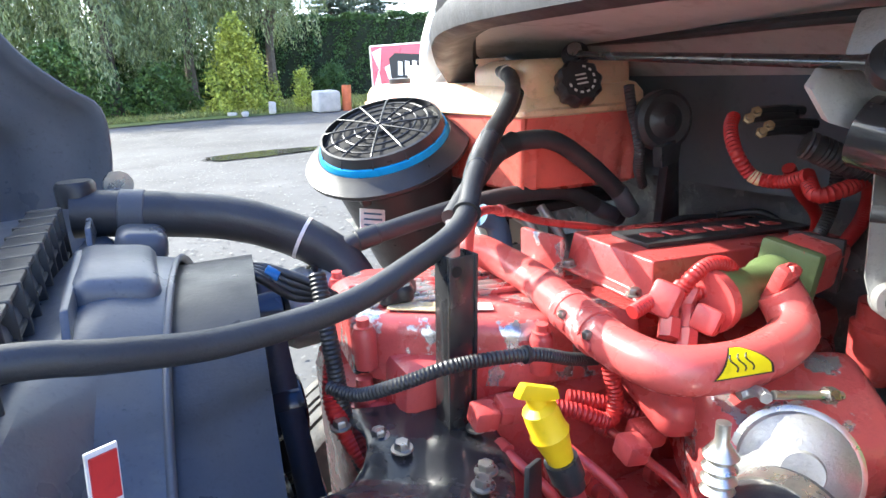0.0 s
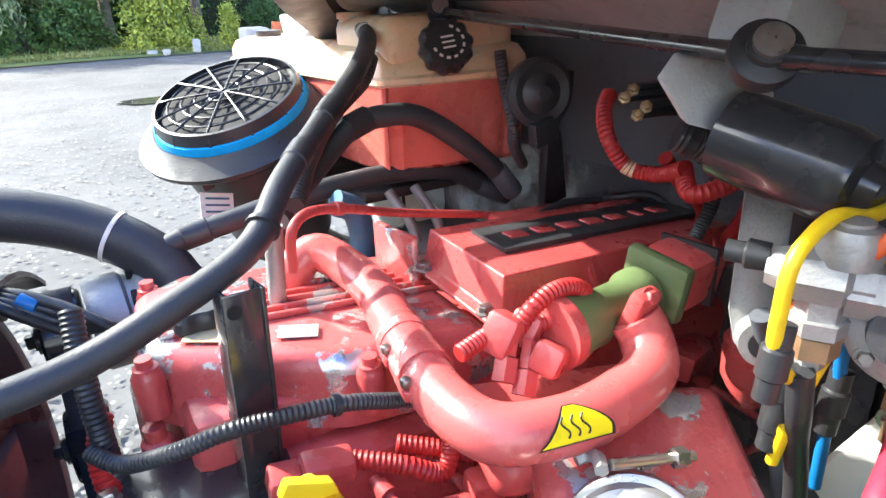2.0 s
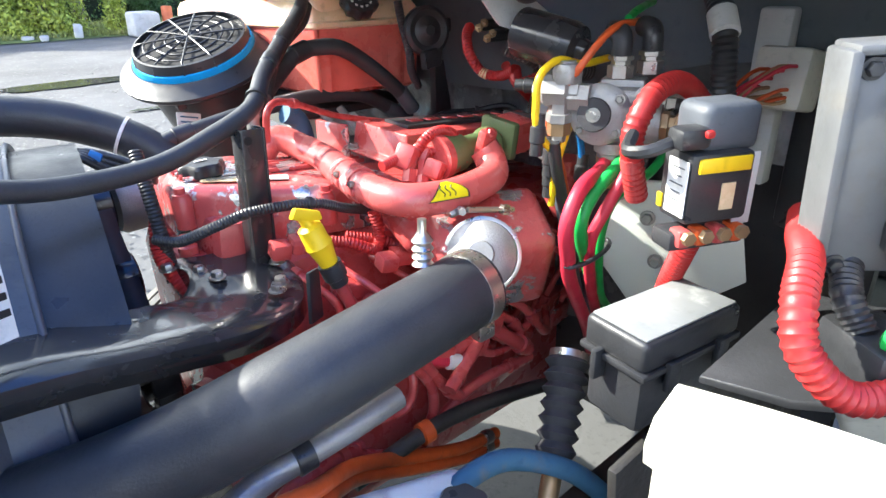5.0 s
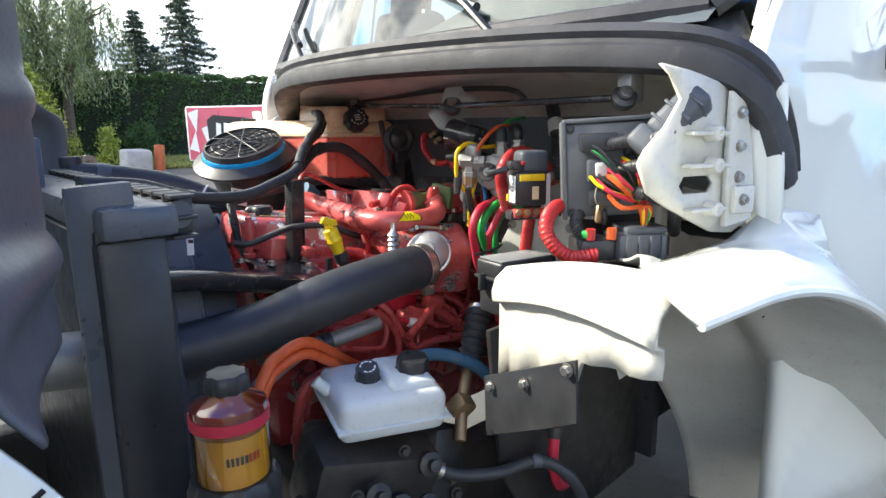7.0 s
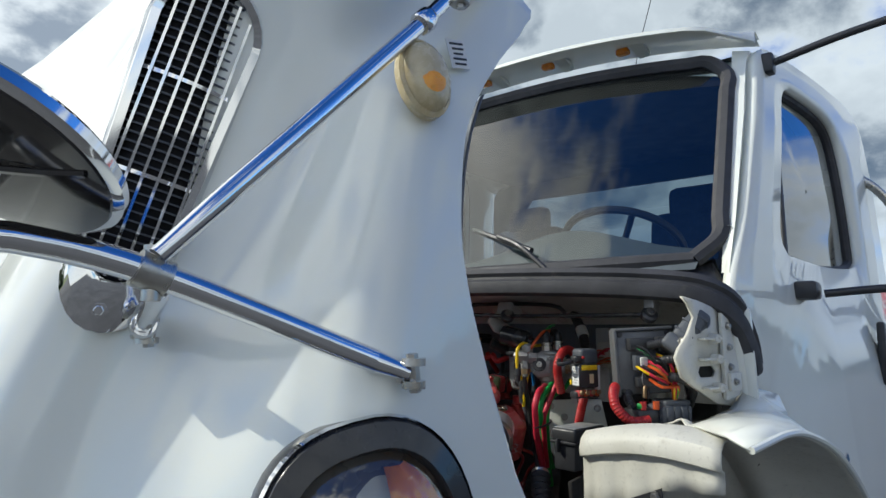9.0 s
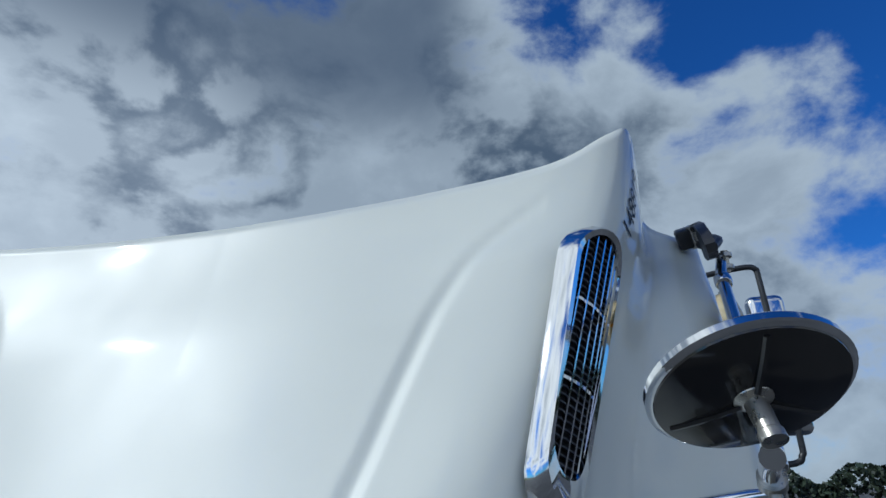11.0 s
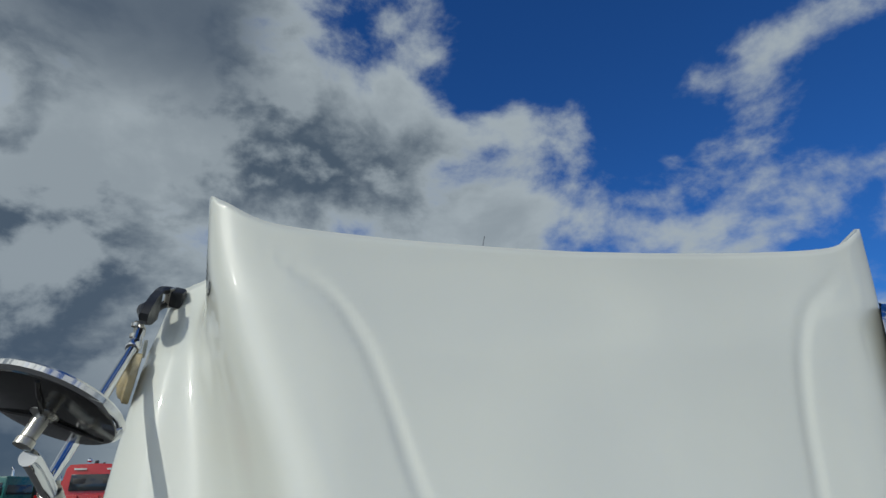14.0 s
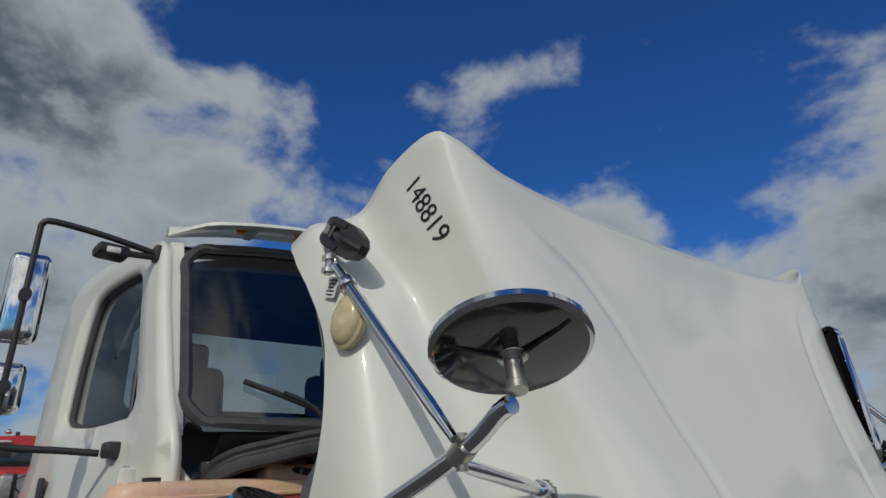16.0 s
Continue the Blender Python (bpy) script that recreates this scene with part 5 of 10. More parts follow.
            rows.append([V(xb + 0.002, YC + side * y, zt - 0.02), V(xb, YC + side * y, zt + 0.004), V(xf + 0.04, YC + side * y, zt + 0.004), V(xf + 0.01, YC + side * y, zt - 0.012), V(xf, YC + side * y, zt - 0.035), V(xf + 0.002, YC + side * y, zt - 0.055), V(xf + 0.022, YC + side * y, zt - 0.062), V(xf + 0.022 + wave, YC + side * y, (zt - 0.06 + low) / 2), V(xf + 0.020 + wave, YC + side * y, low)])
        grid(bm, rows)
        b = part("nose", bm, CREAM, wh, "off-white front apron")
        b.modifiers.new("thickness", "SOLIDIFY").thickness = 0.006
        bm = bmesh.new()
        fl = [V(0.368, YC + side * 0.655, 1.215), V(0.305, YC + side * 0.90, 1.335), V(0.305, YC + side * 0.905, 1.235), V(0.325, YC + side * 0.83, 1.19), V(0.368, YC + side * 0.66, 1.095)]
        slab(bm, fl, (-0.006, 0, 0))
        part("rubber_flap", bm, BLACK, wh, "black rubber flap")
        for y, z in ((0.68, 1.205), (0.78, 1.25), (0.885, 1.315)):
            hexbolt(V(0.358 - 0.26 * (y - 0.66), YC + side * y, z), (-1, 0, 0), wh, 0.008, BOLT)
        # outer lip and top skin that joins the cab
        bm = bmesh.new()
        grid(bm, [[V(x, YC + side * y, z) for x, y, z in r] for r in (
            [(0.25, 1.10, 1.452), (0.385, 1.148, 1.474), (0.53, 1.178, 1.446), (0.65, 1.205, 1.391), (0.87, 1.225, 1.266)],
            [(0.27, 1.05, 1.472), (0.42, 1.09, 1.492), (0.57, 1.12, 1.475), (0.72, 1.14, 1.43), (0.91, 1.15, 1.32)],
            [(0.40, 0.95, 1.466), (0.50, 0.99, 1.48), (0.64, 1.02, 1.485), (0.78, 1.04, 1.48), (0.92, 1.06, 1.43)],
            [(0.47, 0.90, 1.452), (0.56, 0.93, 1.46), (0.68, 0.955, 1.475), (0.80, 0.98, 1.53), (0.93, 1.03, 1.50)])])
        bmesh.ops.subdivide_edges(bm, edges=bm.edges, cuts=2, smooth=0.6)
        b = part("top_skin", bm, WHITE, wh, "white painted fender skirt")
        b.modifiers.new("thickness", "SOLIDIFY").thickness = 0.006
    for x, y, z in ((0.95, 0.80, 1.25), (1.12, 0.95, 1.08), (1.14, 0.95, 1.03), (0.75, 1.0, 1.335)):
        bm = bmesh.new()
        lathe(bm, [(0.011, 0), (0.011, 0.008), (0, 0.009)], side_pt(x, y, z, side), V(-0.8, -side * 0.2, -0.5), 12)
        part("plug", bm, DARK, wh)
    tyre = thing("front_tyre", side_pt(0.60, 1.0, 0, side), "worn black front tyre with straight grooves", "wheel", "front wheels")
    bm = bmesh.new()
    pr = [(0.30, -0.13), (0.42, -0.145), (0.49, -0.135), (0.508, -0.115), (0.512, -0.078), (0.500, -0.076), (0.500, -0.066), (0.514, -0.064), (0.515, -0.024), (0.503, -0.022), (0.503, -0.010), (0.515, -0.008), (0.515, 0.008), (0.503, 0.010), (0.503, 0.022), (0.515, 0.024), (0.514, 0.064), (0.500, 0.066), (0.500, 0.076), (0.512, 0.078), (0.508, 0.115), (0.49, 0.135), (0.42, 0.145), (0.30, 0.13)]
    pr = [(r * 0.88, h) for r, h in pr]
    lathe(bm, pr, side_pt(0.62, 0.98, 0.453, side), (0, side, 0), 64)
    part("tyre", bm, TYRE, tyre)
    bm = bmesh.new()
    lathe(bm, [(0.30, 0.13), (0.28, 0.13), (0.26, 0.02), (0.10, 0.0), (0.10, 0.05), (0, 0.05)], side_pt(0.62, 0.98, 0.453, side), (0, side, 0), 40)
    part("rim", bm, ALU, tyre)

# added panel: dark iron colour stands for the shade between rail and wheel house
bm = bmesh.new()
slab(bm, [(0.42, -0.585, 1.28), (1.05, -0.575, 1.30), (1.05, -0.575, 0.72), (0.62, -0.58, 0.70), (0.46, -0.585, 0.95)], (0, 0.012, 0))
tagged(part("frame_cover", soften(bm, 0.004), IRON), "added dark panel shading the gap beside the frame rail", "splash cover")

# ---- radiator end ----
rad = thing("radiator", (-0.13, 0.03, 0.75), "grey plastic radiator with ribbed top and fan shroud", "radiator")
part("core", boxb((-0.16, 0.03, 1.12), (0.10, 0.86, 0.80), None, 0.01), BLACK, rad)
bm = bmesh.new()
box(bm, (-0.15, 0.03, 1.545), (0.11, 0.9, 0.05), None, 0.012)
part("top_tank", bm, SHROUD, rad, "black plastic top tank")
for k in range(17):
    part("rib", boxb((-0.085, -0.38 + k * 0.052, 1.545), (0.045, 0.006, 0.075), None, 0.002), BLACK, rad)
for z in (1.515, 1.545, 1.578):
    part("rib", boxb((-0.085, 0.03, z), (0.04, 0.88, 0.006), None, 0.002), BLACK, rad)
bm = bmesh.new()
rod(bm, (-0.09, -0.4, 1.55), (-0.09, 0.46, 1.55), 0.022)
part("tank_rail", bm, GREYPL, rad)
side_l = bmesh.new()
slab(side_l, [(-0.235, -0.37, 1.60), (-0.15, -0.39, 1.605), (-0.135, -0.39, 1.30), (-0.135, -0.39, 0.85), (-0.235, -0.37, 0.85)], (0, 0.02, 0))
part("side_panel", soften(side_l, 0.006), SHROUD, rad)
part("clip", boxb((-0.198, -0.385, 1.515), (0.022, 0.012, 0.04), None, 0.004), BLACK, rad)
up_p = bmesh.new()
slab(up_p, [(-0.19, 0.02, 1.54), (-0.175, 0.10, 1.665), (-0.16, 0.40, 1.672), (-0.155, 0.46, 1.645), (-0.155, 0.46, 1.54)], (-0.012, 0, 0))
part("air_dam", soften(up_p, 0.004), GREYPL, rad, "upright grey air dam")
bm = bmesh.new()
cy, cz2 = 0.18, 1.165
rows = []
for k in range(65):
    a = 2 * math.pi * k / 64
    c, s = math.cos(a), math.sin(a)
    q = min(0.46 / max(abs(c), 1e-6), 0.405 / max(abs(s), 1e-6))
    oy, oz = 0.06 + q * c, 1.125 + q * s
    rows.append([V(p.x + 0.13 * (p.y - 0.32), p.y, p.z) for p in (V(-0.06, oy, oz), V(-0.035, oy * 0.99 + 0.001, oz), V(-0.005, oy + (cy + 0.395 * c - oy) * 0.35, oz + (cz2 + 0.395 * s - oz) * 0.30), V(0.03, cy + 0.392 * c, cz2 + 0.388 * s), V(0.078, cy + 0.376 * c, cz2 + 0.376 * s), V(0.082, cy + 0.381 * c, cz2 + 0.381 * s))])
grid(bm, rows)
shr = part("fan_shroud", bm, SHROUD, rad, "grey-black moulded fan shroud")
shr.modifiers.new("thickness", "SOLIDIFY").thickness = 0.006
bm = bmesh.new()
def ring_lip(a):
    # the lip stands furthest forward at the top and falls back towards the bottom
    q = min(1, max(0, (a - radians(140)) / radians(65)))
    return 0.034 - 0.075 * q * q * (3 - 2 * q)


grid(bm, [[V(x + 0.13 * (cy + r * math.cos(a) - 0.32) + (ring_lip(a) if x > 0.1 else 0), cy + r * math.cos(a), cz2 + r * math.sin(a)) for a in np.linspace(radians(52), radians(208), 49)] for x, r in ((0.070, 0.372), (0.076, 0.366), (0.135, 0.364), (0.135, 0.358), (0.08, 0.358))])
part("shroud_ring", bm, BLACK, rad, "dark rubber ring round the fan")
for x, y, z, sx, w, h in ((0.005, 0.19, 1.535, 0.085, 0.17, 0.055), (0.03, 0.415, 1.52, 0.07, 0.09, 0.05)):
    bm = bmesh.new()
    box(bm, (x, y, z), (sx, w, h), pose(0, 0, 0, 0, 10, 0), 0.018, 3)
    part("shroud_pad", bm, SHROUD, rad)
for y0, y1 in ((0.02, 0.28), (0.36, 0.47)):
    bm = bmesh.new()
    slab(bm, [(-0.035, y0, 1.53), (-0.035, y0 + 0.03, 1.56), (-0.035, y1 - 0.03, 1.565), (-0.035, y1, 1.535)], (0.008, 0, 0))
    part("shroud_flange", soften(bm, 0.003), SHROUD, rad)
lab = thing("warning_label", (0.02, -0.3, 1.33), "small red and white warning label on the shroud", "label")
la, lb2 = V(0.004, -0.176, 1.545), V(-0.004, -0.192, 1.440)
lz = (la - lb2).normalized()
lx = V(0.55, -0.80, -0.1)
lx = (lx - lz * lx.dot(lz)).normalized()
M = Matrix((lz.cross(lx), lx, lz)).transposed().to_4x4()
M.translation = (la + lb2) / 2
rl = M.to_3x3().to_4x4()
part("paper", boxb(M.translation, (0.020, 0.002, 0.105), rl), LABEL, lab)
part("red_field", boxb(M @ V(0, 0.0015, 0.034), (0.017, 0.002, 0.030), rl), REDINK, lab)
for k in range(3):
    part("print_bar", boxb(M @ V(0, 0.0015, 0.006 - 0.016 * k), (0.014, 0.002, 0.007), rl), INK, lab)
cap = thing("corner_mount", (-0.04, 0.52, 1.58), "black cap and bracket at the radiator corner", "cap")
bm = bmesh.new()
lathe(bm, [(0.0, 0), (0.028, 0), (0.028, 0.03), (0.024, 0.036), (0, 0.036)], (-0.045, 0.50, 1.575), (0, 0, 1), 24)
part("lid", bm, BLACK, cap)
bm = bmesh.new()
lathe(bm, [(0.0, -0.006), (0.022, -0.006), (0.022, 0.006), (0, 0.006)], (0.01, 0.56, 1.59), (0.2, -1, 0), 18)
part("bush", bm, STEEL, cap)
part("tab", boxb((-0.02, 0.55, 1.57), (0.07, 0.02, 0.03), None, 0.005), BLACK, cap)

# ---- engine ----
TILT = -0.10


def ez(x, z):
    """Height of an engine surface that falls towards the cab."""
    return z + TILT * (x - 0.6)


eng = thing("diesel_engine", (0.6, 0.15, 0.75), "red-painted six cylinder truck diesel engine with chipped paint", "engine")
bm = bmesh.new()
box(bm, (0.66, 0.17, 1.05), (0.84, 0.36, 0.58), None, 0.03)
part("block", bm, RED, eng)
bm = bmesh.new()
box(bm, (0.68, 0.175, 1.32), (0.80, 0.25, 0.10), pose(0, 0, 0, 0, 5, 0), 0.015)
part("cylinder_head", bm, RED, eng)
# lumpy castings along the side
rnd = random.Random(3)
for k in range(26):
    x, z = 0.30 + 0.72 * rnd.random(), 0.92 + 0.38 * rnd.random()
    if x < 0.46:
        z -= 0.14
    bm = bmesh.new()
    if k % 3:
        box(bm, (x, -0.02 - 0.03 * rnd.random(), z), (0.05 + 0.07 * rnd.random(), 0.05 + 0.05 * rnd.random(), 0.03 + 0.06 * rnd.random()), pose(0, 0, 0, 20 * rnd.random(), 14 * rnd.random(), 20 * rnd.random()), 0.008)
        part("casting", bm, REDCHIP if k % 2 else RED, eng)
    else:
        lathe(bm, [(0, 0), (0.022 + 0.012 * rnd.random(), 0), (0.02, 0.05), (0.010, 0.055), (0.010, 0.075), (0, 0.076)], (x, 0.0, z), (0, -1, 0.25), 14)
        part("boss", bm, RED, eng)
# rocker cover: ribbed, chipped
plan = [(0.255, 0.150), (0.30, 0.105), (0.44, 0.035), (0.625, 0.020), (0.635, 0.30), (0.33, 0.345), (0.27, 0.30)]
bm = bmesh.new()
lo = [V(x - 0.004, y - 0.006, ez(x, 1.335)) for x, y in plan]
hi = [V(x, y, ez(x, 1.405)) for x, y in plan]
c = sum(hi, V(0, 0, 0)) / len(hi)
a, b2, d = ([bm.verts.new(p) for p in q] for q in (lo, hi, [p.lerp(c, 0.10) + V(0, 0, 0.014) for p in hi]))
for u, w in ((a, b2), (b2, d)):
    for i in range(len(u)):
        bm.faces.new((u[i], u[(i + 1) % len(u)], w[(i + 1) % len(u)], w[i]))
bm.faces.new(d)
part("rocker_cover", soften(bm, 0.008, 3, 15), REDCHIP, eng, "red rocker cover with flaking paint")
rc = eng
for k in range(5):
    y = 0.150 + 0.019 * k
    part("rib", boxb((0.45, y, ez(0.45, 1.4235)), (0.34, 0.006, 0.008), pose(0, 0, 0, 0, 5.7, -2), 0.002), REDCHIP, eng)
for x, y in ((0.262, 0.128), (0.462, 0.032), (0.50, 0.235), (0.29, 0.33)):
    bm = bmesh.new()
    lathe(bm, [(0, -0.05), (0.015, -0.05), (0.016, -0.004), (0.014, 0.0), (0.0125, 0.003), (0.0125, 0.006), (0.0085, 0.007), (0.0085, 0.016), (0, 0.017)], (x, y - 0.008, ez(x, 1.405)), (0, 0, 1), 12)
    part("cover_bolt", bm, RED, eng)
lb = slab(bmesh.new(), [V(0.30, 0.135, ez(0.30, 1.4215)), V(0.36, 0.105, ez(0.36, 1.4215)), V(0.375, 0.135, ez(0.375, 1.4215)), V(0.315, 0.165, ez(0.315, 1.4215))], (0, 0, 0.0015))
part("data_label", lb, AGED, eng, "worn yellowed data label")
lb = slab(bmesh.new(), [V(0.39, 0.10, ez(0.39, 1.4215)), V(0.43, 0.085, ez(0.43, 1.4215)), V(0.44, 0.11, ez(0.44, 1.4215)), V(0.40, 0.125, ez(0.40, 1.4215))], (0, 0, 0.0015))
part("data_label", lb, LABEL, eng)
cap = thing("filler_plug", (0.315, 0.194, 1.437), "black lobed oil filler cap on the rocker cover", "cap")
bm = bmesh.new()
lathe(bm, [(0, 0), (0.03, 0), (0.036, 0.006), (0.036, 0.018), (0.031, 0.024), (0, 0.025)], (0.322, 0.180, ez(0.322, 1.420)), (0, 0, 1), 48, wob=lambda i, s: 1 + 0.09 * math.cos(6 * 2 * math.pi * i / s))
part("knob", bm, BLACK, cap)
part("print_bar", boxb((0.322, 0.180, ez(0.322, 1.4465)), (0.022, 0.006, 0.0012)), LABEL, cap)

# intake cover with its dark name plate
cov = thing("intake_cover", (0.80, 0.05, 1.44), "red cast intake cover with a black name plate", "engine cover")
bm = bmesh.new()
base = [(0.588, -0.028), (1.06, -0.01), (1.06, 0.20), (0.60, 0.185)]
top = [(0.612, -0.008), (1.045, 0.008), (1.045, 0.18), (0.622, 0.165)]
v0 = [bm.verts.new((x, y, ez(x, 1.440))) for x, y in base]
v1 = [bm.verts.new((x, y, ez(x, 1.446))) for x, y in base]
v2 = [bm.verts.new((x, y, ez(x, 1.450))) for x, y in [(0.604, -0.014), (1.05, 0.002), (1.05, 0.186), (0.614, 0.171)]]
v3 = [bm.verts.new((x, y, ez(x, 1.497))) for x, y in top]
for u, w in ((v0, v1), (v1, v2), (v2, v3)):
    for i in range(4):
        bm.faces.new((u[i], u[(i + 1) % 4], w[(i + 1) % 4], w[i]))
bm.faces.new(v3)
bm.faces.new(v0)
part("casting", soften(bm, 0.007, 3, 20), RED, cov)
for x, y in ((0.600, 0.018), (0.604, 0.16), (0.86, -0.022), (1.04, -0.018), (0.73, -0.024)):
    hexbolt(V(x, y - 0.008, ez(x, 1.447)), (0, 0, 1), cov, 0.0085)
for x in (0.66, 0.74, 0.82, 0.90, 0.98):
    bm = bmesh.new()
    slab(bm, [V(x, -0.026, ez(x, 1.447)), V(x, -0.008, ez(x, 1.447)), V(x, -0.004, ez(x, 1.488))], (0.008, 0, 0))
    part("web", bm, RED, cov)
pl = thing("name_plate", (0.83, 0.07, 1.49), "black engine name plate with raised red shapes", "name plate")
bm = bmesh.new()
slab(bm, [V(x, y, ez(x, 1.497)) for x, y in ((0.655, 0.045), (1.03, 0.055), (1.03, 0.135), (0.66, 0.125))], (0, 0, 0.007))
part("plate", soften(bm, 0.002), BLACK, pl)
for k in range(7):
    x = 0.70 + 0.045 * k
    w = 0.034 if k not in (5,) else 0.014
    bm = bmesh.new()
    box(bm, (x, 0.083 + 0.001 * k, ez(x, 1.505)), (w * 0.86, 0.022, 0.004), pose(0, 0, 0, 0, 5.7, 0), 0.002)
    part("raised_mark", bm, RED, pl)
# rail with fuel lines behind the cover
bm = bmesh.new()
box(bm, (0.93, 0.245, 1.425), (0.30, 0.05, 0.035), pose(0, 0, 0, 0, 5.7, 4), 0.008)
part("fuel_rail", bm, RED, eng)
part("tab_plate", boxb((0.588, 0.20, 1.455), (0.012, 0.09, 0.075), pose(0, 0, 0, 0, 0, 8), 0.004), REDCHIP, eng)
for k in range(4):
    bm = bmesh.new()
    rod(bm, (0.82 + 0.07 * k, 0.22, 1.42), (0.82 + 0.07 * k, 0.22, 1.45), 0.010, seg=6)
    part("fitting", bm, RED, eng)

# crossover pipe with clamps and hot-surface label
pipe = thing("crossover_pipe", (0.5, 0.0, 1.44), "thick red crossover pipe with clamps and chipped paint", "pipe")
E1 = [(0.452, 0.240, 1.40), (0.462, 0.243, 1.452), (0.492, 0.238, 1.470), (0.515, 0.190, 1.458), (0.517, 0.115, 1.452), (0.501, 0.040, 1.450), (0.487, -0.040, 1.447), (0.478, -0.105, 1.447), (0.490, -0.158, 1.447), (0.545, -0.180, 1.444), (0.605, -0.182, 1.445), (0.655, -0.172, 1.452), (0.672, -0.150, 1.470), (0.668, -0.138, 1.488)]
bm = bmesh.new()
sweep(bm, E1, 0.0255, 20, 0.010)
part("tube", bm, REDPIPE, pipe)
Lp = curve_points(E1, 0.005)
for frac in (0.455, 0.53):
    i = int(frac * len(Lp))
    p, d = Lp[i], (Lp[i + 2] - Lp[i - 2]).normalized()
    bm = bmesh.new()
    lathe(bm, [(0.0262, -0.007), (0.0285, -0.007), (0.0285, 0.007), (0.0262, 0.007)], p, d, 26)
    cl = part("clamp", bm, REDCHIP, pipe, "half-painted hose clamp")
    part("clamp_lug", boxb(p + V(-0.026, -0.016, 0.0), (0.014, 0.012, 0.026), basis(d), 0.003), RED, cl)
    part("clamp_screw", boxb(p + V(-0.03, -0.02, 0.012), (0.01, 0.01, 0.01), None, 0.003), BOLT, cl)
i0, i1, i2 = int(0.455 * len(Lp)), int(0.50 * len(Lp)), int(0.53 * len(Lp))
bm = bmesh.new()
sweep(bm, [Lp[i0], Lp[i1], Lp[i2]], 0.0275, 20, 0.01)
part("coupling_hose", bm, REDCHIP, pipe)
# triangular label wrapped on the pipe
i = int(0.755 * len(Lp))
p, d = Lp[i], (Lp[i + 3] - Lp[i - 3]).normalized()
o = (V(0.05, -0.75, 0.65) - d * V(0.05, -0.75, 0.65).dot(d)).normalized()
w = d.cross(o)


def on_pipe(u, a, r=0.0262):
    q = Lp[i] + d * u
    return q + (o * math.cos(a) + w * math.sin(a)) * r


for (mt, r0, sc, nm) in ((INK, 0.0260, 1.0, "border"), (YLABEL, 0.0264, 0.90, "face")):
    bm = bmesh.new()
    rows = []
    for k in range(11):
        f = k / 10
        ang = -0.62 + 1.25 * f
        left, right = -0.034 + 0.030 * f ** 0.8, 0.036 - 0.030 * max(0, (f - 0.25) / 0.75) ** 1.5
        cc, wd = (left + right) / 2, (right - left) / 2 * sc
        ang = (ang - 0.0) * sc
        rows.append([on_pipe(cc + wd * s, -ang, r0) for s in np.linspace(-1, 1, 5)])
    grid(bm, rows)
    part("label_" + nm, bm, mt, pipe, "yellow hot surface label" if nm == "face" else "")
for k in range(3):
    bm = bmesh.new()
    sweep(bm, [on_pipe(-0.008 + 0.009 * k + 0.003 * math.sin(q * 7), 0.42 - 0.75 * q, 0.0268) for q in np.linspace(0.05, 0.9, 9)], 0.0009, 6, 0.004)
    part("wavy_line", bm, INK, pipe)
# upright neck the pipe comes from, with chipped housing
bm = bmesh.new()
lathe(bm, [(0.05, -0.10), (0.05, 0.0), (0.042, 0.006), (0.032, 0.01), (0.030, 0.05)], (0.435, 0.245, 1.385), (0, 0, 1), 24)
part("neck", bm, RED, pipe)
for k in range(6):
    hexbolt(V(0.435 + 0.044 * math.cos(k), 0.245 + 0.044 * math.sin(k), 1.386), (0, 0, 1), pipe, 0.006, RED)
bm = bmesh.new()
sweep(bm, [(0.415, 0.19, 1.38), (0.42, 0.185, 1.47), (0.425, 0.18, 1.54)], 0.011, 10, 0.02)
part("lifting_pin", bm, ALU, pipe)
# green throttle body with red flanges
thr = thing("throttle_body", (0.68, -0.09, 1.47), "green and red painted intake throttle body", "throttle body")
bm = bmesh.new()
lathe(bm, [(0, -0.01), (0.034, -0.01), (0.034, 0.004), (0.031, 0.006), (0.031, 0.035), (0.024, 0.045), (0.024, 0.09), (0.030, 0.10), (0.030, 0.115), (0, 0.115)], (0.612, -0.105, 1.478), (1, 0.10, -0.02), 28)
part("barrel", bm, GREENPAINT, thr, "olive green barrel")
bm = bmesh.new()
lathe(bm, [(0.026, -0.016), (0.037, -0.016), (0.037, -0.002), (0.026, -0.002)], (0.607, -0.105, 1.478), (1, 0.10, -0.02), 28)
part("ring", bm, RED, thr)
bm = bmesh.new()
box(bm, (0.745, -0.098, 1.485), (0.018, 0.075, 0.066), pose(0, 0, 0, 8, 0, 6), 0.006)
part("flange", bm, GREENPAINT, thr)
bm = bmesh.new()
box(bm, (0.79, -0.095, 1.485), (0.075, 0.066, 0.060), pose(0, 0, 0, 8, 0, 6), 0.012)
part("elbow", bm, RED, thr)
bm = bmesh.new()
lathe(bm, [(0.046, -0.003), (0.048, -0.003), (0.048, 0.003), (0.046, 0.003)], (0.80, -0.095, 1.485), (1, 0.1, 0), 4, x=(0, 0.7, 0.7))
part("cable_tie", bm, BLACK, thr)
bm = bmesh.new()
box(bm, (0.668, -0.142, 1.492), (0.030, 0.018, 0.058), pose(0, 0, 0, 20, 0, 0), 0.006)
fl = part("pipe_flange", bm, RED, thr)
hexbolt(V(0.668, -0.152, 1.513), (0, -0.9, 0.35), thr, 0.007, RED)
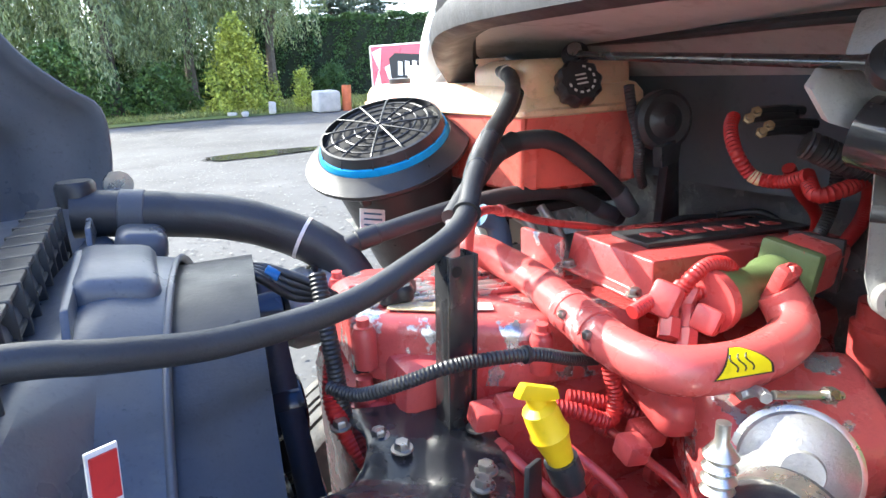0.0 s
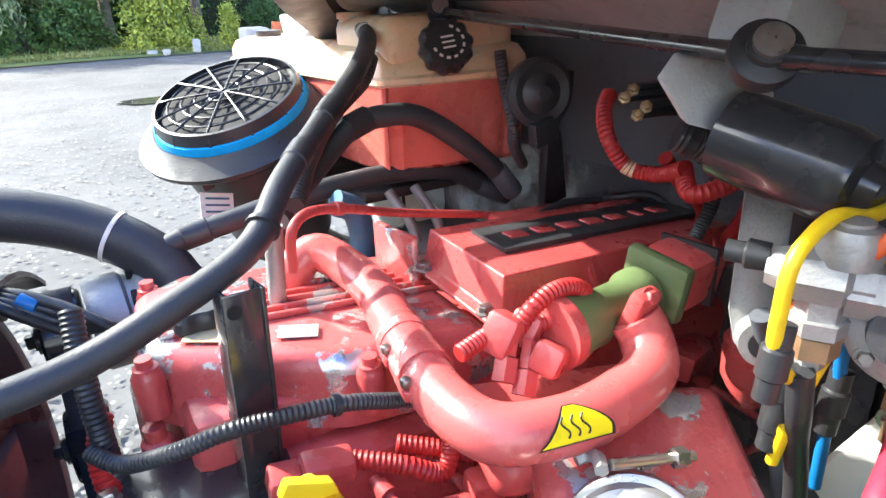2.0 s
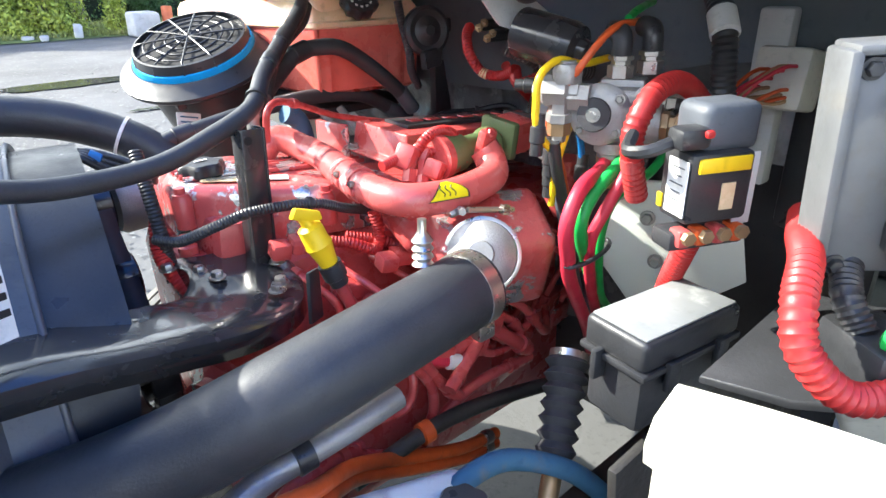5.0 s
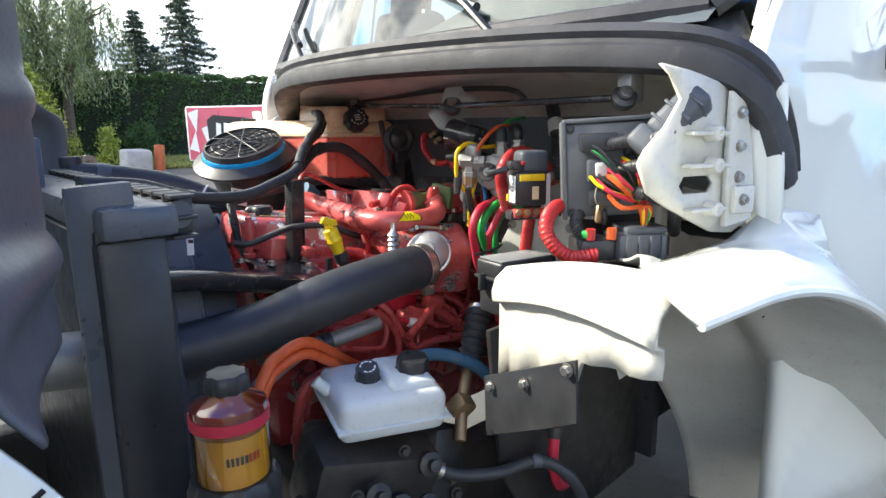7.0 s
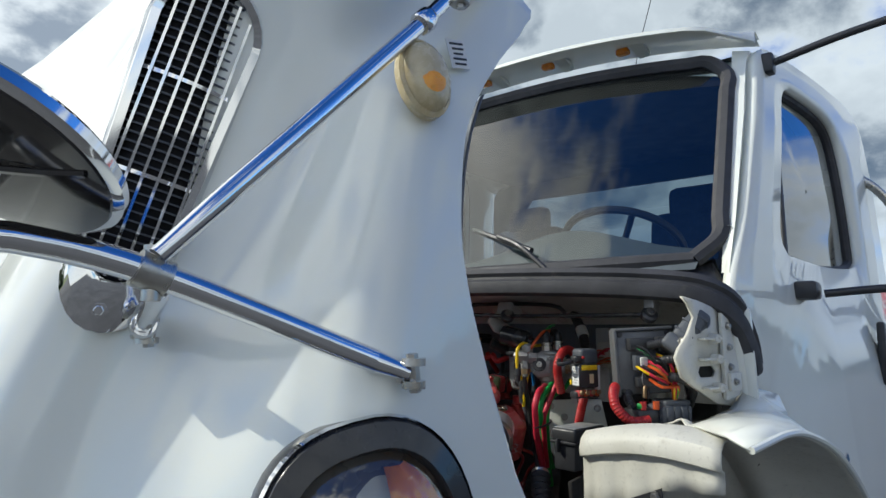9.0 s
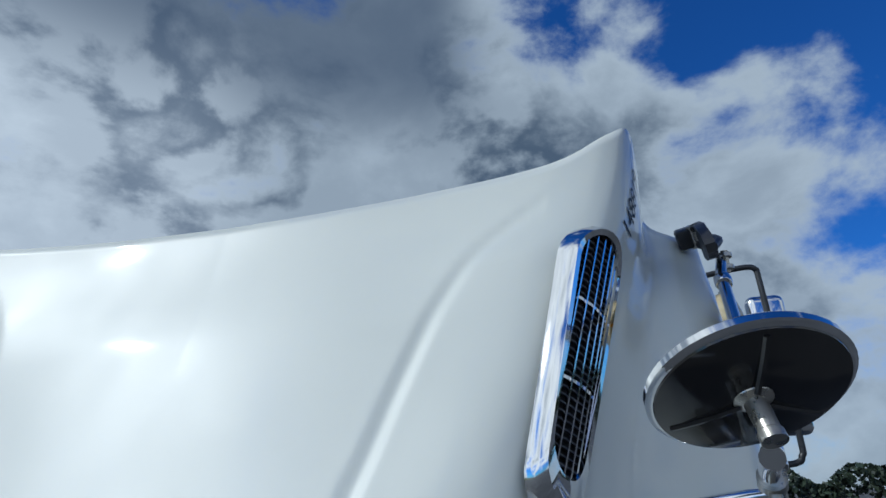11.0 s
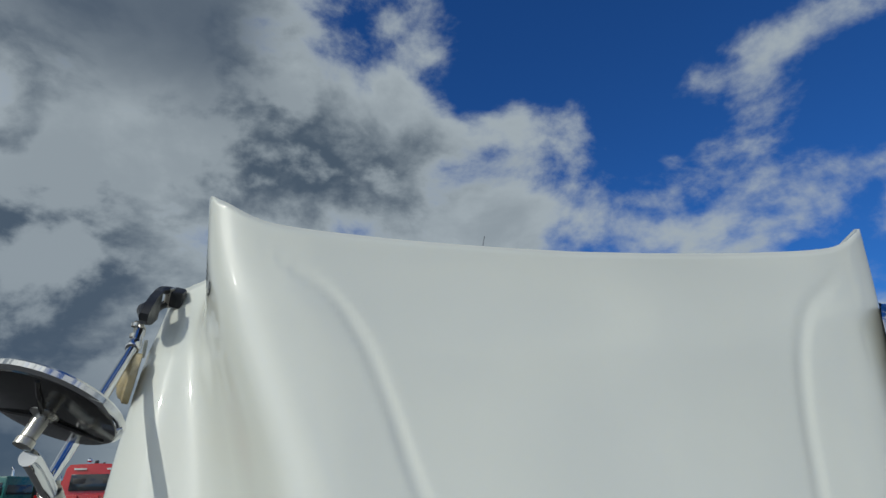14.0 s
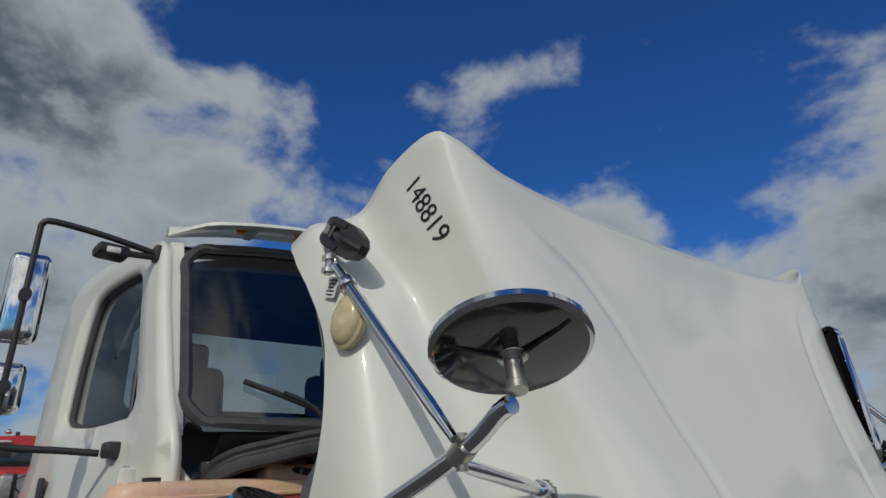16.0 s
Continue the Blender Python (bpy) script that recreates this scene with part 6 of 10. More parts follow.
for p, sz in (((0.585, -0.085, 1.478), (0.05, 0.030, 0.034)), ((0.548, -0.09, 1.486), (0.034, 0.032, 0.04)), ((0.575, -0.125, 1.468), (0.03, 0.03, 0.03))):
    bm = bmesh.new()
    box(bm, p, sz, pose(0, 0, 0, 15, 25, 30), 0.006)
    part("connector", bm, RED, thr)
for s in ((0.532, -0.112, 1.452), (0.545, -0.125, 1.440)):
    bm = bmesh.new()
    lathe(bm, [(0.012, 0), (0.012, 0.022), (0.009, 0.024), (0.009, 0.05)], s, (0.5, 0.4, 0.75), 6)
    part("sensor", bm, RED, thr)

# intake housing with clamped aluminium outlet
hou = thing("air_inlet_housing", (0.56, -0.2, 1.3), "chipped red inlet housing with clamped aluminium cover", "housing")
bm = bmesh.new()
box(bm, (0.625, -0.185, 1.335), (0.19, 0.14, 0.15), pose(0, 0, 0, 22, 0, -28), 0.022, 3)
part("casting", bm, REDCHIP, hou)
bm = bmesh.new()
box(bm, (0.62, -0.11, 1.365), (0.22, 0.12, 0.05), pose(0, 0, 0, 12, 8, -10), 0.02, 3)
part("shoulder", bm, RED, hou)
dax = V(-0.62, -0.55, 0.42).normalized()
dcn = V(0.551, -0.256, 1.372)
bm = bmesh.new()
lathe(bm, [(0, 0.034), (0.018, 0.034), (0.020, 0.028), (0.026, 0.026), (0.040, 0.020), (0.050, 0.012), (0.052, 0.0), (0.052, -0.035), (0, -0.035)], dcn, dax, 36)
part("cover", bm, ALU, hou, "cast aluminium dome")
bm = bmesh.new()
lathe(bm, [(0.053, -0.007), (0.0575, -0.005), (0.0575, 0.005), (0.053, 0.007)], dcn - dax * 0.006, dax, 36)
part("v_band", bm, STEEL, hou, "bright band clamp")
bm = bmesh.new()
rod(bm, dcn + V(0.0, 0.03, 0.062), dcn + V(0.075, 0.01, 0.048), 0.0045)
lathe(bm, [(0.0085, 0), (0.0085, 0.012)], dcn + V(0.055, 0.015, 0.052), V(0.95, -0.25, -0.18), 6)
part("t_bolt", bm, STEEL, hou)
bm = bmesh.new()
sweep(bm, [dcn + V(-0.01 + 0.012 * math.sin(a), 0.03 + 0.03 * math.sin(a * 0.5), 0.055 + 0.006 * math.cos(a)) for a in np.linspace(0, 3, 8)], 0.006, 6, 0.006)
part("bare_casting", bm, ALU, hou)
# spring on the clamp
spr = thing("clamp_spring", (0.43, -0.26, 1.40), "zinc coil spring of the hose clamp", "spring")
bm = bmesh.new()
lathe(bm, [(0.0, 0)] + [(0.011 if k % 2 else 0.015, 0.0055 * k) for k in range(8)] + [(0.006, 0.046), (0.006, 0.062), (0, 0.063)], (0.437, -0.262, 1.398), (0.06, 0.05, 1), 16)
part("coil", bm, STEEL, spr)

# dipstick
dip = thing("oil_dipstick", (0.345, -0.14, 1.40), "yellow oil dipstick handle on a red tube", "dipstick")
d0 = V(0.336, -0.137, 1.462)
dax2 = V(0.028, -0.012, -0.085).normalized()
bm = bmesh.new()
slab(bm, [d0 + V(-0.019, 0.004, -0.004), d0 + V(-0.013, 0.0, 0.012), d0 + V(0.018, -0.006, 0.002), d0 + V(0.022, -0.004, -0.012), d0 + V(0.006, 0.0, -0.012)], (0.0, -0.012, 0.002))
part("grip", soften(bm, 0.003), YELLOW, dip)
bm = bmesh.new()
lathe(bm, [(0, 0.0), (0.009, 0.002), (0.009, 0.018), (0.017, 0.022), (0.018, 0.045), (0.020, 0.05), (0.018, 0.055), (0.014, 0.075), (0.013, 0.085), (0, 0.085)], d0, dax2, 14)
part("cap", bm, YELLOW, dip)
bm = bmesh.new()
lathe(bm, [(0, 0.082), (0.017, 0.082), (0.017, 0.105), (0.014, 0.107), (0.0135, 0.118), (0, 0.118)], d0, dax2, 16)
part("collar", bm, BLACK, dip)
bm = bmesh.new()
sweep(bm, [d0 + dax2 * 0.11, d0 + dax2 * 0.16, d0 + dax2 * 0.20 + V(0.02, 0.02, -0.02), d0 + dax2 * 0.3 + V(0.06, 0.05, -0.1)], 0.0095, 10, 0.02)
part("tube", bm, RED, dip)

# ---- black arch brace with post ----
br = thing("radiator_brace", (0.3, 0.0, 1.33), "glossy black arched radiator brace with upright post", "brace")
inn = curve_points([(0.205, 0.085, 1.352), (0.222, 0.02, 1.350), (0.19, -0.03, 1.342), (0.13, -0.066, 1.366), (0.068, -0.080, 1.382), (-0.03, -0.085, 1.405), (-0.15, -0.10, 1.418)], 0.02)
out = curve_points([(0.375, 0.075, 1.338), (0.372, -0.02, 1.330), (0.330, -0.115, 1.326), (0.24, -0.178, 1.345), (0.13, -0.198, 1.370), (0.04, -0.215, 1.396), (-0.05, -0.225, 1.412), (-0.15, -0.23, 1.42)], 0.02)
n = 40
ii = [inn[int(k * (len(inn) - 1) / n)] for k in range(n + 1)]
oo = [out[int(k * (len(out) - 1) / n)] for k in range(n + 1)]
bm = bmesh.new()
rows = []
for a, b in zip(ii, oo):
    rows.append([a + V(0, 0, -0.028), a + V(0, 0, 0.004), a.lerp(b, 0.06) + V(0, 0, 0.008), a.lerp(b, 0.35) + V(0, 0, 0.004), a.lerp(b, 0.65) + V(0, 0, 0.006), a.lerp(b, 0.94) + V(0, 0, 0.006), b + V(0, 0, 0.0), b + V(0, 0, -0.03)])
grid(bm, rows)
b = part("arch", bm, GLOSSBLACK, br, "glossy black pressed arch")
b.modifiers.new("thickness", "SOLIDIFY").thickness = 0.004
for x, y in ((0.238, 0.022), (0.252, -0.012), (0.345, -0.012), (0.30, -0.105), (0.315, -0.085), (0.205, 0.06)):
    hexbolt(V(x, y, 1.352 - 0.06 * (x - 0.24)), (0, 0, 1), br, 0.0088, BOLT)
bm = bmesh.new()
for q in ((0.332, 0.006, 0.036, 0.004), (0.316, 0.019, 0.004, 0.03), (0.348, 0.019, 0.004, 0.03)):
    box(bm, (q[0] + 0.008, q[1], 1.445), (q[2], q[3], 0.21), pose(0, 0, 0, 0, 3, 8), 0.001)
    part("post_flange" if q[2] < 0.01 else "post", bm, GLOSSBLACK, br, "black channel steel post")
    bm = bmesh.new()
bm = bmesh.new()
lathe(bm, [(0.006, 0), (0.0065, 0.001), (0, 0.001)], (0.336, 0.0025, 1.535), (0, -1, 0), 12)
part("post_hole", bm, DARK, br)
bm = bmesh.new()
slab(bm, [(0.335, -0.125, 1.37), (0.355, -0.118, 1.37), (0.350, -0.125, 1.295), (0.325, -0.135, 1.295)], (0.004, -0.004, 0))
part("hanger", soften(bm, 0.002), BLACK, br)

# ---- hoses ----
def hose(name, pts, r, mat, label, category="hose", seg=14, rib=0.0, pitch=0.0, group="", ends=()):
    h = thing(name, pts[0], label, category, group)
    bm = bmesh.new()
    sweep(bm, pts, r, seg, max(r * 0.6, 0.004), rib, pitch)
    t = part("tube", bm, mat, h)
    L = curve_points(pts, 0.005)
    for f, rr, w, mt, nm in ends:
        i = min(max(int(f * (len(L) - 1)), 1), len(L) - 2)
        bm = bmesh.new()
        lathe(bm, [(r, -w), (r * rr, -w * 0.9), (r * rr, w * 0.9), (r, w)], L[i], L[i + 1] - L[i - 1], 20)
        part(nm, bm, mt, h)
    return h


hose("radiator_hose", [(-0.055, 0.495, 1.562), (0.009, 0.49, 1.555), (0.157, 0.47, 1.529), (0.256, 0.44, 1.490), (0.317, 0.40, 1.445), (0.339, 0.365, 1.390), (0.335, 0.34, 1.32), (0.33, 0.33, 1.22)], 0.036, RUBBER, "thick black upper radiator hose with white tie", seg=24, ends=((0.13, 1.06, 0.018, GREYPL, "cuff"), (0.52, 1.05, 0.003, LABEL, "white_tie")))
hose("coolant_hose", [(-0.16, -0.11, 1.585), (-0.054, -0.08, 1.572), (0.010, -0.06, 1.552), (0.092, -0.03, 1.530), (0.203, 0.0, 1.525), (0.286, 0.02, 1.544), (0.368, 0.05, 1.571), (0.426, 0.12, 1.606), (0.509, 0.22, 1.639), (0.613, 0.32, 1.693), (0.672, 0.415, 1.722), (0.700, 0.50, 1.731)], 0.0135, RUBBER, "long black coolant hose looping over the engine", ends=((0.52, 1.25, 0.003, BLACK, "tie"), (0.63, 1.12, 0.02, BLACK, "tape"), (0.72, 1.12, 0.02, BLACK, "tape"), (0.95, 1.15, 0.005, BOLT, "clamp")))
hose("heater_hose", [(0.442, 0.22, 1.532), (0.518, 0.28, 1.571), (0.588, 0.312, 1.610), (0.645, 0.315, 1.619), (0.699, 0.312, 1.610), (0.770, 0.31, 1.563), (0.836, 0.31, 1.506), (0.872, 0.31, 1.462)], 0.0165, RUBBER, "black heater hose with corrugated sleeve", group="heater hoses", ends=((0.38, 1.15, 0.02, BLACK, "tape"), (0.95, 1.08, 0.03, GREYPL, "cuff")))
hose("heater_hose", [(0.30, 0.39, 1.455), (0.350, 0.40, 1.470), (0.421, 0.40, 1.482), (0.537, 0.40, 1.499), (0.663, 0.40, 1.507), (0.791, 0.40, 1.493), (0.880, 0.40, 1.445), (0.928, 0.40, 1.419)], 0.0165, RUBBER, "black heater hose running to the firewall", group="heater hoses", ends=((0.12, 1.12, 0.02, BLACK, "tape"), (0.93, 1.08, 0.03, GREYPL, "cuff")))
hose("loom_sleeve", [(0.455, 0.19, 1.555), (0.50, 0.255, 1.590), (0.56, 0.31, 1.633), (0.615, 0.33, 1.668), (0.64, 0.345, 1.70)], 0.0125, BLACK, "black corrugated loom beside the coolant hose", "cable loom", rib=0.0016, pitch=0.006)
hose("fuel_line", [(0.432, 0.155, 1.49), (0.440, 0.15, 1.545), (0.492, 0.18, 1.546), (0.627, 0.25, 1.492), (0.74, 0.27, 1.46), (0.832, 0.28, 1.435)], 0.0062, RED, "slim red painted fuel line", "fuel line", ends=((0.3, 1.4, 0.008, RED, "nut"),))
hose("cable_loom", [(0.20, 0.075, 1.40), (0.225, 0.04, 1.40), (0.266, 0.0, 1.423), (0.317, -0.02, 1.438), (0.407, -0.03, 1.431), (0.47, -0.024, 1.405), (0.52, -0.01, 1.385)], 0.0072, BLACK, "black corrugated cable loom along the rocker cover", "cable loom", rib=0.0012, pitch=0.0048, group="cable looms", ends=((0.66, 1.5, 0.003, BLACK, "tie"),))
hose("cable_loom", [(0.50, -0.09, 1.482), (0.545, -0.085, 1.487), (0.590, -0.10, 1.489), (0.630, -0.10, 1.492), (0.642, -0.10, 1.502), (0.625, -0.10, 1.516), (0.600, -0.10, 1.519), (0.578, -0.10, 1.511), (0.568, -0.095, 1.495), (0.56, -0.09, 1.475)], 0.0078, REDLOOM, "overpainted red looped cable loom", "cable loom", rib=0.0013, pitch=0.005, group="cable looms")
hose("cable_loom", [(0.655, -0.10, 1.478), (0.72, -0.09, 1.483), (0.791, -0.08, 1.488), (0.855, -0.062, 1.498), (0.880, -0.06, 1.530), (0.884, -0.06, 1.565), (0.885, -0.06, 1.60)], 0.0078, BLACK, "black corrugated loom over the intake", "cable loom", rib=0.0013, pitch=0.005, group="cable looms")
hose("battery_cable", [(0.835, 0.07, 1.655), (0.812, 0.055, 1.640), (0.796, 0.03, 1.611), (0.811, 0.012, 1.578), (0.827, -0.02, 1.572), (0.823, -0.06, 1.587)], 0.0085, REDLOOM, "red corrugated battery cable at the firewall", "cable", rib=0.0015, pitch=0.006, group="red cables", ends=((0.62, 1.12, 0.008, AGED, "tape_band"),))
hose("battery_cable", [(0.840, -0.045, 1.585), (0.812, -0.08, 1.566), (0.839, -0.10, 1.574), (0.879, -0.10, 1.580), (0.932, -0.08, 1.548), (0.974, -0.05, 1.498), (1.02, 0.0, 1.435)], 0.0094, REDLOOM, "looped red corrugated cable going down the firewall", "cable", rib=0.0015, pitch=0.006, group="red cables")
hose("battery_cable", [(0.84, -0.02, 1.59), (0.88, -0.015, 1.55), (0.95, 0.0, 1.50), (1.0, 0.03, 1.45)], 0.009, REDLOOM, "red cable hanging by the firewall", "cable", group="red cables")
hose("cable_loom", [(0.79, -0.07, 1.632), (0.803, -0.08, 1.625), (0.843, -0.10, 1.605), (0.90, -0.11, 1.586), (0.96, -0.12, 1.575)], 0.0165, BLACK, "fat black corrugated loom under the wiper motor", "cable loom", rib=0.002, pitch=0.0075, group="cable looms")
for k, (x0, z0, dx) in enumerate(((0.40, 1.372, 0.0), (0.46, 1.36, 0.03))):
    hose("injector_loom", [(x0, -0.03, z0), (x0 + 0.05, -0.06, z0 - 0.012), (x0 + 0.085, -0.075, z0 - 0.028), (x0 + 0.10 + dx, -0.07, z0 - 0.008), (x0 + 0.098 + dx, -0.06, z0 + 0.03)], 0.0085, REDLOOM, "overpainted red injector loom", "cable loom", rib=0.0014, pitch=0.0055, group="injector looms")
# connectors and hard lines on the engine's near side
rnd = random.Random(8)
for k, (x, y, z, sx) in enumerate(((0.385, -0.035, 1.372, 0.05), (0.345, -0.03, 1.372, 0.03), (0.43, -0.07, 1.29, 0.05), (0.52, -0.10, 1.33, 0.04), (0.47, -0.13, 1.345, 0.03))):
    bm = bmesh.new()
    box(bm, (x, y, z), (sx, 0.03, 0.026), pose(0, 0, 0, 8, 10, -6), 0.005)
    part("connector_block", bm, RED, eng)
for k in range(9):
    x = 0.36 + 0.075 * k
    z = 1.30 - 0.012 * k
    hose("injector_line", [(x, -0.02, z + 0.03), (x + 0.01, -0.07, z + 0.02), (x + 0.03, -0.105 - 0.02 * (k % 3), z - 0.01), (x + 0.035, -0.10, z - 0.07), (x + 0.01, -0.08, z - 0.14)], 0.0062, RED, "bent red injector line", "fuel line", group="injector lines", ends=((0.08, 1.7, 0.009, RED, "nut"), (0.92, 1.7, 0.009, RED, "nut")))
for k in range(7):
    x = 0.34 + 0.05 * k
    hose("red_oil_line", [(x, -0.12, 1.17 + 0.012 * k), (x + 0.07, -0.19, 1.20), (x + 0.13, -0.20, 1.185 - 0.01 * k), (x + 0.19, -0.15, 1.13)], 0.0085, RED, "red painted oil and fuel line low on the engine", "fuel line", group="low red lines", ends=((0.5, 1.4, 0.01, RED, "nut"),))
hose("cross_tube", [(0.48, -0.26, 1.17), (0.60, -0.22, 1.22), (0.70, -0.17, 1.25)], 0.011, RED, "straight red tube across the engine side", "fuel line")
for k in range(2):
    dz = -0.022 * k
    hose("orange_fuel_hose", [(-0.08 + 0.02 * k, -0.47, 1.0), (-0.05, -0.46, 1.14 + dz), (0.02, -0.42, 1.255 + dz), (0.066, -0.40, 1.278 + dz), (0.119, -0.395, 1.285 + dz), (0.20, -0.352, 1.232 + dz), (0.295, -0.285, 1.160 + dz), (0.40, -0.26, 1.09 + dz), (0.52, -0.24, 1.02 + dz), (0.62, -0.22, 0.98 + dz)], 0.0105, ORANGE, "dusty orange fuel hose", group="orange fuel hoses", ends=((0.97, 1.25, 0.012, STEEL, "end_cuff"),))
for r, pts in ((0.0085, [(0.36, -0.14, 1.25), (0.397, -0.22, 1.243), (0.444, -0.23, 1.209), (0.470, -0.23, 1.153), (0.462, -0.23, 1.101), (0.418, -0.23, 1.074), (0.328, -0.23, 1.113), (0.285, -0.23, 1.13)]),
               (0.0095, [(0.40, -0.18, 1.28), (0.44, -0.225, 1.242), (0.483, -0.23, 1.17), (0.525, -0.232, 1.118)]),
               (0.0065, [(0.275, -0.23, 1.185), (0.33, -0.232, 1.17), (0.374, -0.23, 1.158), (0.418, -0.23, 1.153), (0.438, -0.225, 1.19), (0.44, -0.19, 1.24)]),
               (0.0095, [(0.40, -0.22, 1.04), (0.44, -0.225, 1.06), (0.512, -0.23, 1.11), (0.579, -0.23, 1.125), (0.70, -0.225, 1.112)]),
               (0.0115, [(0.33, -0.225, 1.118), (0.29, -0.235, 1.135), (0.243, -0.24, 1.138), (0.201, -0.24, 1.122), (0.18, -0.235, 1.06), (0.175, -0.23, 0.95)]),
               (0.0115, [(0.35, -0.20, 1.10), (0.30, -0.212, 1.118), (0.255, -0.215, 1.12), (0.225, -0.215, 1.10), (0.208, -0.21, 1.04), (0.20, -0.21, 0.95)]),
               (0.0125, [(0.585, -0.20, 1.23), (0.64, -0.225, 1.18), (0.69, -0.23, 1.135)]),
               (0.0070, [(0.52, -0.20, 1.22), (0.56, -0.225, 1.20), (0.60, -0.225, 1.165), (0.66, -0.215, 1.15), (0.72, -0.20, 1.16)]),
               (0.0070, [(0.47, -0.215, 1.06), (0.52, -0.222, 1.085), (0.55, -0.21, 1.14), (0.545, -0.19, 1.20)])):
    hose("red_coolant_line", pts, r, RED, "overpainted red line low on the engine", "fuel line", group="low red lines", ends=((0.12, 1.35, 0.008, RED, "nut"), (0.86, 1.35, 0.008, RED, "nut")))
hose("loom_strip", [(0.319, -0.205, 1.308), (0.429, -0.205, 1.299), (0.544, -0.205, 1.278), (0.651, -0.20, 1.245), (0.72, -0.18, 1.21)], 0.0085, REDLOOM, "overpainted red corrugated loom under the inlet", "cable loom", rib=0.0014, pitch=0.0055)
for x, z, w in ((0.555, 1.20, 0.07), (0.60, 1.225, 0.05), (0.50, 1.205, 0.035)):
    part("connector_block", boxb((x, -0.215, z), (w, 0.035, 0.036), pose(0, 0, 0, 6, 18, -8), 0.006), RED, eng)
hose("grey_drain_pipe", [(0.02, -0.32, 1.16), (0.08, -0.31, 1.20), (0.156, -0.30, 1.228), (0.226, -0.30, 1.235), (0.285, -0.30, 1.239), (0.36, -0.295, 1.243)], 0.0165, ALU, "short aluminium coolant pipe", "pipe", ends=((0.02, 1.25, 0.03, RUBBER, "rubber_cuff"), (0.6, 1.2, 0.012, BLACK, "clip")))
hose("dusty_pipe", [(0.30, -0.26, 1.105), (0.438, -0.26, 1.12), (0.55, -0.26, 1.107), (0.70, -0.27, 1.075), (0.80, -0.28, 1.04)], 0.0125, IRON, "dusty iron coolant pipe with rubber elbow", "pipe", ends=((0.25, 1.4, 0.01, ORANGE, "clamp"),))
hose("power_cable", [(0.40, -0.20, 1.24), (0.46, -0.22, 1.215), (0.52, -0.235, 1.19)], 0.0085, REDHOSE, "red power cable with white lug", "cable", ends=((0.95, 1.5, 0.012, LABEL, "lug"),))
for k in range(14):
    x = 0.30 + 0.70 * rnd.random()
    bm = bmesh.new()
    lathe(bm, [(0, 0), (0.016, 0), (0.016, 0.012), (0.010, 0.014), (0.010, 0.026), (0, 0.027)], (x, -0.05, 1.02 + 0.22 * rnd.random()), (0, -1, 0.1), 10)
    part("plug", bm, RED, eng)
bm = bmesh.new()
box(bm, (0.50, -0.09, 1.10), (0.34, 0.16, 0.20), None, 0.02)
part("fuel_pump", bm, RED, eng)
bm = bmesh.new()
box(bm, (0.53, -0.16, 1.235), (0.10, 0.05, 0.045), pose(0, 0, 0, 0, 10, 15), 0.008)
part("sensor_box", bm, REDHOSE, eng)
# fuel filter bowl behind the throttle
bm = bmesh.new()
lathe(bm, [(0, -0.08), (0.016, -0.08), (0.034, -0.045), (0.036, 0.0), (0.030, 0.004), (0.030, 0.03), (0, 0.032)], (0.845, -0.165, 1.41), (0, 0, 1), 22)
part("water_trap", bm, RED, eng)

# charge air hose in the foreground
ch = thing("charge_air_hose", (0.2, -0.34, 1.32), "large black charge air hose with steel band clamps", "hose")
S = [V(0.505, -0.290, 1.352), V(0.40, -0.302, 1.350), V(0.22, -0.300, 1.327), V(0.094, -0.258, 1.284), V(-0.025, -0.225, 1.265), V(-0.11, -0.215, 1.272)]
bm = bmesh.new()
sweep(bm, S, 0.0535, 32, 0.02)
part("tube", bm, RUBBER, ch)
for p, d in ((S[0].lerp(S[1], 0.15), S[1] - S[0]), (S[4].lerp(S[5], 0.75), S[5] - S[4])):
    bm = bmesh.new()
    lathe(bm, [(0.0535, -0.012), (0.0555, -0.011), (0.0555, 0.011), (0.0535, 0.012)], p, d, 36)
    cl = part("band_clamp", bm, STEEL, ch, "bright band clamp")
    part("lug", boxb(p + V(0, -0.03, -0.05), (0.03, 0.02, 0.025), None, 0.004), STEEL, cl)
bm = bmesh.new()
sweep(bm, [S[5].lerp(S[4], 0.3), S[5], S[5] + V(-0.08, -0.01, 0.02), S[5] + V(-0.16, 0.0, 0.03)], 0.048, 28, 0.02)
part("alu_pipe", bm, ALU, ch, "bare aluminium pipe")
bm = bmesh.new()
lathe(bm, [(0.0, 0)] + [(0.010 if k % 2 else 0.013, 0.005 * k) for k in range(9)] + [(0, 0.045)], S[5].lerp(S[4], 0.25) + V(0, -0.035, -0.10), (0, 0.1, 1), 14)
part("spring", bm, STEEL, ch)

# ---- air cleaner ----
ac = thing("air_cleaner", (0.45, 0.6, 1.2), "black air cleaner canister with open blue filter element", "air cleaner")
an = V(-0.30, -0.26, 0.92).normalized()
acn = V(0.505, 0.635, 1.596)
bm = bmesh.new()
lathe(bm, [(0.06, -0.30), (0.095, -0.28), (0.128, -0.06), (0.134, -0.034), (0.164, -0.026), (0.173, -0.018), (0.174, -0.010), (0.150, 0.002), (0.140, 0.010), (0.130, 0.008)], acn, an, 64)
part("canister", bm, BLACK, ac, "black plastic canister with wide rim")
bm = bmesh.new()
lathe(bm, [(0.136, 0.0), (0.138, 0.008), (0.134, 0.022), (0.128, 0.024), (0.0, 0.016)], acn, an, 64)
part("filter_element", bm, FILTERBLUE, ac, "bright blue filter media")
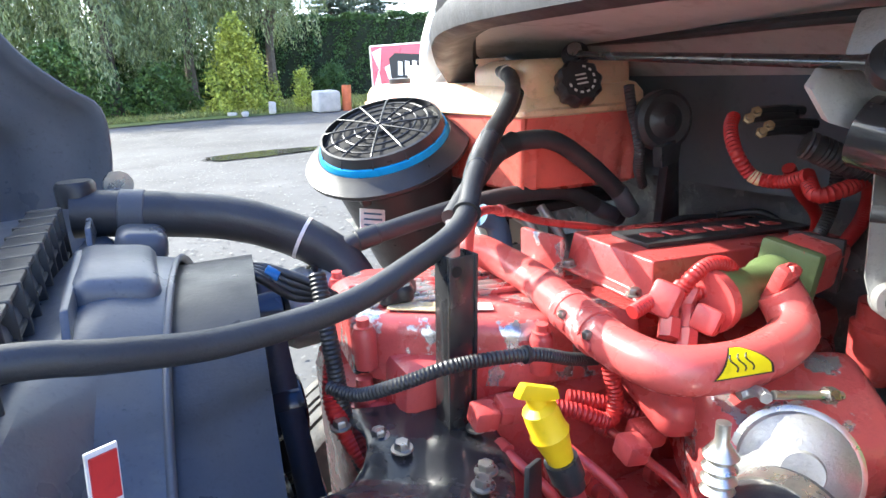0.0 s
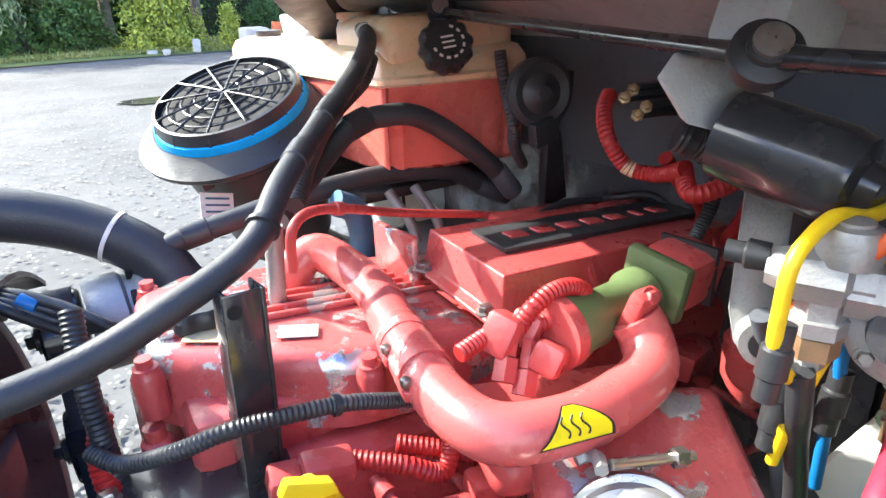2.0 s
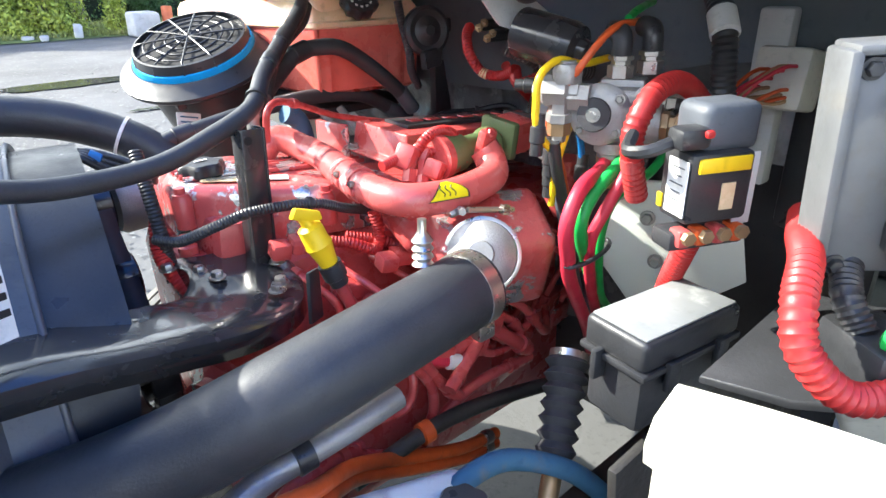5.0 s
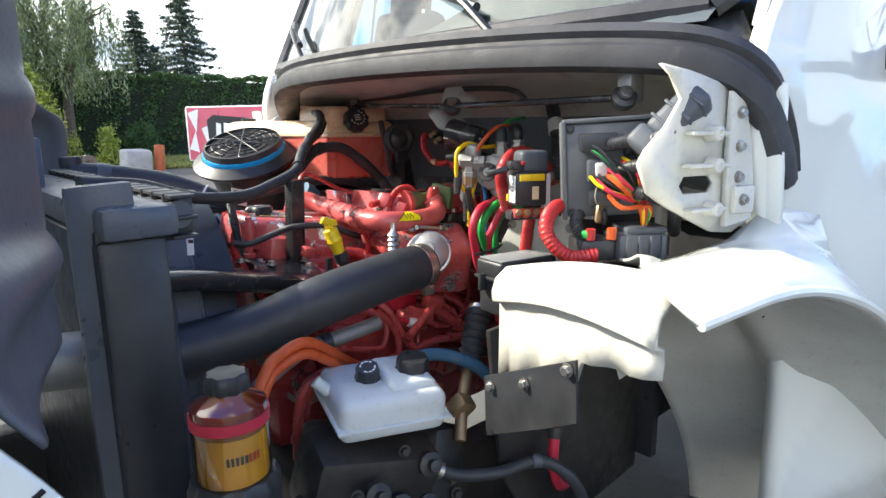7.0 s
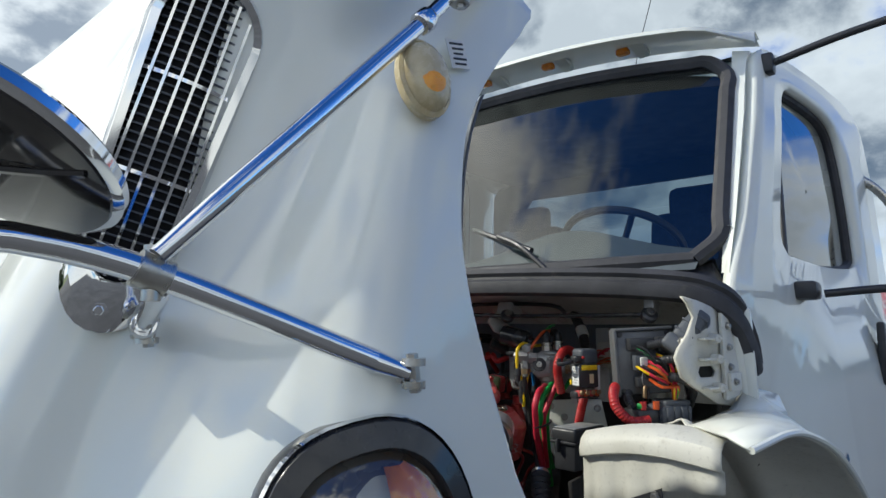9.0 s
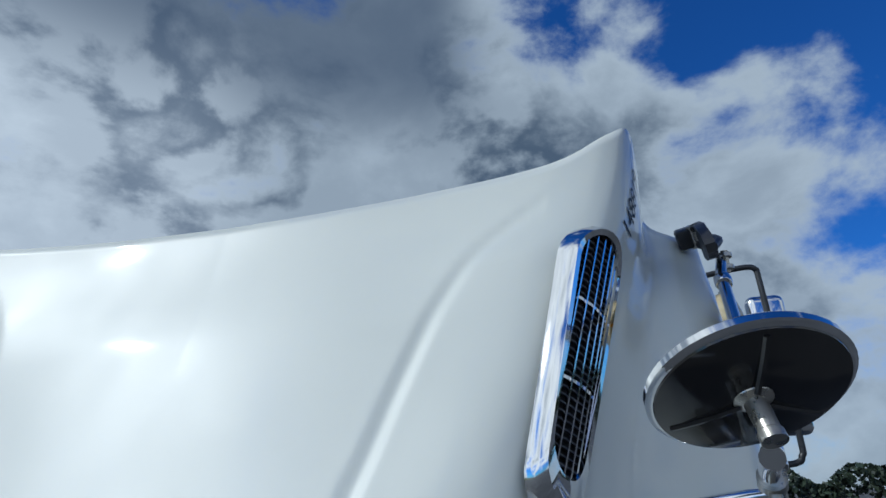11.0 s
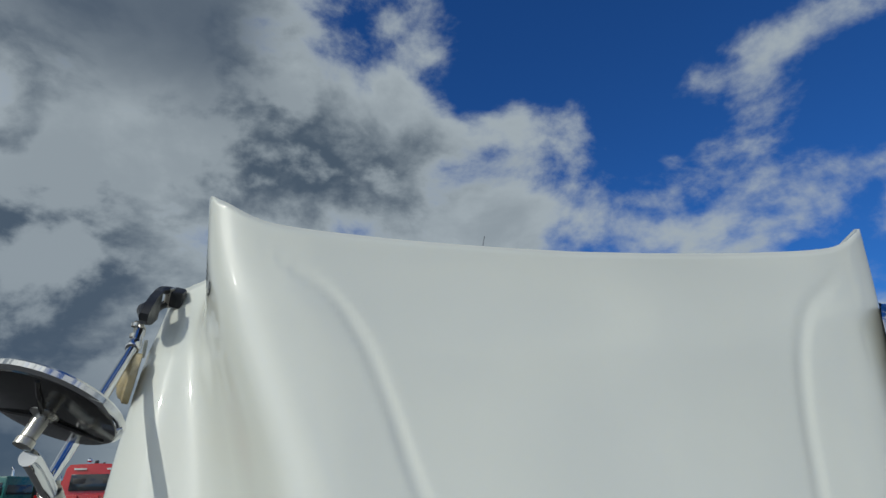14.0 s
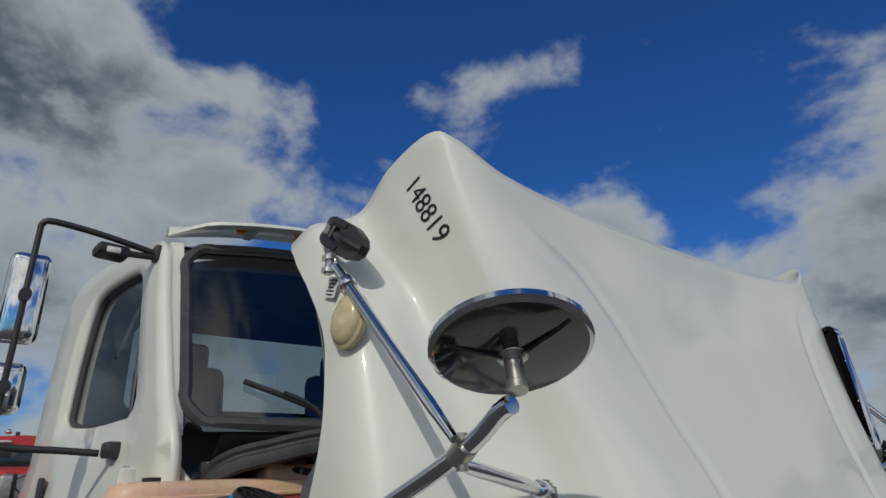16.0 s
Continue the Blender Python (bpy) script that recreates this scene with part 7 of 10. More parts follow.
cg = part("cage", lathe(bmesh.new(), [(0.128, 0.022), (0.131, 0.024), (0.126, 0.042), (0.121, 0.043), (0.123, 0.024)], acn, an, 64), BLACK, ac, "black plastic grid")
Mx = Matrix.Translation(acn) @ basis(an)
for r in (0.028, 0.052, 0.076, 0.100):
    bm = bmesh.new()
    sweep(bm, [Mx @ V(r * math.cos(a), r * math.sin(a), 0.042 + 0.004 * (1 - r / 0.1)) for a in np.linspace(0, 2 * math.pi, 41)], 0.0022, 6, 0.012)
    part("ring", bm, BLACK, cg)
for k in range(12):
    a = 2 * math.pi * k / 12
    bm = bmesh.new()
    sweep(bm, [Mx @ V(r * math.cos(a), r * math.sin(a), h) for r, h in ((0.004, 0.046), (0.06, 0.046), (0.118, 0.043), (0.126, 0.036), (0.132, 0.02))], 0.0022, 6, 0.02)
    part("spoke", bm, BLACK, cg)
bm = bmesh.new()
lathe(bm, [(0.114, 0.030), (0.114, 0.034), (0, 0.036)], acn, an, 40)
part("inner_disc", bm, DARK, ac)
Ml = Matrix.Translation((0.43, 0.54, 1.46)) @ pose(0, 0, 0, -18, 14, 8)
part("label", boxb(Ml.translation, (0.055, 0.003, 0.055), Ml.to_3x3().to_4x4()), LABEL, ac)
for k in range(4):
    part("print_bar", boxb(Ml @ V(0, -0.0022, 0.018 - 0.011 * k), (0.04, 0.001, 0.0035), Ml.to_3x3().to_4x4()), BLUEHOSE, ac)
bm = bmesh.new()
sweep(bm, [acn - an * 0.27, acn - an * 0.38 + V(0.05, 0, 0), acn - an * 0.45 + V(0.16, 0.02, 0.0), acn - an * 0.45 + V(0.3, 0.02, 0.02)], 0.06, 20, 0.03)
part("outlet", bm, BLACK, ac)
for k in range(2):
    part("clip", boxb(Mx @ V(-0.14 * math.cos(0.8 + k * 2.2), -0.14 * math.sin(0.8 + k * 2.2), -0.035), (0.02, 0.025, 0.03), basis(an), 0.004), BLACK, ac)

# ---- coolant tank ----
tk = thing("coolant_tank", (0.8, 0.5, 1.45), "translucent surge tank half full of red coolant", "coolant tank")


def tank_ring(z, grow=0.0):
    base = [(0.665, 0.42), (0.70, 0.372), (0.88, 0.345), (0.93, 0.36), (0.96, 0.56), (0.93, 0.86), (0.84, 1.03), (0.70, 1.075), (0.62, 1.04), (0.60, 0.90), (0.635, 0.68)]
    c = V(0.78, 0.68, 0)
    return [V(x, y, 0) + (V(x, y, 0) - c).normalized() * grow + V(0, 0, z) for x, y in base]




def tank_loop(z, grow):
    """The tank's outline at one height, always with the same number of points."""
    P = tank_ring(z, grow)
    out = []
    for i in range(len(P)):
        a, b, c, d = P[i - 1], P[i], P[(i + 1) % len(P)], P[(i + 2) % len(P)]
        for t in (k / 9 for k in range(9)):
            out.append(0.5 * ((2 * b) + (c - a) * t + (2 * a - 5 * b + 4 * c - d) * t * t + (3 * b - a - 3 * c + d) * t ** 3))
    return out


bm = bmesh.new()
rows = []
for z, g, m in ((1.505, -0.03, 1), (1.515, -0.008, 1), (1.60, 0.0, 1), (1.648, 0.004, 1)):
    rows.append(tank_loop(z, g))
for r in rows[1:3]:
    for j, p in enumerate(r):
        if p.y < 0.5 and p.x > 0.68:
            p.y += 0.010 * (0.5 + 0.5 * math.sin(p.x * 150))
vs = grid(bm, rows, close=True)
bm.faces.new(vs[0])
part("lower_tank", bm, COOLANT, tk, "tank plastic reddened by coolant")
bm = bmesh.new()
rows = [tank_loop(z, g) for z, g in ((1.648, 0.004), (1.652, 0.012), (1.660, 0.012), (1.664, 0.002))]
rows2 = []
for z, g in ((1.682, 0.0), (1.698, -0.015), (1.706, -0.05)):
    rows2.append(tank_loop(z, g))
vs = grid(bm, rows + rows2, close=True)
bm.faces.new(vs[-1])
part("upper_tank", bm, TANK, tk, "yellowed upper tank shell with seam")
bm = bmesh.new()
box(bm, (0.80, 0.47, 1.712), (0.24, 0.21, 0.075), None, 0.022, 3)
part("filler_hump", bm, TANK, tk)
bm = bmesh.new()
lathe(bm, [(0.026, 0), (0.026, 0.03), (0.030, 0.03), (0.030, 0.04), (0, 0.04)], (0.71, 0.545, 1.715), (0, 0, 1), 20)
part("vent_neck", bm, TANK, tk)
cn = V(-0.25, -0.86, 0.42).normalized()
bm = bmesh.new()
lathe(bm, [(0, -0.01), (0.036, -0.01), (0.040, 0.0), (0.040, 0.022), (0.035, 0.028), (0, 0.029)], (0.765, 0.345, 1.700), cn, 60, wob=lambda i, s: 1 + 0.06 * math.cos(10 * 2 * math.pi * i / s))
cp = part("cap", bm, BLACK, tk, "black knurled filler cap")
Mc = Matrix.Translation(V(0.765, 0.345, 1.700) + cn * 0.0295) @ basis(cn)
for k in range(9):
    a = radians(200 + 28 * k)
    part("print_bar", boxb(Mc @ V(0.024 * math.cos(a), 0.024 * math.sin(a), 0), (0.004, 0.006, 0.0008), basis(cn) @ Matrix.Rotation(a, 4, "Z")), LABEL, cp)
for k in range(3):
    part("print_bar", boxb(Mc @ V(0, 0.008 - 0.008 * k, 0), (0.02, 0.0028, 0.0008), basis(cn)), LABEL, cp)
bm = bmesh.new()
lathe(bm, [(0, 0), (0.026, 0), (0.028, 0.004), (0.028, 0.018), (0, 0.02)], (0.68, 0.955, 1.70), (0, 0, 1), 30)
part("rear_cap", bm, BLACK, tk)
part("orange_sticker", boxb((0.93, 0.90, 1.58), (0.04, 0.002, 0.09), pose(0, 0, 0, 0, 0, -30)), LABEL, tk)
part("sticker_head", boxb((0.932, 0.902, 1.615), (0.04, 0.003, 0.018), pose(0, 0, 0, 0, 0, -30)), ORANGE, tk)
part("bracket", boxb((0.80, 0.68, 1.46), (0.30, 0.50, 0.02), None, 0.005), BLACK, tk)
# horn
hn = thing("horn", (0.84, 0.22, 1.63), "black snail horn on a steel bracket", "horn")
bm = bmesh.new()
lathe(bm, [(0, -0.012), (0.046, -0.012), (0.050, -0.006), (0.050, 0.012), (0.042, 0.018), (0.030, 0.014), (0.016, 0.020), (0.010, 0.026), (0, 0.026)], (0.842, 0.215, 1.640), (-0.25, -1, 0.1), 36)
part("snail", bm, BLACK, hn)
bm = bmesh.new()
slab(bm, [(0.815, 0.205, 1.60), (0.880, 0.222, 1.61), (0.875, 0.222, 1.568), (0.822, 0.208, 1.564)], (-0.006, -0.026, 0.002))
part("mouth", soften(bm, 0.004), BLACK, hn)
part("bracket", boxb((0.90, 0.25, 1.645), (0.09, 0.02, 0.03), pose(0, 0, 0, 0, 0, 12), 0.004), IRON, hn)
slab_b = bmesh.new()
slab(slab_b, [(0.87, 0.24, 1.575), (0.905, 0.25, 1.575), (0.97, 0.30, 1.44), (0.91, 0.29, 1.43)], (0, -0.02, 0))
part("stay", soften(slab_b, 0.003), BLACK, hn)
hose("horn_wire", [(0.80, 0.25, 1.70), (0.80, 0.24, 1.66), (0.805, 0.225, 1.60), (0.82, 0.24, 1.56), (0.86, 0.27, 1.52)], 0.008, BLACK, "black corrugated horn wire", "cable loom", rib=0.0014, pitch=0.006)
# wiring stud block on the firewall
sb = thing("stud_block", (0.83, 0.05, 1.64), "brass battery studs with crimped black cables", "terminal block")
for k in range(4):
    p = V(0.835 + 0.014 * (k // 2), 0.045 - 0.022 * (k % 2), 1.652 - 0.022 * (k % 2) + 0.004 * k)
    bm = bmesh.new()
    lathe(bm, [(0, 0), (0.008, 0), (0.008, 0.006), (0.0045, 0.007), (0.0045, 0.016), (0, 0.017)], p, (-0.6, -0.6, 0.3), 6)
    part("stud", bm, BRASS, sb)
    bm = bmesh.new()
    sweep(bm, [p + V(0.006, 0.006, 0), p + V(0.05, 0.0, 0.0), p + V(0.09, -0.01, -0.004)], 0.0075, 8, 0.01)
    part("lead", bm, BLACK, sb)
# wiper motor, its plate and linkage
wm = thing("wiper_motor", (0.74, -0.22, 1.67), "black wiper motor on a cast bracket with linkage rods", "wiper motor")
bm = bmesh.new()
pv = [V(0.640, -0.168, 1.708), V(0.668, -0.160, 1.724), V(0.725, -0.165, 1.720), V(0.760, -0.185, 1.690), V(0.745, -0.19, 1.660), V(0.700, -0.180, 1.664), V(0.668, -0.172, 1.674)]
slab(bm, pv, (0.004, 0.012, 0.004))
PLATE = surface("weathered_aluminium", (0.56, 0.56, 0.54), (0.44, 0.44, 0.42), 16, 0.5, metal=0.15, bump=0.25, bscale=240, dirt=(0.28, 0.26, 0.23), dirt_at=0.6)
part("cast_plate", soften(bm, 0.003), PLATE, wm, "cast aluminium motor plate")
m0, m1 = V(0.704, -0.196, 1.662), V(0.718, -0.302, 1.639)
bm = bmesh.new()
lathe(bm, [(0, -0.01), (0.036, -0.01), (0.036, 0.074), (0.032, 0.087), (0.018, 0.091), (0.015, 0.103), (0.006, 0.106), (0, 0.106)], m0, m1 - m0, 36)
part("motor_body", bm, GLOSSBLACK, wm, "black motor can")
p0, p1, p2 = V(0.664, -0.228, 1.730), V(0.618, -0.740, 1.729), V(0.775, 0.36, 1.752)
for a, b in ((p0, p2), (p0, p1)):
    bm = bmesh.new()
    sweep(bm, [a, a.lerp(b, 0.06), a.lerp(b, 0.94), b], 0.0095, 12, 0.05, taper=lambda s: 0.75 if 0.07 < s < 0.93 else 1.35)
    part("link_rod", bm, GLOSSBLACK, wm, "black linkage rod")
for p in (p0, p1, p2):
    bm = bmesh.new()
    lathe(bm, [(0, -0.012), (0.022, -0.012), (0.024, -0.004), (0.024, 0.006), (0.015, 0.010), (0.015, 0.016), (0.008, 0.018), (0, 0.018)], p, (-0.55, -0.55, 0.55), 24)
    pvt = part("pivot", bm, BLACK, wm)
    bm = bmesh.new()
    lathe(bm, [(0, 0.0), (0.0125, 0.0), (0.0125, 0.004), (0, 0.006)], p + V(-0.55, -0.55, 0.55).normalized() * 0.0165, (-0.55, -0.55, 0.55), 20)
    part("pin_head", bm, BOLT, pvt)
part("pivot_bracket", boxb((0.64, -0.74, 1.755), (0.05, 0.03, 0.07), None, 0.005), ALU, wm)
part("pivot_bracket", boxb((0.72, -0.20, 1.745), (0.08, 0.06, 0.05), pose(0, 0, 0, 0, 20, 0), 0.008), PLATE, wm)

# ---- air valves and lines on the left firewall ----
P0, VR, VN = V(0.667, -0.349, 1.570), V(0.41, -0.912, 0), V(-0.86, -0.40, 0.12).normalized()


def vp(a, b, c):
    """A place on the valve: along its face, up, and out of it."""
    return P0 + VR * a + V(0, 0, b) + VN * c


def fitting(rings, at, way, owner, name, mat, seg=6, label=""):
    bm = bmesh.new()
    lathe(bm, rings, at, way, seg)
    return part(name, bm, mat, owner, label)


VM = Matrix((VR, V(0, 0, 1).cross(VR), V(0, 0, 1))).transposed().to_4x4()
av = thing("air_valve", (0.70, -0.36, 1.52), "cast aluminium brake air valve with flange, disc and fittings", "air valve")
bm = bmesh.new()
box(bm, vp(0.028, -0.002, -0.042), (0.085, 0.05, 0.082), VM, 0.012, 3)
box(bm, vp(0.028, 0.034, -0.048), (0.060, 0.04, 0.03), VM, 0.006, 2)
part("body", bm, ALU, av)
fitting([(0, -0.022), (0.034, -0.022), (0.040, -0.014), (0.041, -0.004), (0.036, 0.0), (0.024, 0.003), (0, 0.003)], vp(0.006, 0.0, -0.006), VN, av, "flange", ALU, 32)
for a in (0.7, 2.3, 3.9, 5.5):
    hexbolt(vp(0.006 + 0.033 * math.cos(a), 0.033 * math.sin(a), -0.003), VN, av, 0.005, BOLT)
disc = fitting([(0.0, -0.002), (0.0215, -0.002), (0.0225, 0.002), (0.0215, 0.007), (0.0, 0.007)], P0, VN, av, "rubber_disc", SEAL, 32)
fitting([(0.0, 0.006), (0.0095, 0.006), (0.0095, 0.009), (0.0, 0.009)], P0, VN, disc, "washer", STEEL, 24)
fitting([(0.0, 0.008), (0.0055, 0.008), (0.0045, 0.013), (0.0, 0.0135)], P0, VN, disc, "screw_head", STEEL, 12)
fitting([(0, 0), (0.026, 0), (0.027, 0.03), (0.024, 0.038), (0, 0.038)], vp(0.045, -0.008, -0.026), VR, av, "end_boss", ALU, 24)
fitting([(0.019, 0), (0.019, 0.010), (0.014, 0.011), (0.014, 0.018), (0.017, 0.019), (0.017, 0.026), (0.012, 0.027), (0.012, 0.032)], vp(0.082, -0.010, -0.026), VR, av, "nut", BRASS)
fitting([(0.020, 0), (0.020, 0.014), (0.014, 0.015), (0.014, 0.026)], vp(0.070, 0.012, -0.062), VR, av, "nut", STEEL)
for a, b, c, d in ((0.108, -0.010, -0.026, -0.035), (0.094, 0.012, -0.062, 0.0)):
    bm = bmesh.new()
    sweep(bm, [vp(a, b, c), vp(a + 0.018, b, c), vp(a + 0.028, b + d * 0.3, c), vp(a + 0.032, b - 0.012 + d, c)], 0.0115, 12, 0.006)
    part("elbow", bm, BLACK, av)
for a, b, c in ((0.022, 0.048, -0.042), (0.058, 0.055, -0.060)):
    fitting([(0.017, 0), (0.017, 0.016), (0.0125, 0.017), (0.0125, 0.022), (0.0165, 0.023), (0.0165, 0.028), (0.013, 0.029)], vp(a, b, c), (0, 0, 1), av, "port", STEEL)
    bm = bmesh.new()
    sweep(bm, [vp(a, b + 0.026, c), vp(a, b + 0.045, c), vp(a - 0.004, b + 0.056, c - 0.006), vp(a - 0.016, b + 0.060, c - 0.022)], 0.0135, 12, 0.006)
    part("elbow", bm, BLACK, av)
fitting([(0, 0), (0.012, 0), (0.012, 0.016), (0.009, 0.018), (0, 0.018)], vp(0.062, 0.028, -0.014), VN, av, "cap_screw", ALU, 20)
fitting([(0.027, 0), (0.027, 0.014), (0.022, 0.016), (0.022, 0.022)], vp(0.024, -0.036, -0.034), (0, 0, -1), av, "outlet", ALU, 24)
fitting([(0.023, 0), (0.023, 0.016), (0.016, 0.017), (0.016, 0.024), (0.019, 0.025), (0.019, 0.045), (0.013, 0.046)], vp(0.024, -0.056, -0.034), (0.10, 0.05, -1), av, "brass_fitting", BRASS, 6, "brass hose fitting")
q = thing("quick_release_valve", (0.64, -0.30, 1.56), "small cast air valve with black stopper", "air valve")
bm = bmesh.new()
lathe(bm, [(0, -0.034), (0.013, -0.034), (0.017, -0.022), (0.021, -0.018), (0.021, 0.012), (0.016, 0.016), (0.016, 0.028), (0, 0.028)], vp(-0.050, 0.028, -0.006), VR, 8)
part("body", bm, ALU, q)
fitting([(0.019, 0), (0.020, 0.016), (0.016, 0.024), (0.011, 0.026), (0.011, 0.028), (0, 0.028)], vp(-0.040, 0.040, -0.006), (0, 0, 1), q, "cap", ALU, 18)
fitting([(0, 0), (0.010, 0), (0.011, 0.014), (0.008, 0.016), (0.008, 0.028), (0, 0.029)], vp(-0.083, 0.034, -0.006), -VR, q, "stopper", BLACK, 14)
fitting([(0.016, 0), (0.016, 0.018), (0.019, 0.019), (0.019, 0.030), (0.015, 0.031), (0.015, 0.046), (0.010, 0.048), (0.010, 0.058)], vp(-0.048, 0.018, -0.006), (0.02, 0, -1), q, "port", ALU)
fitting([(0.0165, 0), (0.0165, 0.016), (0.012, 0.017)], vp(-0.048, -0.014, -0.006), (0.02, 0, -1), q, "nut", BRASS)
fitting([(0.019, -0.014), (0.019, 0.014)], vp(-0.022, 0.022, -0.008), VR, q, "hex_joint", ALU)
vb = thing("valve_bracket", (0.63, -0.24, 1.55), "bent aluminium bracket strap holding the valves", "bracket")
bm = bmesh.new()
slab(bm, [(0.762, -0.168, 1.66), (0.795, -0.196, 1.655), (0.785, -0.205, 1.59), (0.735, -0.235, 1.515), (0.712, -0.238, 1.488), (0.698, -0.222, 1.488), (0.705, -0.208, 1.515), (0.752, -0.178, 1.60)], (0.004, 0.004, 0.0))
part("strap", soften(bm, 0.002), ALU, vb)
bm = bmesh.new()
lathe(bm, [(0.008, -0.018), (0.019, -0.018), (0.019, 0.018), (0.008, 0.018)], (0.710, -0.236, 1.497), (-0.7, -0.6, 0.2), 24)
part("bushing", bm, ALU, vb)
bm = bmesh.new()
lathe(bm, [(0, -0.02), (0.012, -0.02), (0.012, 0.021), (0, 0.021)], (0.710, -0.236, 1.497), (-0.7, -0.6, 0.2), 18)
part("rubber", bm, BLACK, vb)


def air_line(pts, r, mat, what):
    hose("air_line", pts, r, mat, what + " plastic air line", "air line", 10, group="air lines")


air_line([(0.72, -0.345, 1.515), (0.679, -0.36, 1.497), (0.610, -0.378, 1.487), (0.583, -0.38, 1.445), (0.600, -0.372, 1.39), (0.626, -0.36, 1.340), (0.720, -0.33, 1.211), (0.75, -0.32, 1.15)], 0.0105, REDHOSE, "thick red")
air_line([(0.73, -0.36, 1.52), (0.690, -0.38, 1.505), (0.635, -0.382, 1.478), (0.612, -0.38, 1.435), (0.664, -0.36, 1.354), (0.748, -0.33, 1.232), (0.78, -0.32, 1.16)], 0.0095, GREENHOSE, "thick green")
air_line([(0.70, -0.40, 1.53), (0.678, -0.402, 1.504), (0.649, -0.392, 1.453), (0.637, -0.38, 1.404), (0.674, -0.36, 1.322), (0.741, -0.33, 1.230)], 0.0085, REDHOSE, "red")
air_line([(0.78, -0.40, 1.515), (0.735, -0.40, 1.487), (0.673, -0.39, 1.463), (0.660, -0.38, 1.405), (0.700, -0.36, 1.30), (0.781, -0.33, 1.219)], 0.0065, GREENHOSE, "slim green")
air_line([(0.76, -0.30, 1.63), (0.699, -0.30, 1.628), (0.648, -0.30, 1.638), (0.612, -0.30, 1.620), (0.607, -0.30, 1.585), (0.609, -0.30, 1.560), (0.623, -0.30, 1.537), (0.64, -0.30, 1.52)], 0.0052, YELLOW, "bright yellow")
air_line([(0.78, -0.31, 1.60), (0.71, -0.31, 1.59), (0.668, -0.31, 1.55), (0.655, -0.30, 1.49), (0.66, -0.29, 1.43)], 0.0050, YELLOW, "yellow")
air_line([(0.77, -0.34, 1.68), (0.70, -0.345, 1.675), (0.655, -0.33, 1.63), (0.650, -0.29, 1.57), (0.666, -0.28, 1.53), (0.687, -0.28, 1.49), (0.713, -0.28, 1.42)], 0.0050, ORANGE, "orange")
air_line([(0.640, -0.305, 1.53), (0.650, -0.305, 1.49), (0.669, -0.30, 1.45), (0.690, -0.30, 1.38), (0.72, -0.29, 1.28)], 0.0090, BLACK, "black")
air_line([(0.70, -0.30, 1.54), (0.712, -0.30, 1.50), (0.714, -0.30, 1.444), (0.72, -0.30, 1.38)], 0.0050, BLUE, "blue")
air_line([(0.690, -0.245, 1.53), (0.705, -0.25, 1.49), (0.709, -0.262, 1.436), (0.730, -0.28, 1.319), (0.75, -0.29, 1.22)], 0.0095, GREYPL, "grey")
air_line([(0.86, -0.30, 1.70), (0.78, -0.33, 1.695), (0.74, -0.34, 1.685)], 0.0055, GREENHOSE, "slim green")
for k, (x, y, z) in enumerate(((0.612, -0.30, 1.545), (0.652, -0.29, 1.505), (0.714, -0.30, 1.47), (0.66, -0.285, 1.47))):
    cpl = thing("line_coupler", (x, y, z), "black push-in air line coupler", "coupler", "air line couplers")
    bm = bmesh.new()
    lathe(bm, [(0, -0.028), (0.0085, -0.028), (0.0085, -0.012), (0.0105, -0.010), (0.0105, 0.010), (0.0085, 0.012), (0.0085, 0.028), (0, 0.028)], (x, y, z), (0.1, 0, 1), 14)
    part("sleeve", bm, BLACK, cpl)
tie = thing("cable_tie", (0.64, -0.37, 1.385), "black cable tie round the air lines", "cable tie")
bm = bmesh.new()
sweep(bm, [V(0.642 + 0.046 * math.cos(a), -0.372 + 0.018 * math.sin(a), 1.385 + 0.006 * math.cos(a)) for a in np.linspace(0, 2 * math.pi, 25)], 0.0035, 6, 0.01)
part("strap", bm, BLACK, tie)
# white pedal-box panel behind the lines
pp = thing("pedal_panel", (0.83, -0.38, 1.35), "white painted pedal bracket panel with bolts", "bracket")
bm = bmesh.new()
slab(bm, [(0.805, -0.315, 1.44), (0.87, -0.47, 1.45), (0.88, -0.50, 1.30), (0.86, -0.40, 1.21), (0.83, -0.33, 1.22), (0.78, -0.27, 1.33)], (0.012, 0.006, 0))
part("plate", soften(bm, 0.003), WHITE, pp)
for p in ((0.822, -0.355, 1.385), (0.835, -0.37, 1.31), (0.845, -0.39, 1.25), (0.86, -0.46, 1.42), (0.81, -0.31, 1.42)):
    hexbolt(Vector(p) + V(-0.006, -0.003, 0), (-0.9, -0.4, 0.1), pp, 0.0085)
part("label", boxb((0.838, -0.405, 1.445), (0.004, 0.055, 0.03), pose(0, 0, 0, 0, 0, 22)), LABEL, pp)
for k in range(4):
    part("print_bar", boxb((0.834, -0.392 - 0.009 * k, 1.443), (0.003, 0.003, 0.018), pose(0, 0, 0, 0, 0, 22)), INK, pp)
# upper bracket column and cream connector block
part("column", boxb((0.97, -0.44, 1.56), (0.03, 0.05, 0.26), None, 0.006), FIREWALL, wall_e)
cb = thing("wire_connector", (0.93, -0.47, 1.58), "cream bulkhead connector with brown and red wires", "connector")
part("shell", boxb((0.945, -0.475, 1.595), (0.07, 0.075, 0.085), pose(0, 0, 0, 0, 10, 0), 0.008), CREAM, cb)
rnd = random.Random(5)
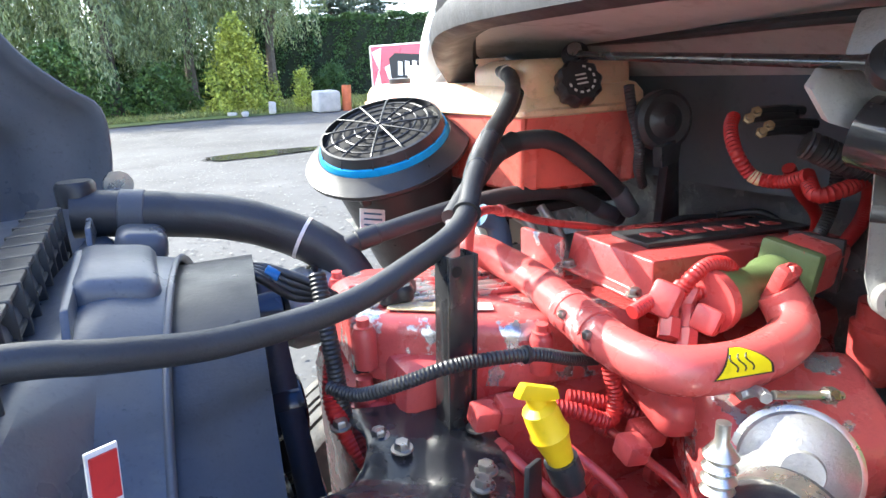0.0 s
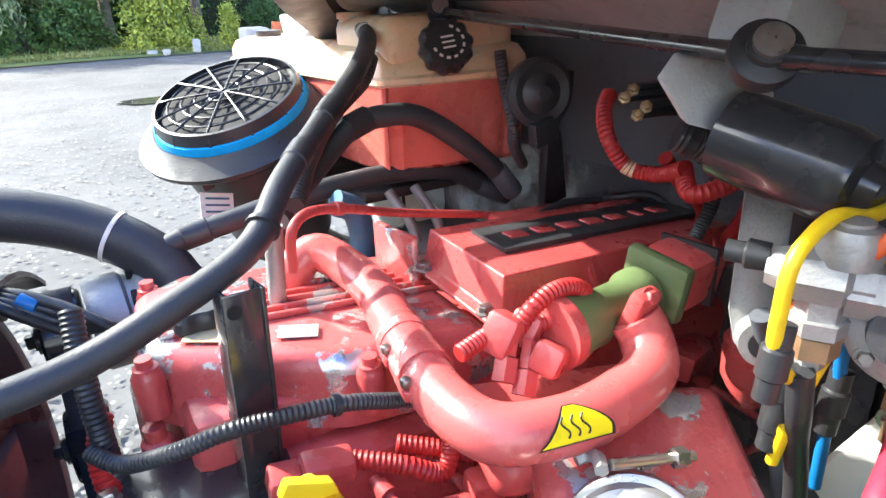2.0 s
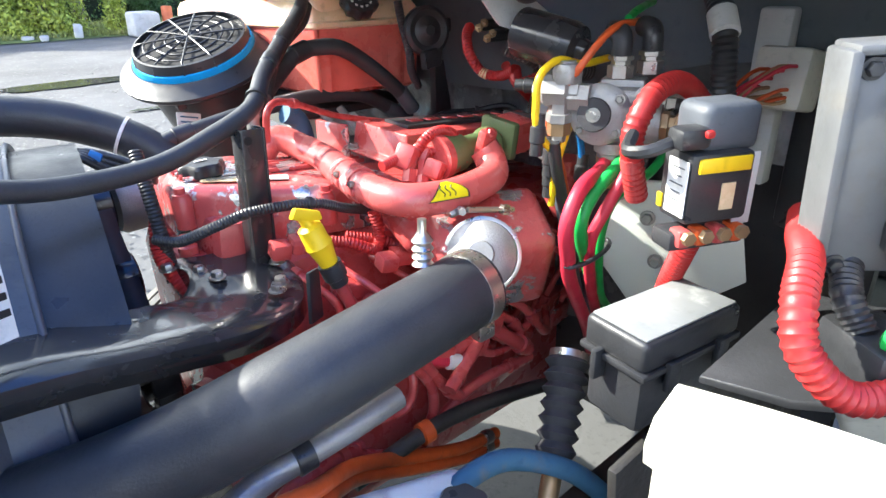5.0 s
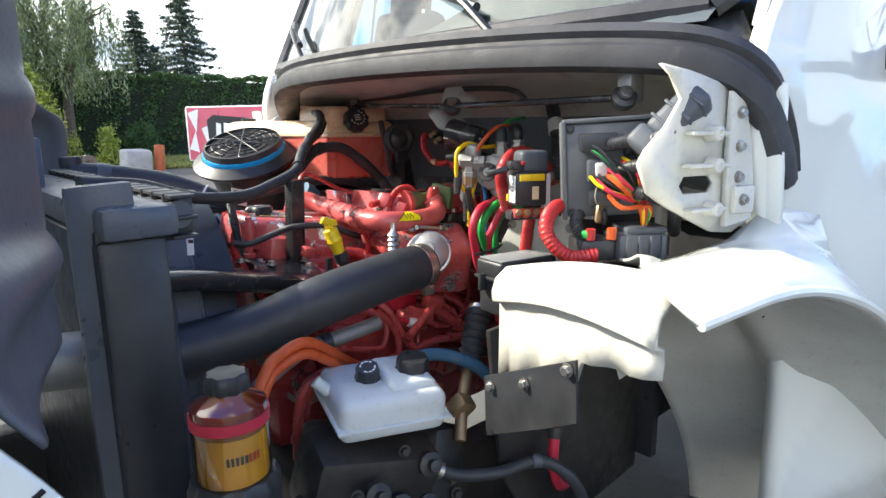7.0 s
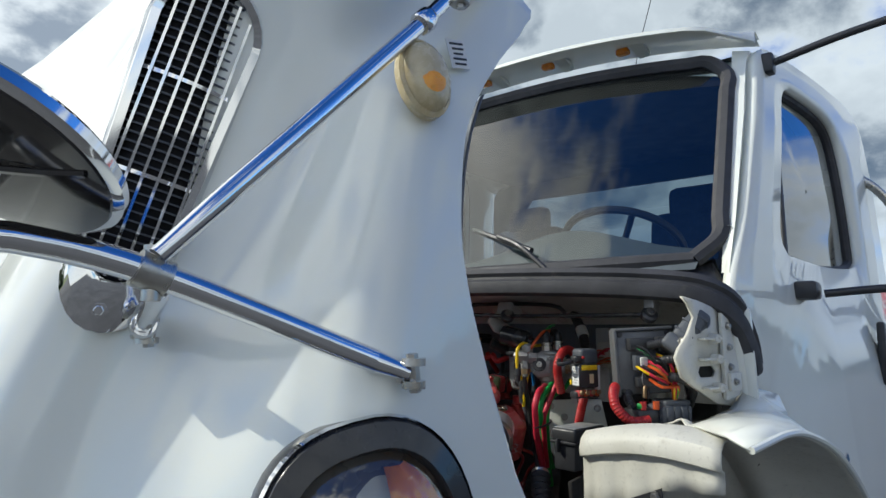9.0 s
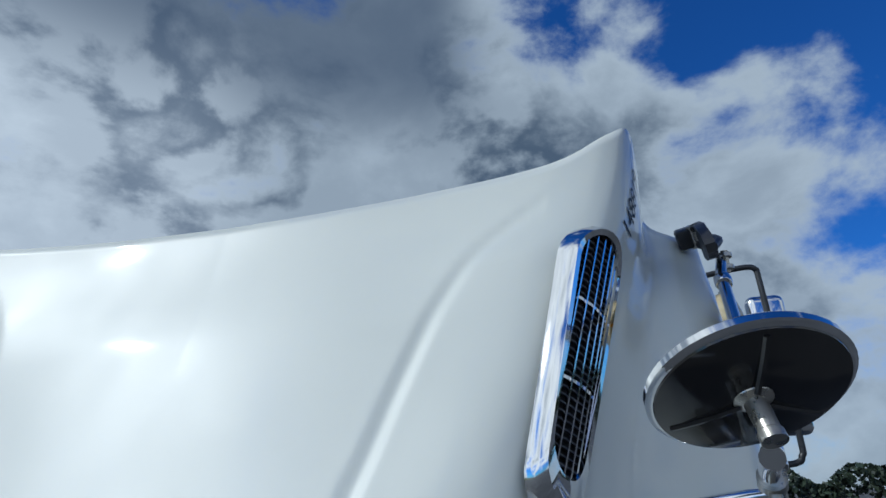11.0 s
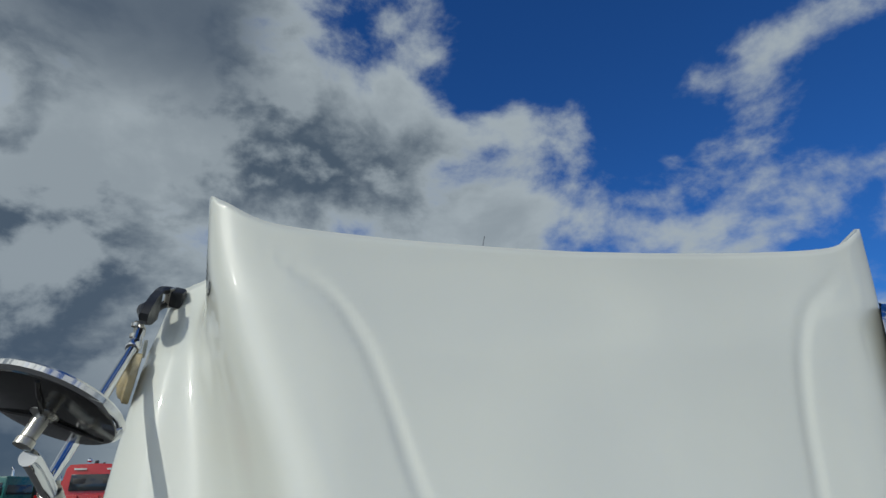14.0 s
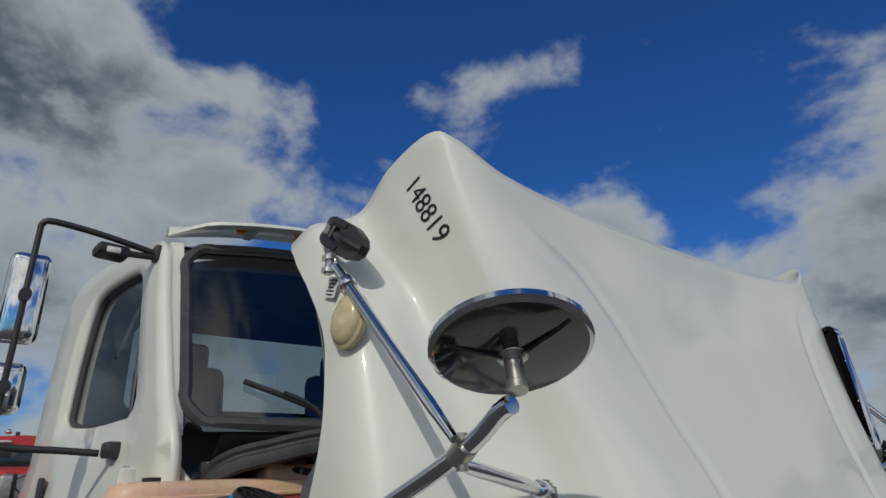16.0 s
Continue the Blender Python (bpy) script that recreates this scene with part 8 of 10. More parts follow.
for k in range(18):
    y, z = -0.452 - 0.045 * rnd.random(), 1.57 + 0.055 * rnd.random()
    bm = bmesh.new()
    sweep(bm, [(0.912, y, z), (0.885, y + 0.01, z - 0.002), (0.86, -0.445 + 0.02 * rnd.random(), 1.545 + 0.03 * rnd.random()), (0.84, -0.42 + 0.01 * rnd.random(), 1.53)], 0.0028, 5, 0.012)
    part("wire", bm, (REDHOSE, BRASS, ORANGE)[k % 3], cb)
hose("cable_loom", [(0.90, -0.36, 1.74), (0.86, -0.40, 1.70), (0.83, -0.43, 1.66), (0.825, -0.44, 1.60), (0.84, -0.44, 1.55)], 0.0155, BLACK, "black corrugated loom with torn tape", "cable loom", rib=0.002, pitch=0.008, group="cable looms", ends=((0.45, 1.25, 0.02, LABEL, "torn_tape"),))
# red cable arch to the battery cut-off
hose("battery_cable", [(0.625, -0.45, 1.49), (0.609, -0.45, 1.532), (0.600, -0.452, 1.575), (0.625, -0.455, 1.612), (0.68, -0.448, 1.620), (0.74, -0.438, 1.606), (0.80, -0.43, 1.575)], 0.0125, REDLOOM, "thick red corrugated cable arching over the cut-off box", "cable", rib=0.0015, pitch=0.008, group="red cables", ends=((0.1, 1.06, 0.03, RED, "tape"),))
# cut-off box
cbx = thing("battery_cutoff", (0.55, -0.55, 1.45), "black battery cut-off box with white and yellow labels", "electrical box")
Mb = Matrix.Translation((0.553, -0.565, 1.553)) @ pose(0, 0, 0, 0, 0, -26) @ Matrix.Scale(0.66, 4)
rb = Mb.to_3x3().to_4x4()
part("body", boxb(Mb.translation, (0.105, 0.07, 0.105), rb, 0.006), BLACK, cbx)
bm = bmesh.new()
box(bm, Mb @ V(0.018, 0.015, 0.082), (0.095, 0.075, 0.070), rb, 0.010, 3)
part("hood", bm, GREYPL, cbx)
part("label", boxb(Mb @ V(-0.0535, -0.008, 0.0), (0.002, 0.045, 0.082), rb), LABEL, cbx)
for k in range(6):
    part("print_bar", boxb(Mb @ V(-0.055, -0.008, 0.03 - 0.012 * k), (0.0012, 0.030 - 0.008 * (k % 2), 0.0016), rb), GREYPL, cbx)
part("yellow_label", boxb(Mb @ V(0.0, -0.0375, 0.036), (0.085, 0.006, 0.022), rb, 0.002), YELLOW, cbx)
part("yellow_label", boxb(Mb @ V(-0.0535, 0.028, -0.03), (0.004, 0.012, 0.022), rb, 0.001), YELLOW, cbx)
part("data_plate", boxb(Mb @ V(0.012, -0.0358, -0.012), (0.022, 0.002, 0.04), rb), AGED, cbx)
bm = bmesh.new()
box(bm, Mb @ V(-0.045, -0.01, 0.072), (0.05, 0.04, 0.032), rb, 0.006)
plug = part("plug", bm, BLACK, cbx)
part("plug_latch", boxb(Mb @ V(-0.03, -0.033, 0.08), (0.014, 0.01, 0.012), rb, 0.003), REDLOOM, plug)
for k in range(2):
    bm = bmesh.new()
    sweep(bm, [Mb @ V(-0.065, -0.002 + 0.008 * k, 0.065), Mb @ V(-0.10, 0.0, 0.055), Mb @ V(-0.115, 0.03, 0.05), Mb @ V(-0.09, 0.06, 0.065)], 0.0065 if k == 0 else 0.003, 8, 0.01)
    part("lead", bm, BLACK if k == 0 else REDHOSE, cbx)
part("metal_wing", boxb(Mb @ V(0.055, -0.02, -0.01), (0.03, 0.004, 0.11), rb, 0.001), LABEL, cbx)
for k in range(4):
    bm = bmesh.new()
    box(bm, Mb @ V(-0.045 + 0.03 * k, -0.02, -0.075), (0.022, 0.03, 0.028), rb, 0.004)
    fu = part("fuse_link", bm, (RED, ORANGE)[k % 2], cbx)
    bm = bmesh.new()
    lathe(bm, [(0, 0), (0.007, 0), (0.007, 0.006), (0, 0.007)], Mb @ V(-0.045 + 0.03 * k, -0.036, -0.07), rb @ V(0, -1, 0), 6)
    part("nut", bm, BRASS, fu)
bm = bmesh.new()
box(bm, Mb @ V(0.0, 0.0, -0.082), (0.13, 0.05, 0.03), rb, 0.005)
part("fuse_base", bm, BLACK, cbx)
hose("battery_cable", [(0.585, -0.55, 1.495), (0.60, -0.53, 1.45), (0.63, -0.50, 1.38), (0.67, -0.47, 1.28)], 0.0115, REDLOOM, "red corrugated cable below the cut-off box", "cable", rib=0.0018, pitch=0.007, group="red cables")
# fuse box with weathered lid
fb = thing("fuse_box", (0.58, -0.50, 1.25), "black relay box with a weathered grey lid", "fuse box")
Mf = Matrix.Translation((0.545, -0.547, 1.369)) @ pose(0, 0, 0, 0, 1, -8) @ Matrix.Scale(0.73, 4)
rf = Mf.to_3x3().to_4x4()
part("lid", boxb(Mf @ V(0, 0, 0.028), (0.215, 0.115, 0.05), rf, 0.008, 3), BLACK, fb)
part("lid_top", boxb(Mf @ V(0, 0, 0.054), (0.20, 0.10, 0.004), rf, 0.0015), FOGGED, fb, "sun-bleached lid top")
part("base", boxb(Mf @ V(0, 0, -0.05), (0.20, 0.10, 0.11), rf, 0.008), BLACK, fb)
part("rim", boxb(Mf @ V(0, 0, 0.0), (0.222, 0.122, 0.012), rf, 0.003), BLACK, fb)
for x, y in ((-0.05, -0.062), (0.06, -0.062), (-0.112, 0.02)):
    part("latch", boxb(Mf @ V(x, y, -0.012), (0.025, 0.012, 0.05), rf, 0.003), BLACK, fb)
# steering shaft boot
sbt = thing("shaft_boot", (0.52, -0.42, 1.15), "black ribbed rubber boot on the steering shaft", "boot")
b0, b1 = V(0.600, -0.385, 1.245), V(0.500, -0.445, 1.135)
bm = bmesh.new()
lathe(bm, [(0.024, 0)] + [((0.033 if k % 2 else 0.024) * (1 - 0.15 * k / 14), 0.010 * k + 0.006) for k in range(14)] + [(0.02, 0.15), (0.02, 0.165)], b0, b1 - b0, 26)
part("bellows", bm, SEAL, sbt)
bm = bmesh.new()
lathe(bm, [(0.0255, 0), (0.0275, 0), (0.0275, 0.012), (0.0255, 0.012)], b0, b1 - b0, 26)
part("clamp", bm, STEEL, sbt)
bm = bmesh.new()
sweep(bm, [b1, b1.lerp(b0, -0.4), b1.lerp(b0, -0.9) + V(0, -0.01, -0.02)], 0.014, 10, 0.02)
box(bm, b1.lerp(b0, -0.55), (0.05, 0.04, 0.05), pose(0, 0, 0, 30, 30, 0), 0.01)
part("yoke", bm, BRASS, sbt, "rusty steering shaft joint")
# control unit with sockets and loom
CASEGREY = surface("grey_cast_case", (0.15, 0.155, 0.16), (0.11, 0.115, 0.12), 9, 0.5, metal=0.2, bump=0.1, dirt=(0.13, 0.12, 0.10), dirt_at=0.56)
cu = thing("control_unit", (0.66, -0.70, 1.45), "ribbed silver vehicle control unit with multi-plugs", "control unit")
Mu = Matrix.Translation((0.583, -0.732, 1.598)) @ pose(0, 0, 0, 0, -3, -50) @ Matrix.Scale(0.94, 4)
ru = Mu.to_3x3().to_4x4()
part("case", boxb(Mu.translation, (0.165, 0.035, 0.185), ru, 0.006), CASEGREY, cu)
part("edge_frame", boxb(Mu @ V(-0.086, 0.0, 0.0), (0.010, 0.05, 0.195), ru, 0.003), CASEGREY, cu)
part("edge_frame", boxb(Mu @ V(0.0, 0.0, 0.0975), (0.172, 0.05, 0.009), ru, 0.003), CASEGREY, cu)
for x, z in ((-0.072, 0.083), (0.072, 0.083), (-0.072, -0.083), (0.072, -0.083)):
    hexbolt(Mu @ V(x, -0.018, z), ru @ V(0, -1, 0), cu, 0.006, BLACK)
for k, (x, z, w, h) in enumerate(((-0.02, 0.055, 0.07, 0.035), (0.045, 0.05, 0.035, 0.045), (-0.015, 0.0, 0.055, 0.045), (0.04, -0.01, 0.04, 0.05), (-0.01, -0.055, 0.06, 0.03))):
    part("socket", boxb(Mu @ V(x, -0.034, z), (w, 0.04, h), ru, 0.005), (BLACK, BLACK, GREYPL, BLACK, BLACK)[k], cu)
part("white_socket", boxb(Mu @ V(-0.018, -0.056, 0.004), (0.022, 0.01, 0.026), ru, 0.003), LABEL, cu)
rnd = random.Random(12)
for k in range(16):
    x0, z0 = -0.04 + 0.09 * rnd.random(), -0.05 + 0.11 * rnd.random()
    bm = bmesh.new()
    sweep(bm, [Mu @ V(x0, -0.05, z0), Mu @ V(x0 + 0.02, -0.085 - 0.02 * rnd.random(), z0 - 0.02), Mu @ V(0.05 + 0.02 * rnd.random(), -0.07, -0.07), Mu @ V(0.06, -0.05, -0.12)], 0.0022 + 0.001 * (k % 3), 5, 0.015)
    part("wire", bm, (BLACK, YELLOW, REDHOSE, BLACK, GREENHOSE, ORANGE)[k % 6], cu)
for k in range(3):
    hose("cable_loom", [Mu @ V(0.02 * k, -0.055, 0.05 - 0.05 * k), Mu @ V(0.05, -0.10, 0.06 - 0.05 * k), Mu @ V(0.11, -0.07, 0.05 - 0.06 * k), Mu @ V(0.13, 0.0, -0.02 - 0.05 * k), Mu @ V(0.14, 0.04, -0.14)], 0.011, BLACK, "black corrugated loom at the control unit", "cable loom", rib=0.0015, pitch=0.006, group="cable looms")
big = thing("diagnostic_plug", (0.60, -0.83, 1.69), "large dusty grey multi-pin plug on the bracket", "connector")
part("shell", boxb((0.588, -0.865, 1.692), (0.062, 0.052, 0.105), basis((0.46, -0.53, 0.71)), 0.014, 3), GREYPL, big)
part("collar", boxb((0.556, -0.828, 1.643), (0.072, 0.060, 0.045), basis((0.46, -0.53, 0.71)), 0.012, 3), GREYPL, big)
for k in range(3):
    part("rib", boxb(V(0.588, -0.865, 1.692) + V(0.46, -0.53, 0.71) * (-0.03 + 0.03 * k), (0.066, 0.056, 0.006), basis((0.46, -0.53, 0.71)), 0.002), GREYPL, big)
hexbolt(V(0.535, -0.855, 1.655), (-0.5, -0.8, 0.3), big, 0.009)
keys = thing("key_ring", (0.56, -0.73, 1.53), "key ring with worn tags hanging at the control unit", "keys")
bm = bmesh.new()
sweep(bm, [V(0.528 + 0.012 * math.sin(a), -0.752, 1.555 + 0.018 * math.cos(a)) for a in np.linspace(0, 2 * math.pi, 21)], 0.0014, 6, 0.005)
part("ring", bm, STEEL, keys)
part("tag", boxb((0.530, -0.754, 1.52), (0.022, 0.006, 0.034), pose(0, 0, 0, 0, 12, 0), 0.005), BRASS, keys)
part("tag", boxb((0.540, -0.758, 1.515), (0.02, 0.008, 0.03), pose(0, 0, 0, 0, -14, 20), 0.005), BLACK, keys)
# power module on the wheel house
pm = thing("power_module", (0.58, -0.78, 1.44), "dark grey power module with clipped lid", "electrical box")
Mp = Matrix.Translation((0.585, -0.795, 1.462)) @ pose(0, 0, 0, 0, 0, -34) @ Matrix.Scale(0.8, 4)
rp = Mp.to_3x3().to_4x4()
part("case", boxb(Mp.translation, (0.12, 0.10, 0.065), rp, 0.01), GREYPL, pm)
part("lid", boxb(Mp @ V(0.01, 0, 0.038), (0.10, 0.085, 0.018), rp, 0.006), GREYPL, pm)
part("side_box", boxb(Mp @ V(-0.10, 0.01, -0.005), (0.085, 0.09, 0.05), rp, 0.008), BLACK, pm)
for k in range(4):
    part("rib", boxb(Mp @ V(-0.04 + 0.028 * k, -0.052, 0.0), (0.01, 0.01, 0.055), rp, 0.002), GREYPL, pm)
for k in range(2):
    bm = bmesh.new()
    rod(bm, Mp @ V(-0.12 + 0.05 * k, -0.03, 0.02), Mp @ V(-0.12 + 0.05 * k, -0.03, 0.045), 0.009, seg=8)
    part("terminal", bm, (REDLOOM, ORANGE)[k], pm)
hose("battery_cable", [(0.62, -0.635, 1.52), (0.55, -0.66, 1.525), (0.490, -0.685, 1.530), (0.445, -0.70, 1.515), (0.430, -0.715, 1.485), (0.450, -0.745, 1.452), (0.49, -0.775, 1.452)], 0.0118, REDLOOM, "thick red corrugated cable curling to the power module", "cable", rib=0.0018, pitch=0.008, group="red cables")
hose("cable_loom", [(0.63, -0.66, 1.52), (0.57, -0.69, 1.522), (0.52, -0.71, 1.50), (0.51, -0.73, 1.475)], 0.011, BLACK, "black corrugated loom beside the red cable", "cable loom", rib=0.0015, pitch=0.006, group="cable looms")
clip = thing("green_clip", (0.50, -0.74, 1.48), "small green plastic wire clip", "clip")
part("clip_body", boxb((0.495, -0.755, 1.487), (0.025, 0.018, 0.016), None, 0.005), GREENHOSE, clip)
bm = bmesh.new()
slab(bm, [(0.475, -0.625, 1.395), (0.49, -0.70, 1.40), (0.52, -0.79, 1.425), (0.54, -0.88, 1.432), (0.72, -0.88, 1.432), (0.70, -0.62, 1.40)], (0, 0, -0.008))
part("shelf", soften(bm, 0.002), BLACK, wall_e)

# ---- low left side: reservoirs, steering box, filter ----
ps = thing("power_steering_reservoir", (0.2, -0.5, 1.1), "white power steering reservoir with two black caps", "reservoir")
bm = bmesh.new()
Mr = Matrix.Translation((0.243, -0.472, 1.146)) @ pose(0, 0, 0, 4, 3, -18)
box(bm, Mr @ V(0, 0.03, 0.0), (0.215, 0.185, 0.085), Mr.to_3x3().to_4x4(), 0.022, 4)
part("tank", bm, WHITETANK, ps)
bm = bmesh.new()
box(bm, Mr @ V(0, 0.03, -0.012), (0.228, 0.198, 0.008), Mr.to_3x3().to_4x4(), 0.003)
part("seam", bm, WHITETANK, ps)
bm = bmesh.new()
box(bm, Mr @ V(0.045, 0.035, 0.04), (0.10, 0.14, 0.03), Mr.to_3x3().to_4x4(), 0.014, 3)
part("hump", bm, WHITETANK, ps)
for p, r, sg, nm in ((V(0.224, -0.440, 1.204), 0.024, 8, "octagonal"), (V(0.313, -0.472, 1.206), 0.032, 40, "lobed")):
    bm = bmesh.new()
    ax = V(-0.2, -0.35, 0.92) if sg == 8 else V(0, -0.15, 1)
    lathe(bm, [(0, -0.02), (r * 1.08, -0.02), (r * 1.08, -0.008), (r, -0.006), (r, 0.014), (r * 0.9, 0.02), (0, 0.02)], p, ax, sg, wob=(lambda i, s: 1 + 0.05 * math.cos(8 * 2 * math.pi * i / s)) if sg > 8 else None)
    cp2 = part("cap", bm, BLACK, ps, "black %s cap" % nm)
    if sg == 8:
        Mc = Matrix.Translation(p + ax.normalized() * 0.0205) @ basis(ax)
        for a in (0.6, 1.2, 1.8, 2.4, -0.6, -1.2, -1.8, -2.4):
            part("print_bar", boxb(Mc @ V(0.014 * math.cos(a), 0.014 * math.sin(a), 0), (0.003, 0.006, 0.0008), basis(ax) @ Matrix.Rotation(a, 4, "Z")), LABEL, cp2)
bm = bmesh.new()
rod(bm, (0.158, -0.402, 1.175), (0.138, -0.387, 1.20), 0.012)
part("spout", bm, WHITETANK, ps)
hose("blue_return_hose", [(0.33, -0.43, 1.18), (0.36, -0.425, 1.195), (0.43, -0.43, 1.185), (0.50, -0.47, 1.15), (0.56, -0.5, 1.08)], 0.014, BLUEHOSE, "dusty blue power steering hose", ends=((0.06, 1.2, 0.006, LABEL, "clamp"),))
gb = thing("steering_gear", (0.25, -0.45, 0.7), "greasy black cast steering gear box", "steering gear")
for c, s, m in (((0.22, -0.42, 0.98), (0.26, 0.16, 0.18), (10, 12, -15)), ((0.36, -0.44, 0.92), (0.12, 0.15, 0.24), (-8, 20, 8)), ((0.12, -0.44, 0.88), (0.14, 0.14, 0.2), (0, -12, 10)), ((0.28, -0.46, 0.78), (0.30, 0.12, 0.14), (0, 0, 0))):
    part("housing", boxb(c, s, pose(0, 0, 0, *m), 0.02), IRON, gb)
rnd = random.Random(4)
for k in range(18):
    p = V(0.10 + 0.32 * rnd.random(), -0.51 - 0.02 * rnd.random(), 0.76 + 0.30 * rnd.random())
    if k % 2:
        hexbolt(p, (-0.3, -1, 0.2), gb, 0.008 + 0.004 * rnd.random(), IRON)
    else:
        bm = bmesh.new()
        lathe(bm, [(0, 0), (0.025, 0), (0.025, 0.02), (0.012, 0.024), (0.012, 0.04), (0, 0.042)], p, (-0.2, -1, 0.3), 14)
        part("boss", bm, IRON, gb)
hose("steering_hose", [(0.30, -0.52, 1.01), (0.36, -0.56, 0.98), (0.44, -0.60, 0.97), (0.52, -0.64, 0.98), (0.58, -0.68, 0.93), (0.62, -0.70, 0.84)], 0.013, RUBBER, "greasy black steering hose", ends=((0.08, 1.25, 0.006, STEEL, "clamp"), (0.55, 1.15, 0.01, GREYPL, "cuff")))
hose("red_air_hose", [(0.62, -0.60, 1.14), (0.60, -0.62, 1.08), (0.585, -0.63, 1.02), (0.58, -0.63, 0.95), (0.62, -0.62, 0.87), (0.70, -0.60, 0.84)], 0.0125, REDHOSE, "red hose with white collar hanging in the wheel arch", ends=((0.03, 1.2, 0.012, LABEL, "collar"), (0.35, 1.3, 0.014, IRON, "clip")))
ff = thing("fuel_filter", (-0.1, -0.56, 0.9), "clear-bowl fuel filter with yellow element and black ring", "fuel filter")
fx, fy = -0.105, -0.565
bm = bmesh.new()
lathe(bm, [(0.054, 1.185), (0.054, 1.285), (0.052, 1.300), (0.030, 1.312), (0.026, 1.318), (0, 1.319)], (fx, fy, 0), (0, 0, 1), 36)
part("bowl", bm, BOWL, ff, "clear plastic bowl").visible_shadow = False
bm = bmesh.new()
lathe(bm, [(0, 1.185), (0.050, 1.185), (0.050, 1.262), (0, 1.264)], (fx, fy, 0), (0, 0, 1), 48, wob=lambda i, s: 1 - 0.012 * (i % 2))
part("element", bm, FUELYEL, ff, "pleated yellow element")
bm = bmesh.new()
lathe(bm, [(0.054, 1.272), (0.0555, 1.272), (0.0555, 1.288), (0.053, 1.288)], (fx, fy, 0), (0, 0, 1), 36)
part("red_band", bm, REDHOSE, ff)
bm = bmesh.new()
lathe(bm, [(0, 1.318), (0.028, 1.318), (0.031, 1.324), (0.031, 1.338), (0.026, 1.344), (0, 1.345)], (fx, fy, 0), (0, 0, 1), 40, wob=lambda i, s: 1 + 0.07 * math.cos(8 * 2 * math.pi * i / s))
part("cap", bm, BLACK, ff)
bm = bmesh.new()
lathe(bm, [(0, 1.12), (0.058, 1.12), (0.064, 1.128), (0.064, 1.178), (0.058, 1.19), (0, 1.19)], (fx, fy, 0), (0, 0, 1), 48, wob=lambda i, s: 1 + 0.03 * (1 if (i // 2) % 2 else -1))
part("lock_ring", bm, BLACK, ff, "black ribbed lock ring")
bm = bmesh.new()
lathe(bm, [(0, 1.0), (0.036, 1.0), (0.048, 1.03), (0.050, 1.12), (0, 1.12)], (fx, fy, 0), (0, 0, 1), 36)
part("base", bm, ALU, ff)
bm = bmesh.new()
lathe(bm, [(0.0505, 1.048), (0.0515, 1.048), (0.0515, 1.112), (0.0505, 1.112)], (fx, fy, 0), (0, 0, 1), 36)
part("blue_label", bm, BLUE, ff, "blue and red wrap label")
for k, (txt, dz, mt, sz) in enumerate((("243", 1.092, REDINK, 0.030),)):
    for j, chx in enumerate(txt):
        me = text_mesh(chx, sz)
        me.materials.append(mt)
        a = radians(-90 + 8 + 22 * j - 10)
        o = new("lettering", me)
        o.parent = ff
        o.matrix_parent_inverse = Matrix.Translation(-Vector(ff.location))
        o.matrix_basis = Matrix.Translation((fx + 0.0522 * math.cos(a), fy + 0.0522 * math.sin(a), dz)) @ Matrix.Rotation(a + math.pi / 2, 4, "Z") @ pose(0, 0, 0, 90, 0, 0)
for k in range(3):
    a = radians(-90 - 25 + 22 * k)
    part("print_bar", boxb((fx + 0.0522 * math.cos(a), fy + 0.0522 * math.sin(a), 1.062), (0.016, 0.001, 0.012), Matrix.Rotation(a + math.pi / 2, 4, "Z")), LABEL, ff)
for k in range(8):
    a = radians(-120 + 7 * k)
    part("print_bar", boxb((fx + 0.0512 * math.cos(a), fy + 0.0512 * math.sin(a), 1.232), (0.004, 0.001, 0.012), Matrix.Rotation(a + math.pi / 2, 4, "Z")), ORANGE if k > 4 else INK, ff)
for sx in (-1, 1):
    bm = bmesh.new()
    rod(bm, (fx + sx * 0.04, fy - 0.01, 1.02), (fx + sx * 0.085, fy - 0.02, 1.015), 0.017)
    port = part("port", bm, ALU, ff)
    bm = bmesh.new()
    rod(bm, (fx + sx * 0.075, fy - 0.02, 1.015), (fx + sx * 0.095, fy - 0.02, 1.015), 0.014, seg=6)
    part("nut", bm, BRASS, port)
part("mount", boxb((fx + 0.02, fy + 0.10, 1.02), (0.1, 0.12, 0.06), None, 0.01), IRON, ff)

# ---- front of the engine: pulleys, belt, alternator ----
fe = thing("belt_drive", (0.17, 0.25, 1.0), "dark belt drive with smooth idler pulleys", "belt drive")
for y, z, r in ((0.40, 1.375, 0.058), (0.32, 1.25, 0.05), (0.24, 1.09, 0.08)):
    bm = bmesh.new()
    lathe(bm, [(0, -0.026), (r * 0.9, -0.026), (r, -0.022), (r, 0.022), (r * 0.94, 0.026), (r * 0.8, 0.024), (r * 0.75, 0.008), (0.02, 0.008), (0.02, 0.034), (0, 0.034)], (0.185, y, z), (-1, 0, 0), 40)
    part("pulley", bm, GLOSSBLACK, fe)
    hexbolt(V(0.150, y, z), (-1, 0, 0), fe, 0.010, BLACK)
loop = curve_points([(0.185, y, z) for y, z in ((0.345, 1.385), (0.37, 1.425), (0.40, 1.4365), (0.44, 1.42), (0.4595, 1.375), (0.43, 1.31), (0.375, 1.25), (0.345, 1.17), (0.325, 1.09), (0.28, 1.02), (0.22, 1.008), (0.165, 1.06), (0.17, 1.13), (0.22, 1.2), (0.275, 1.27), (0.32, 1.33), (0.345, 1.385))], 0.015)
bm = bmesh.new()
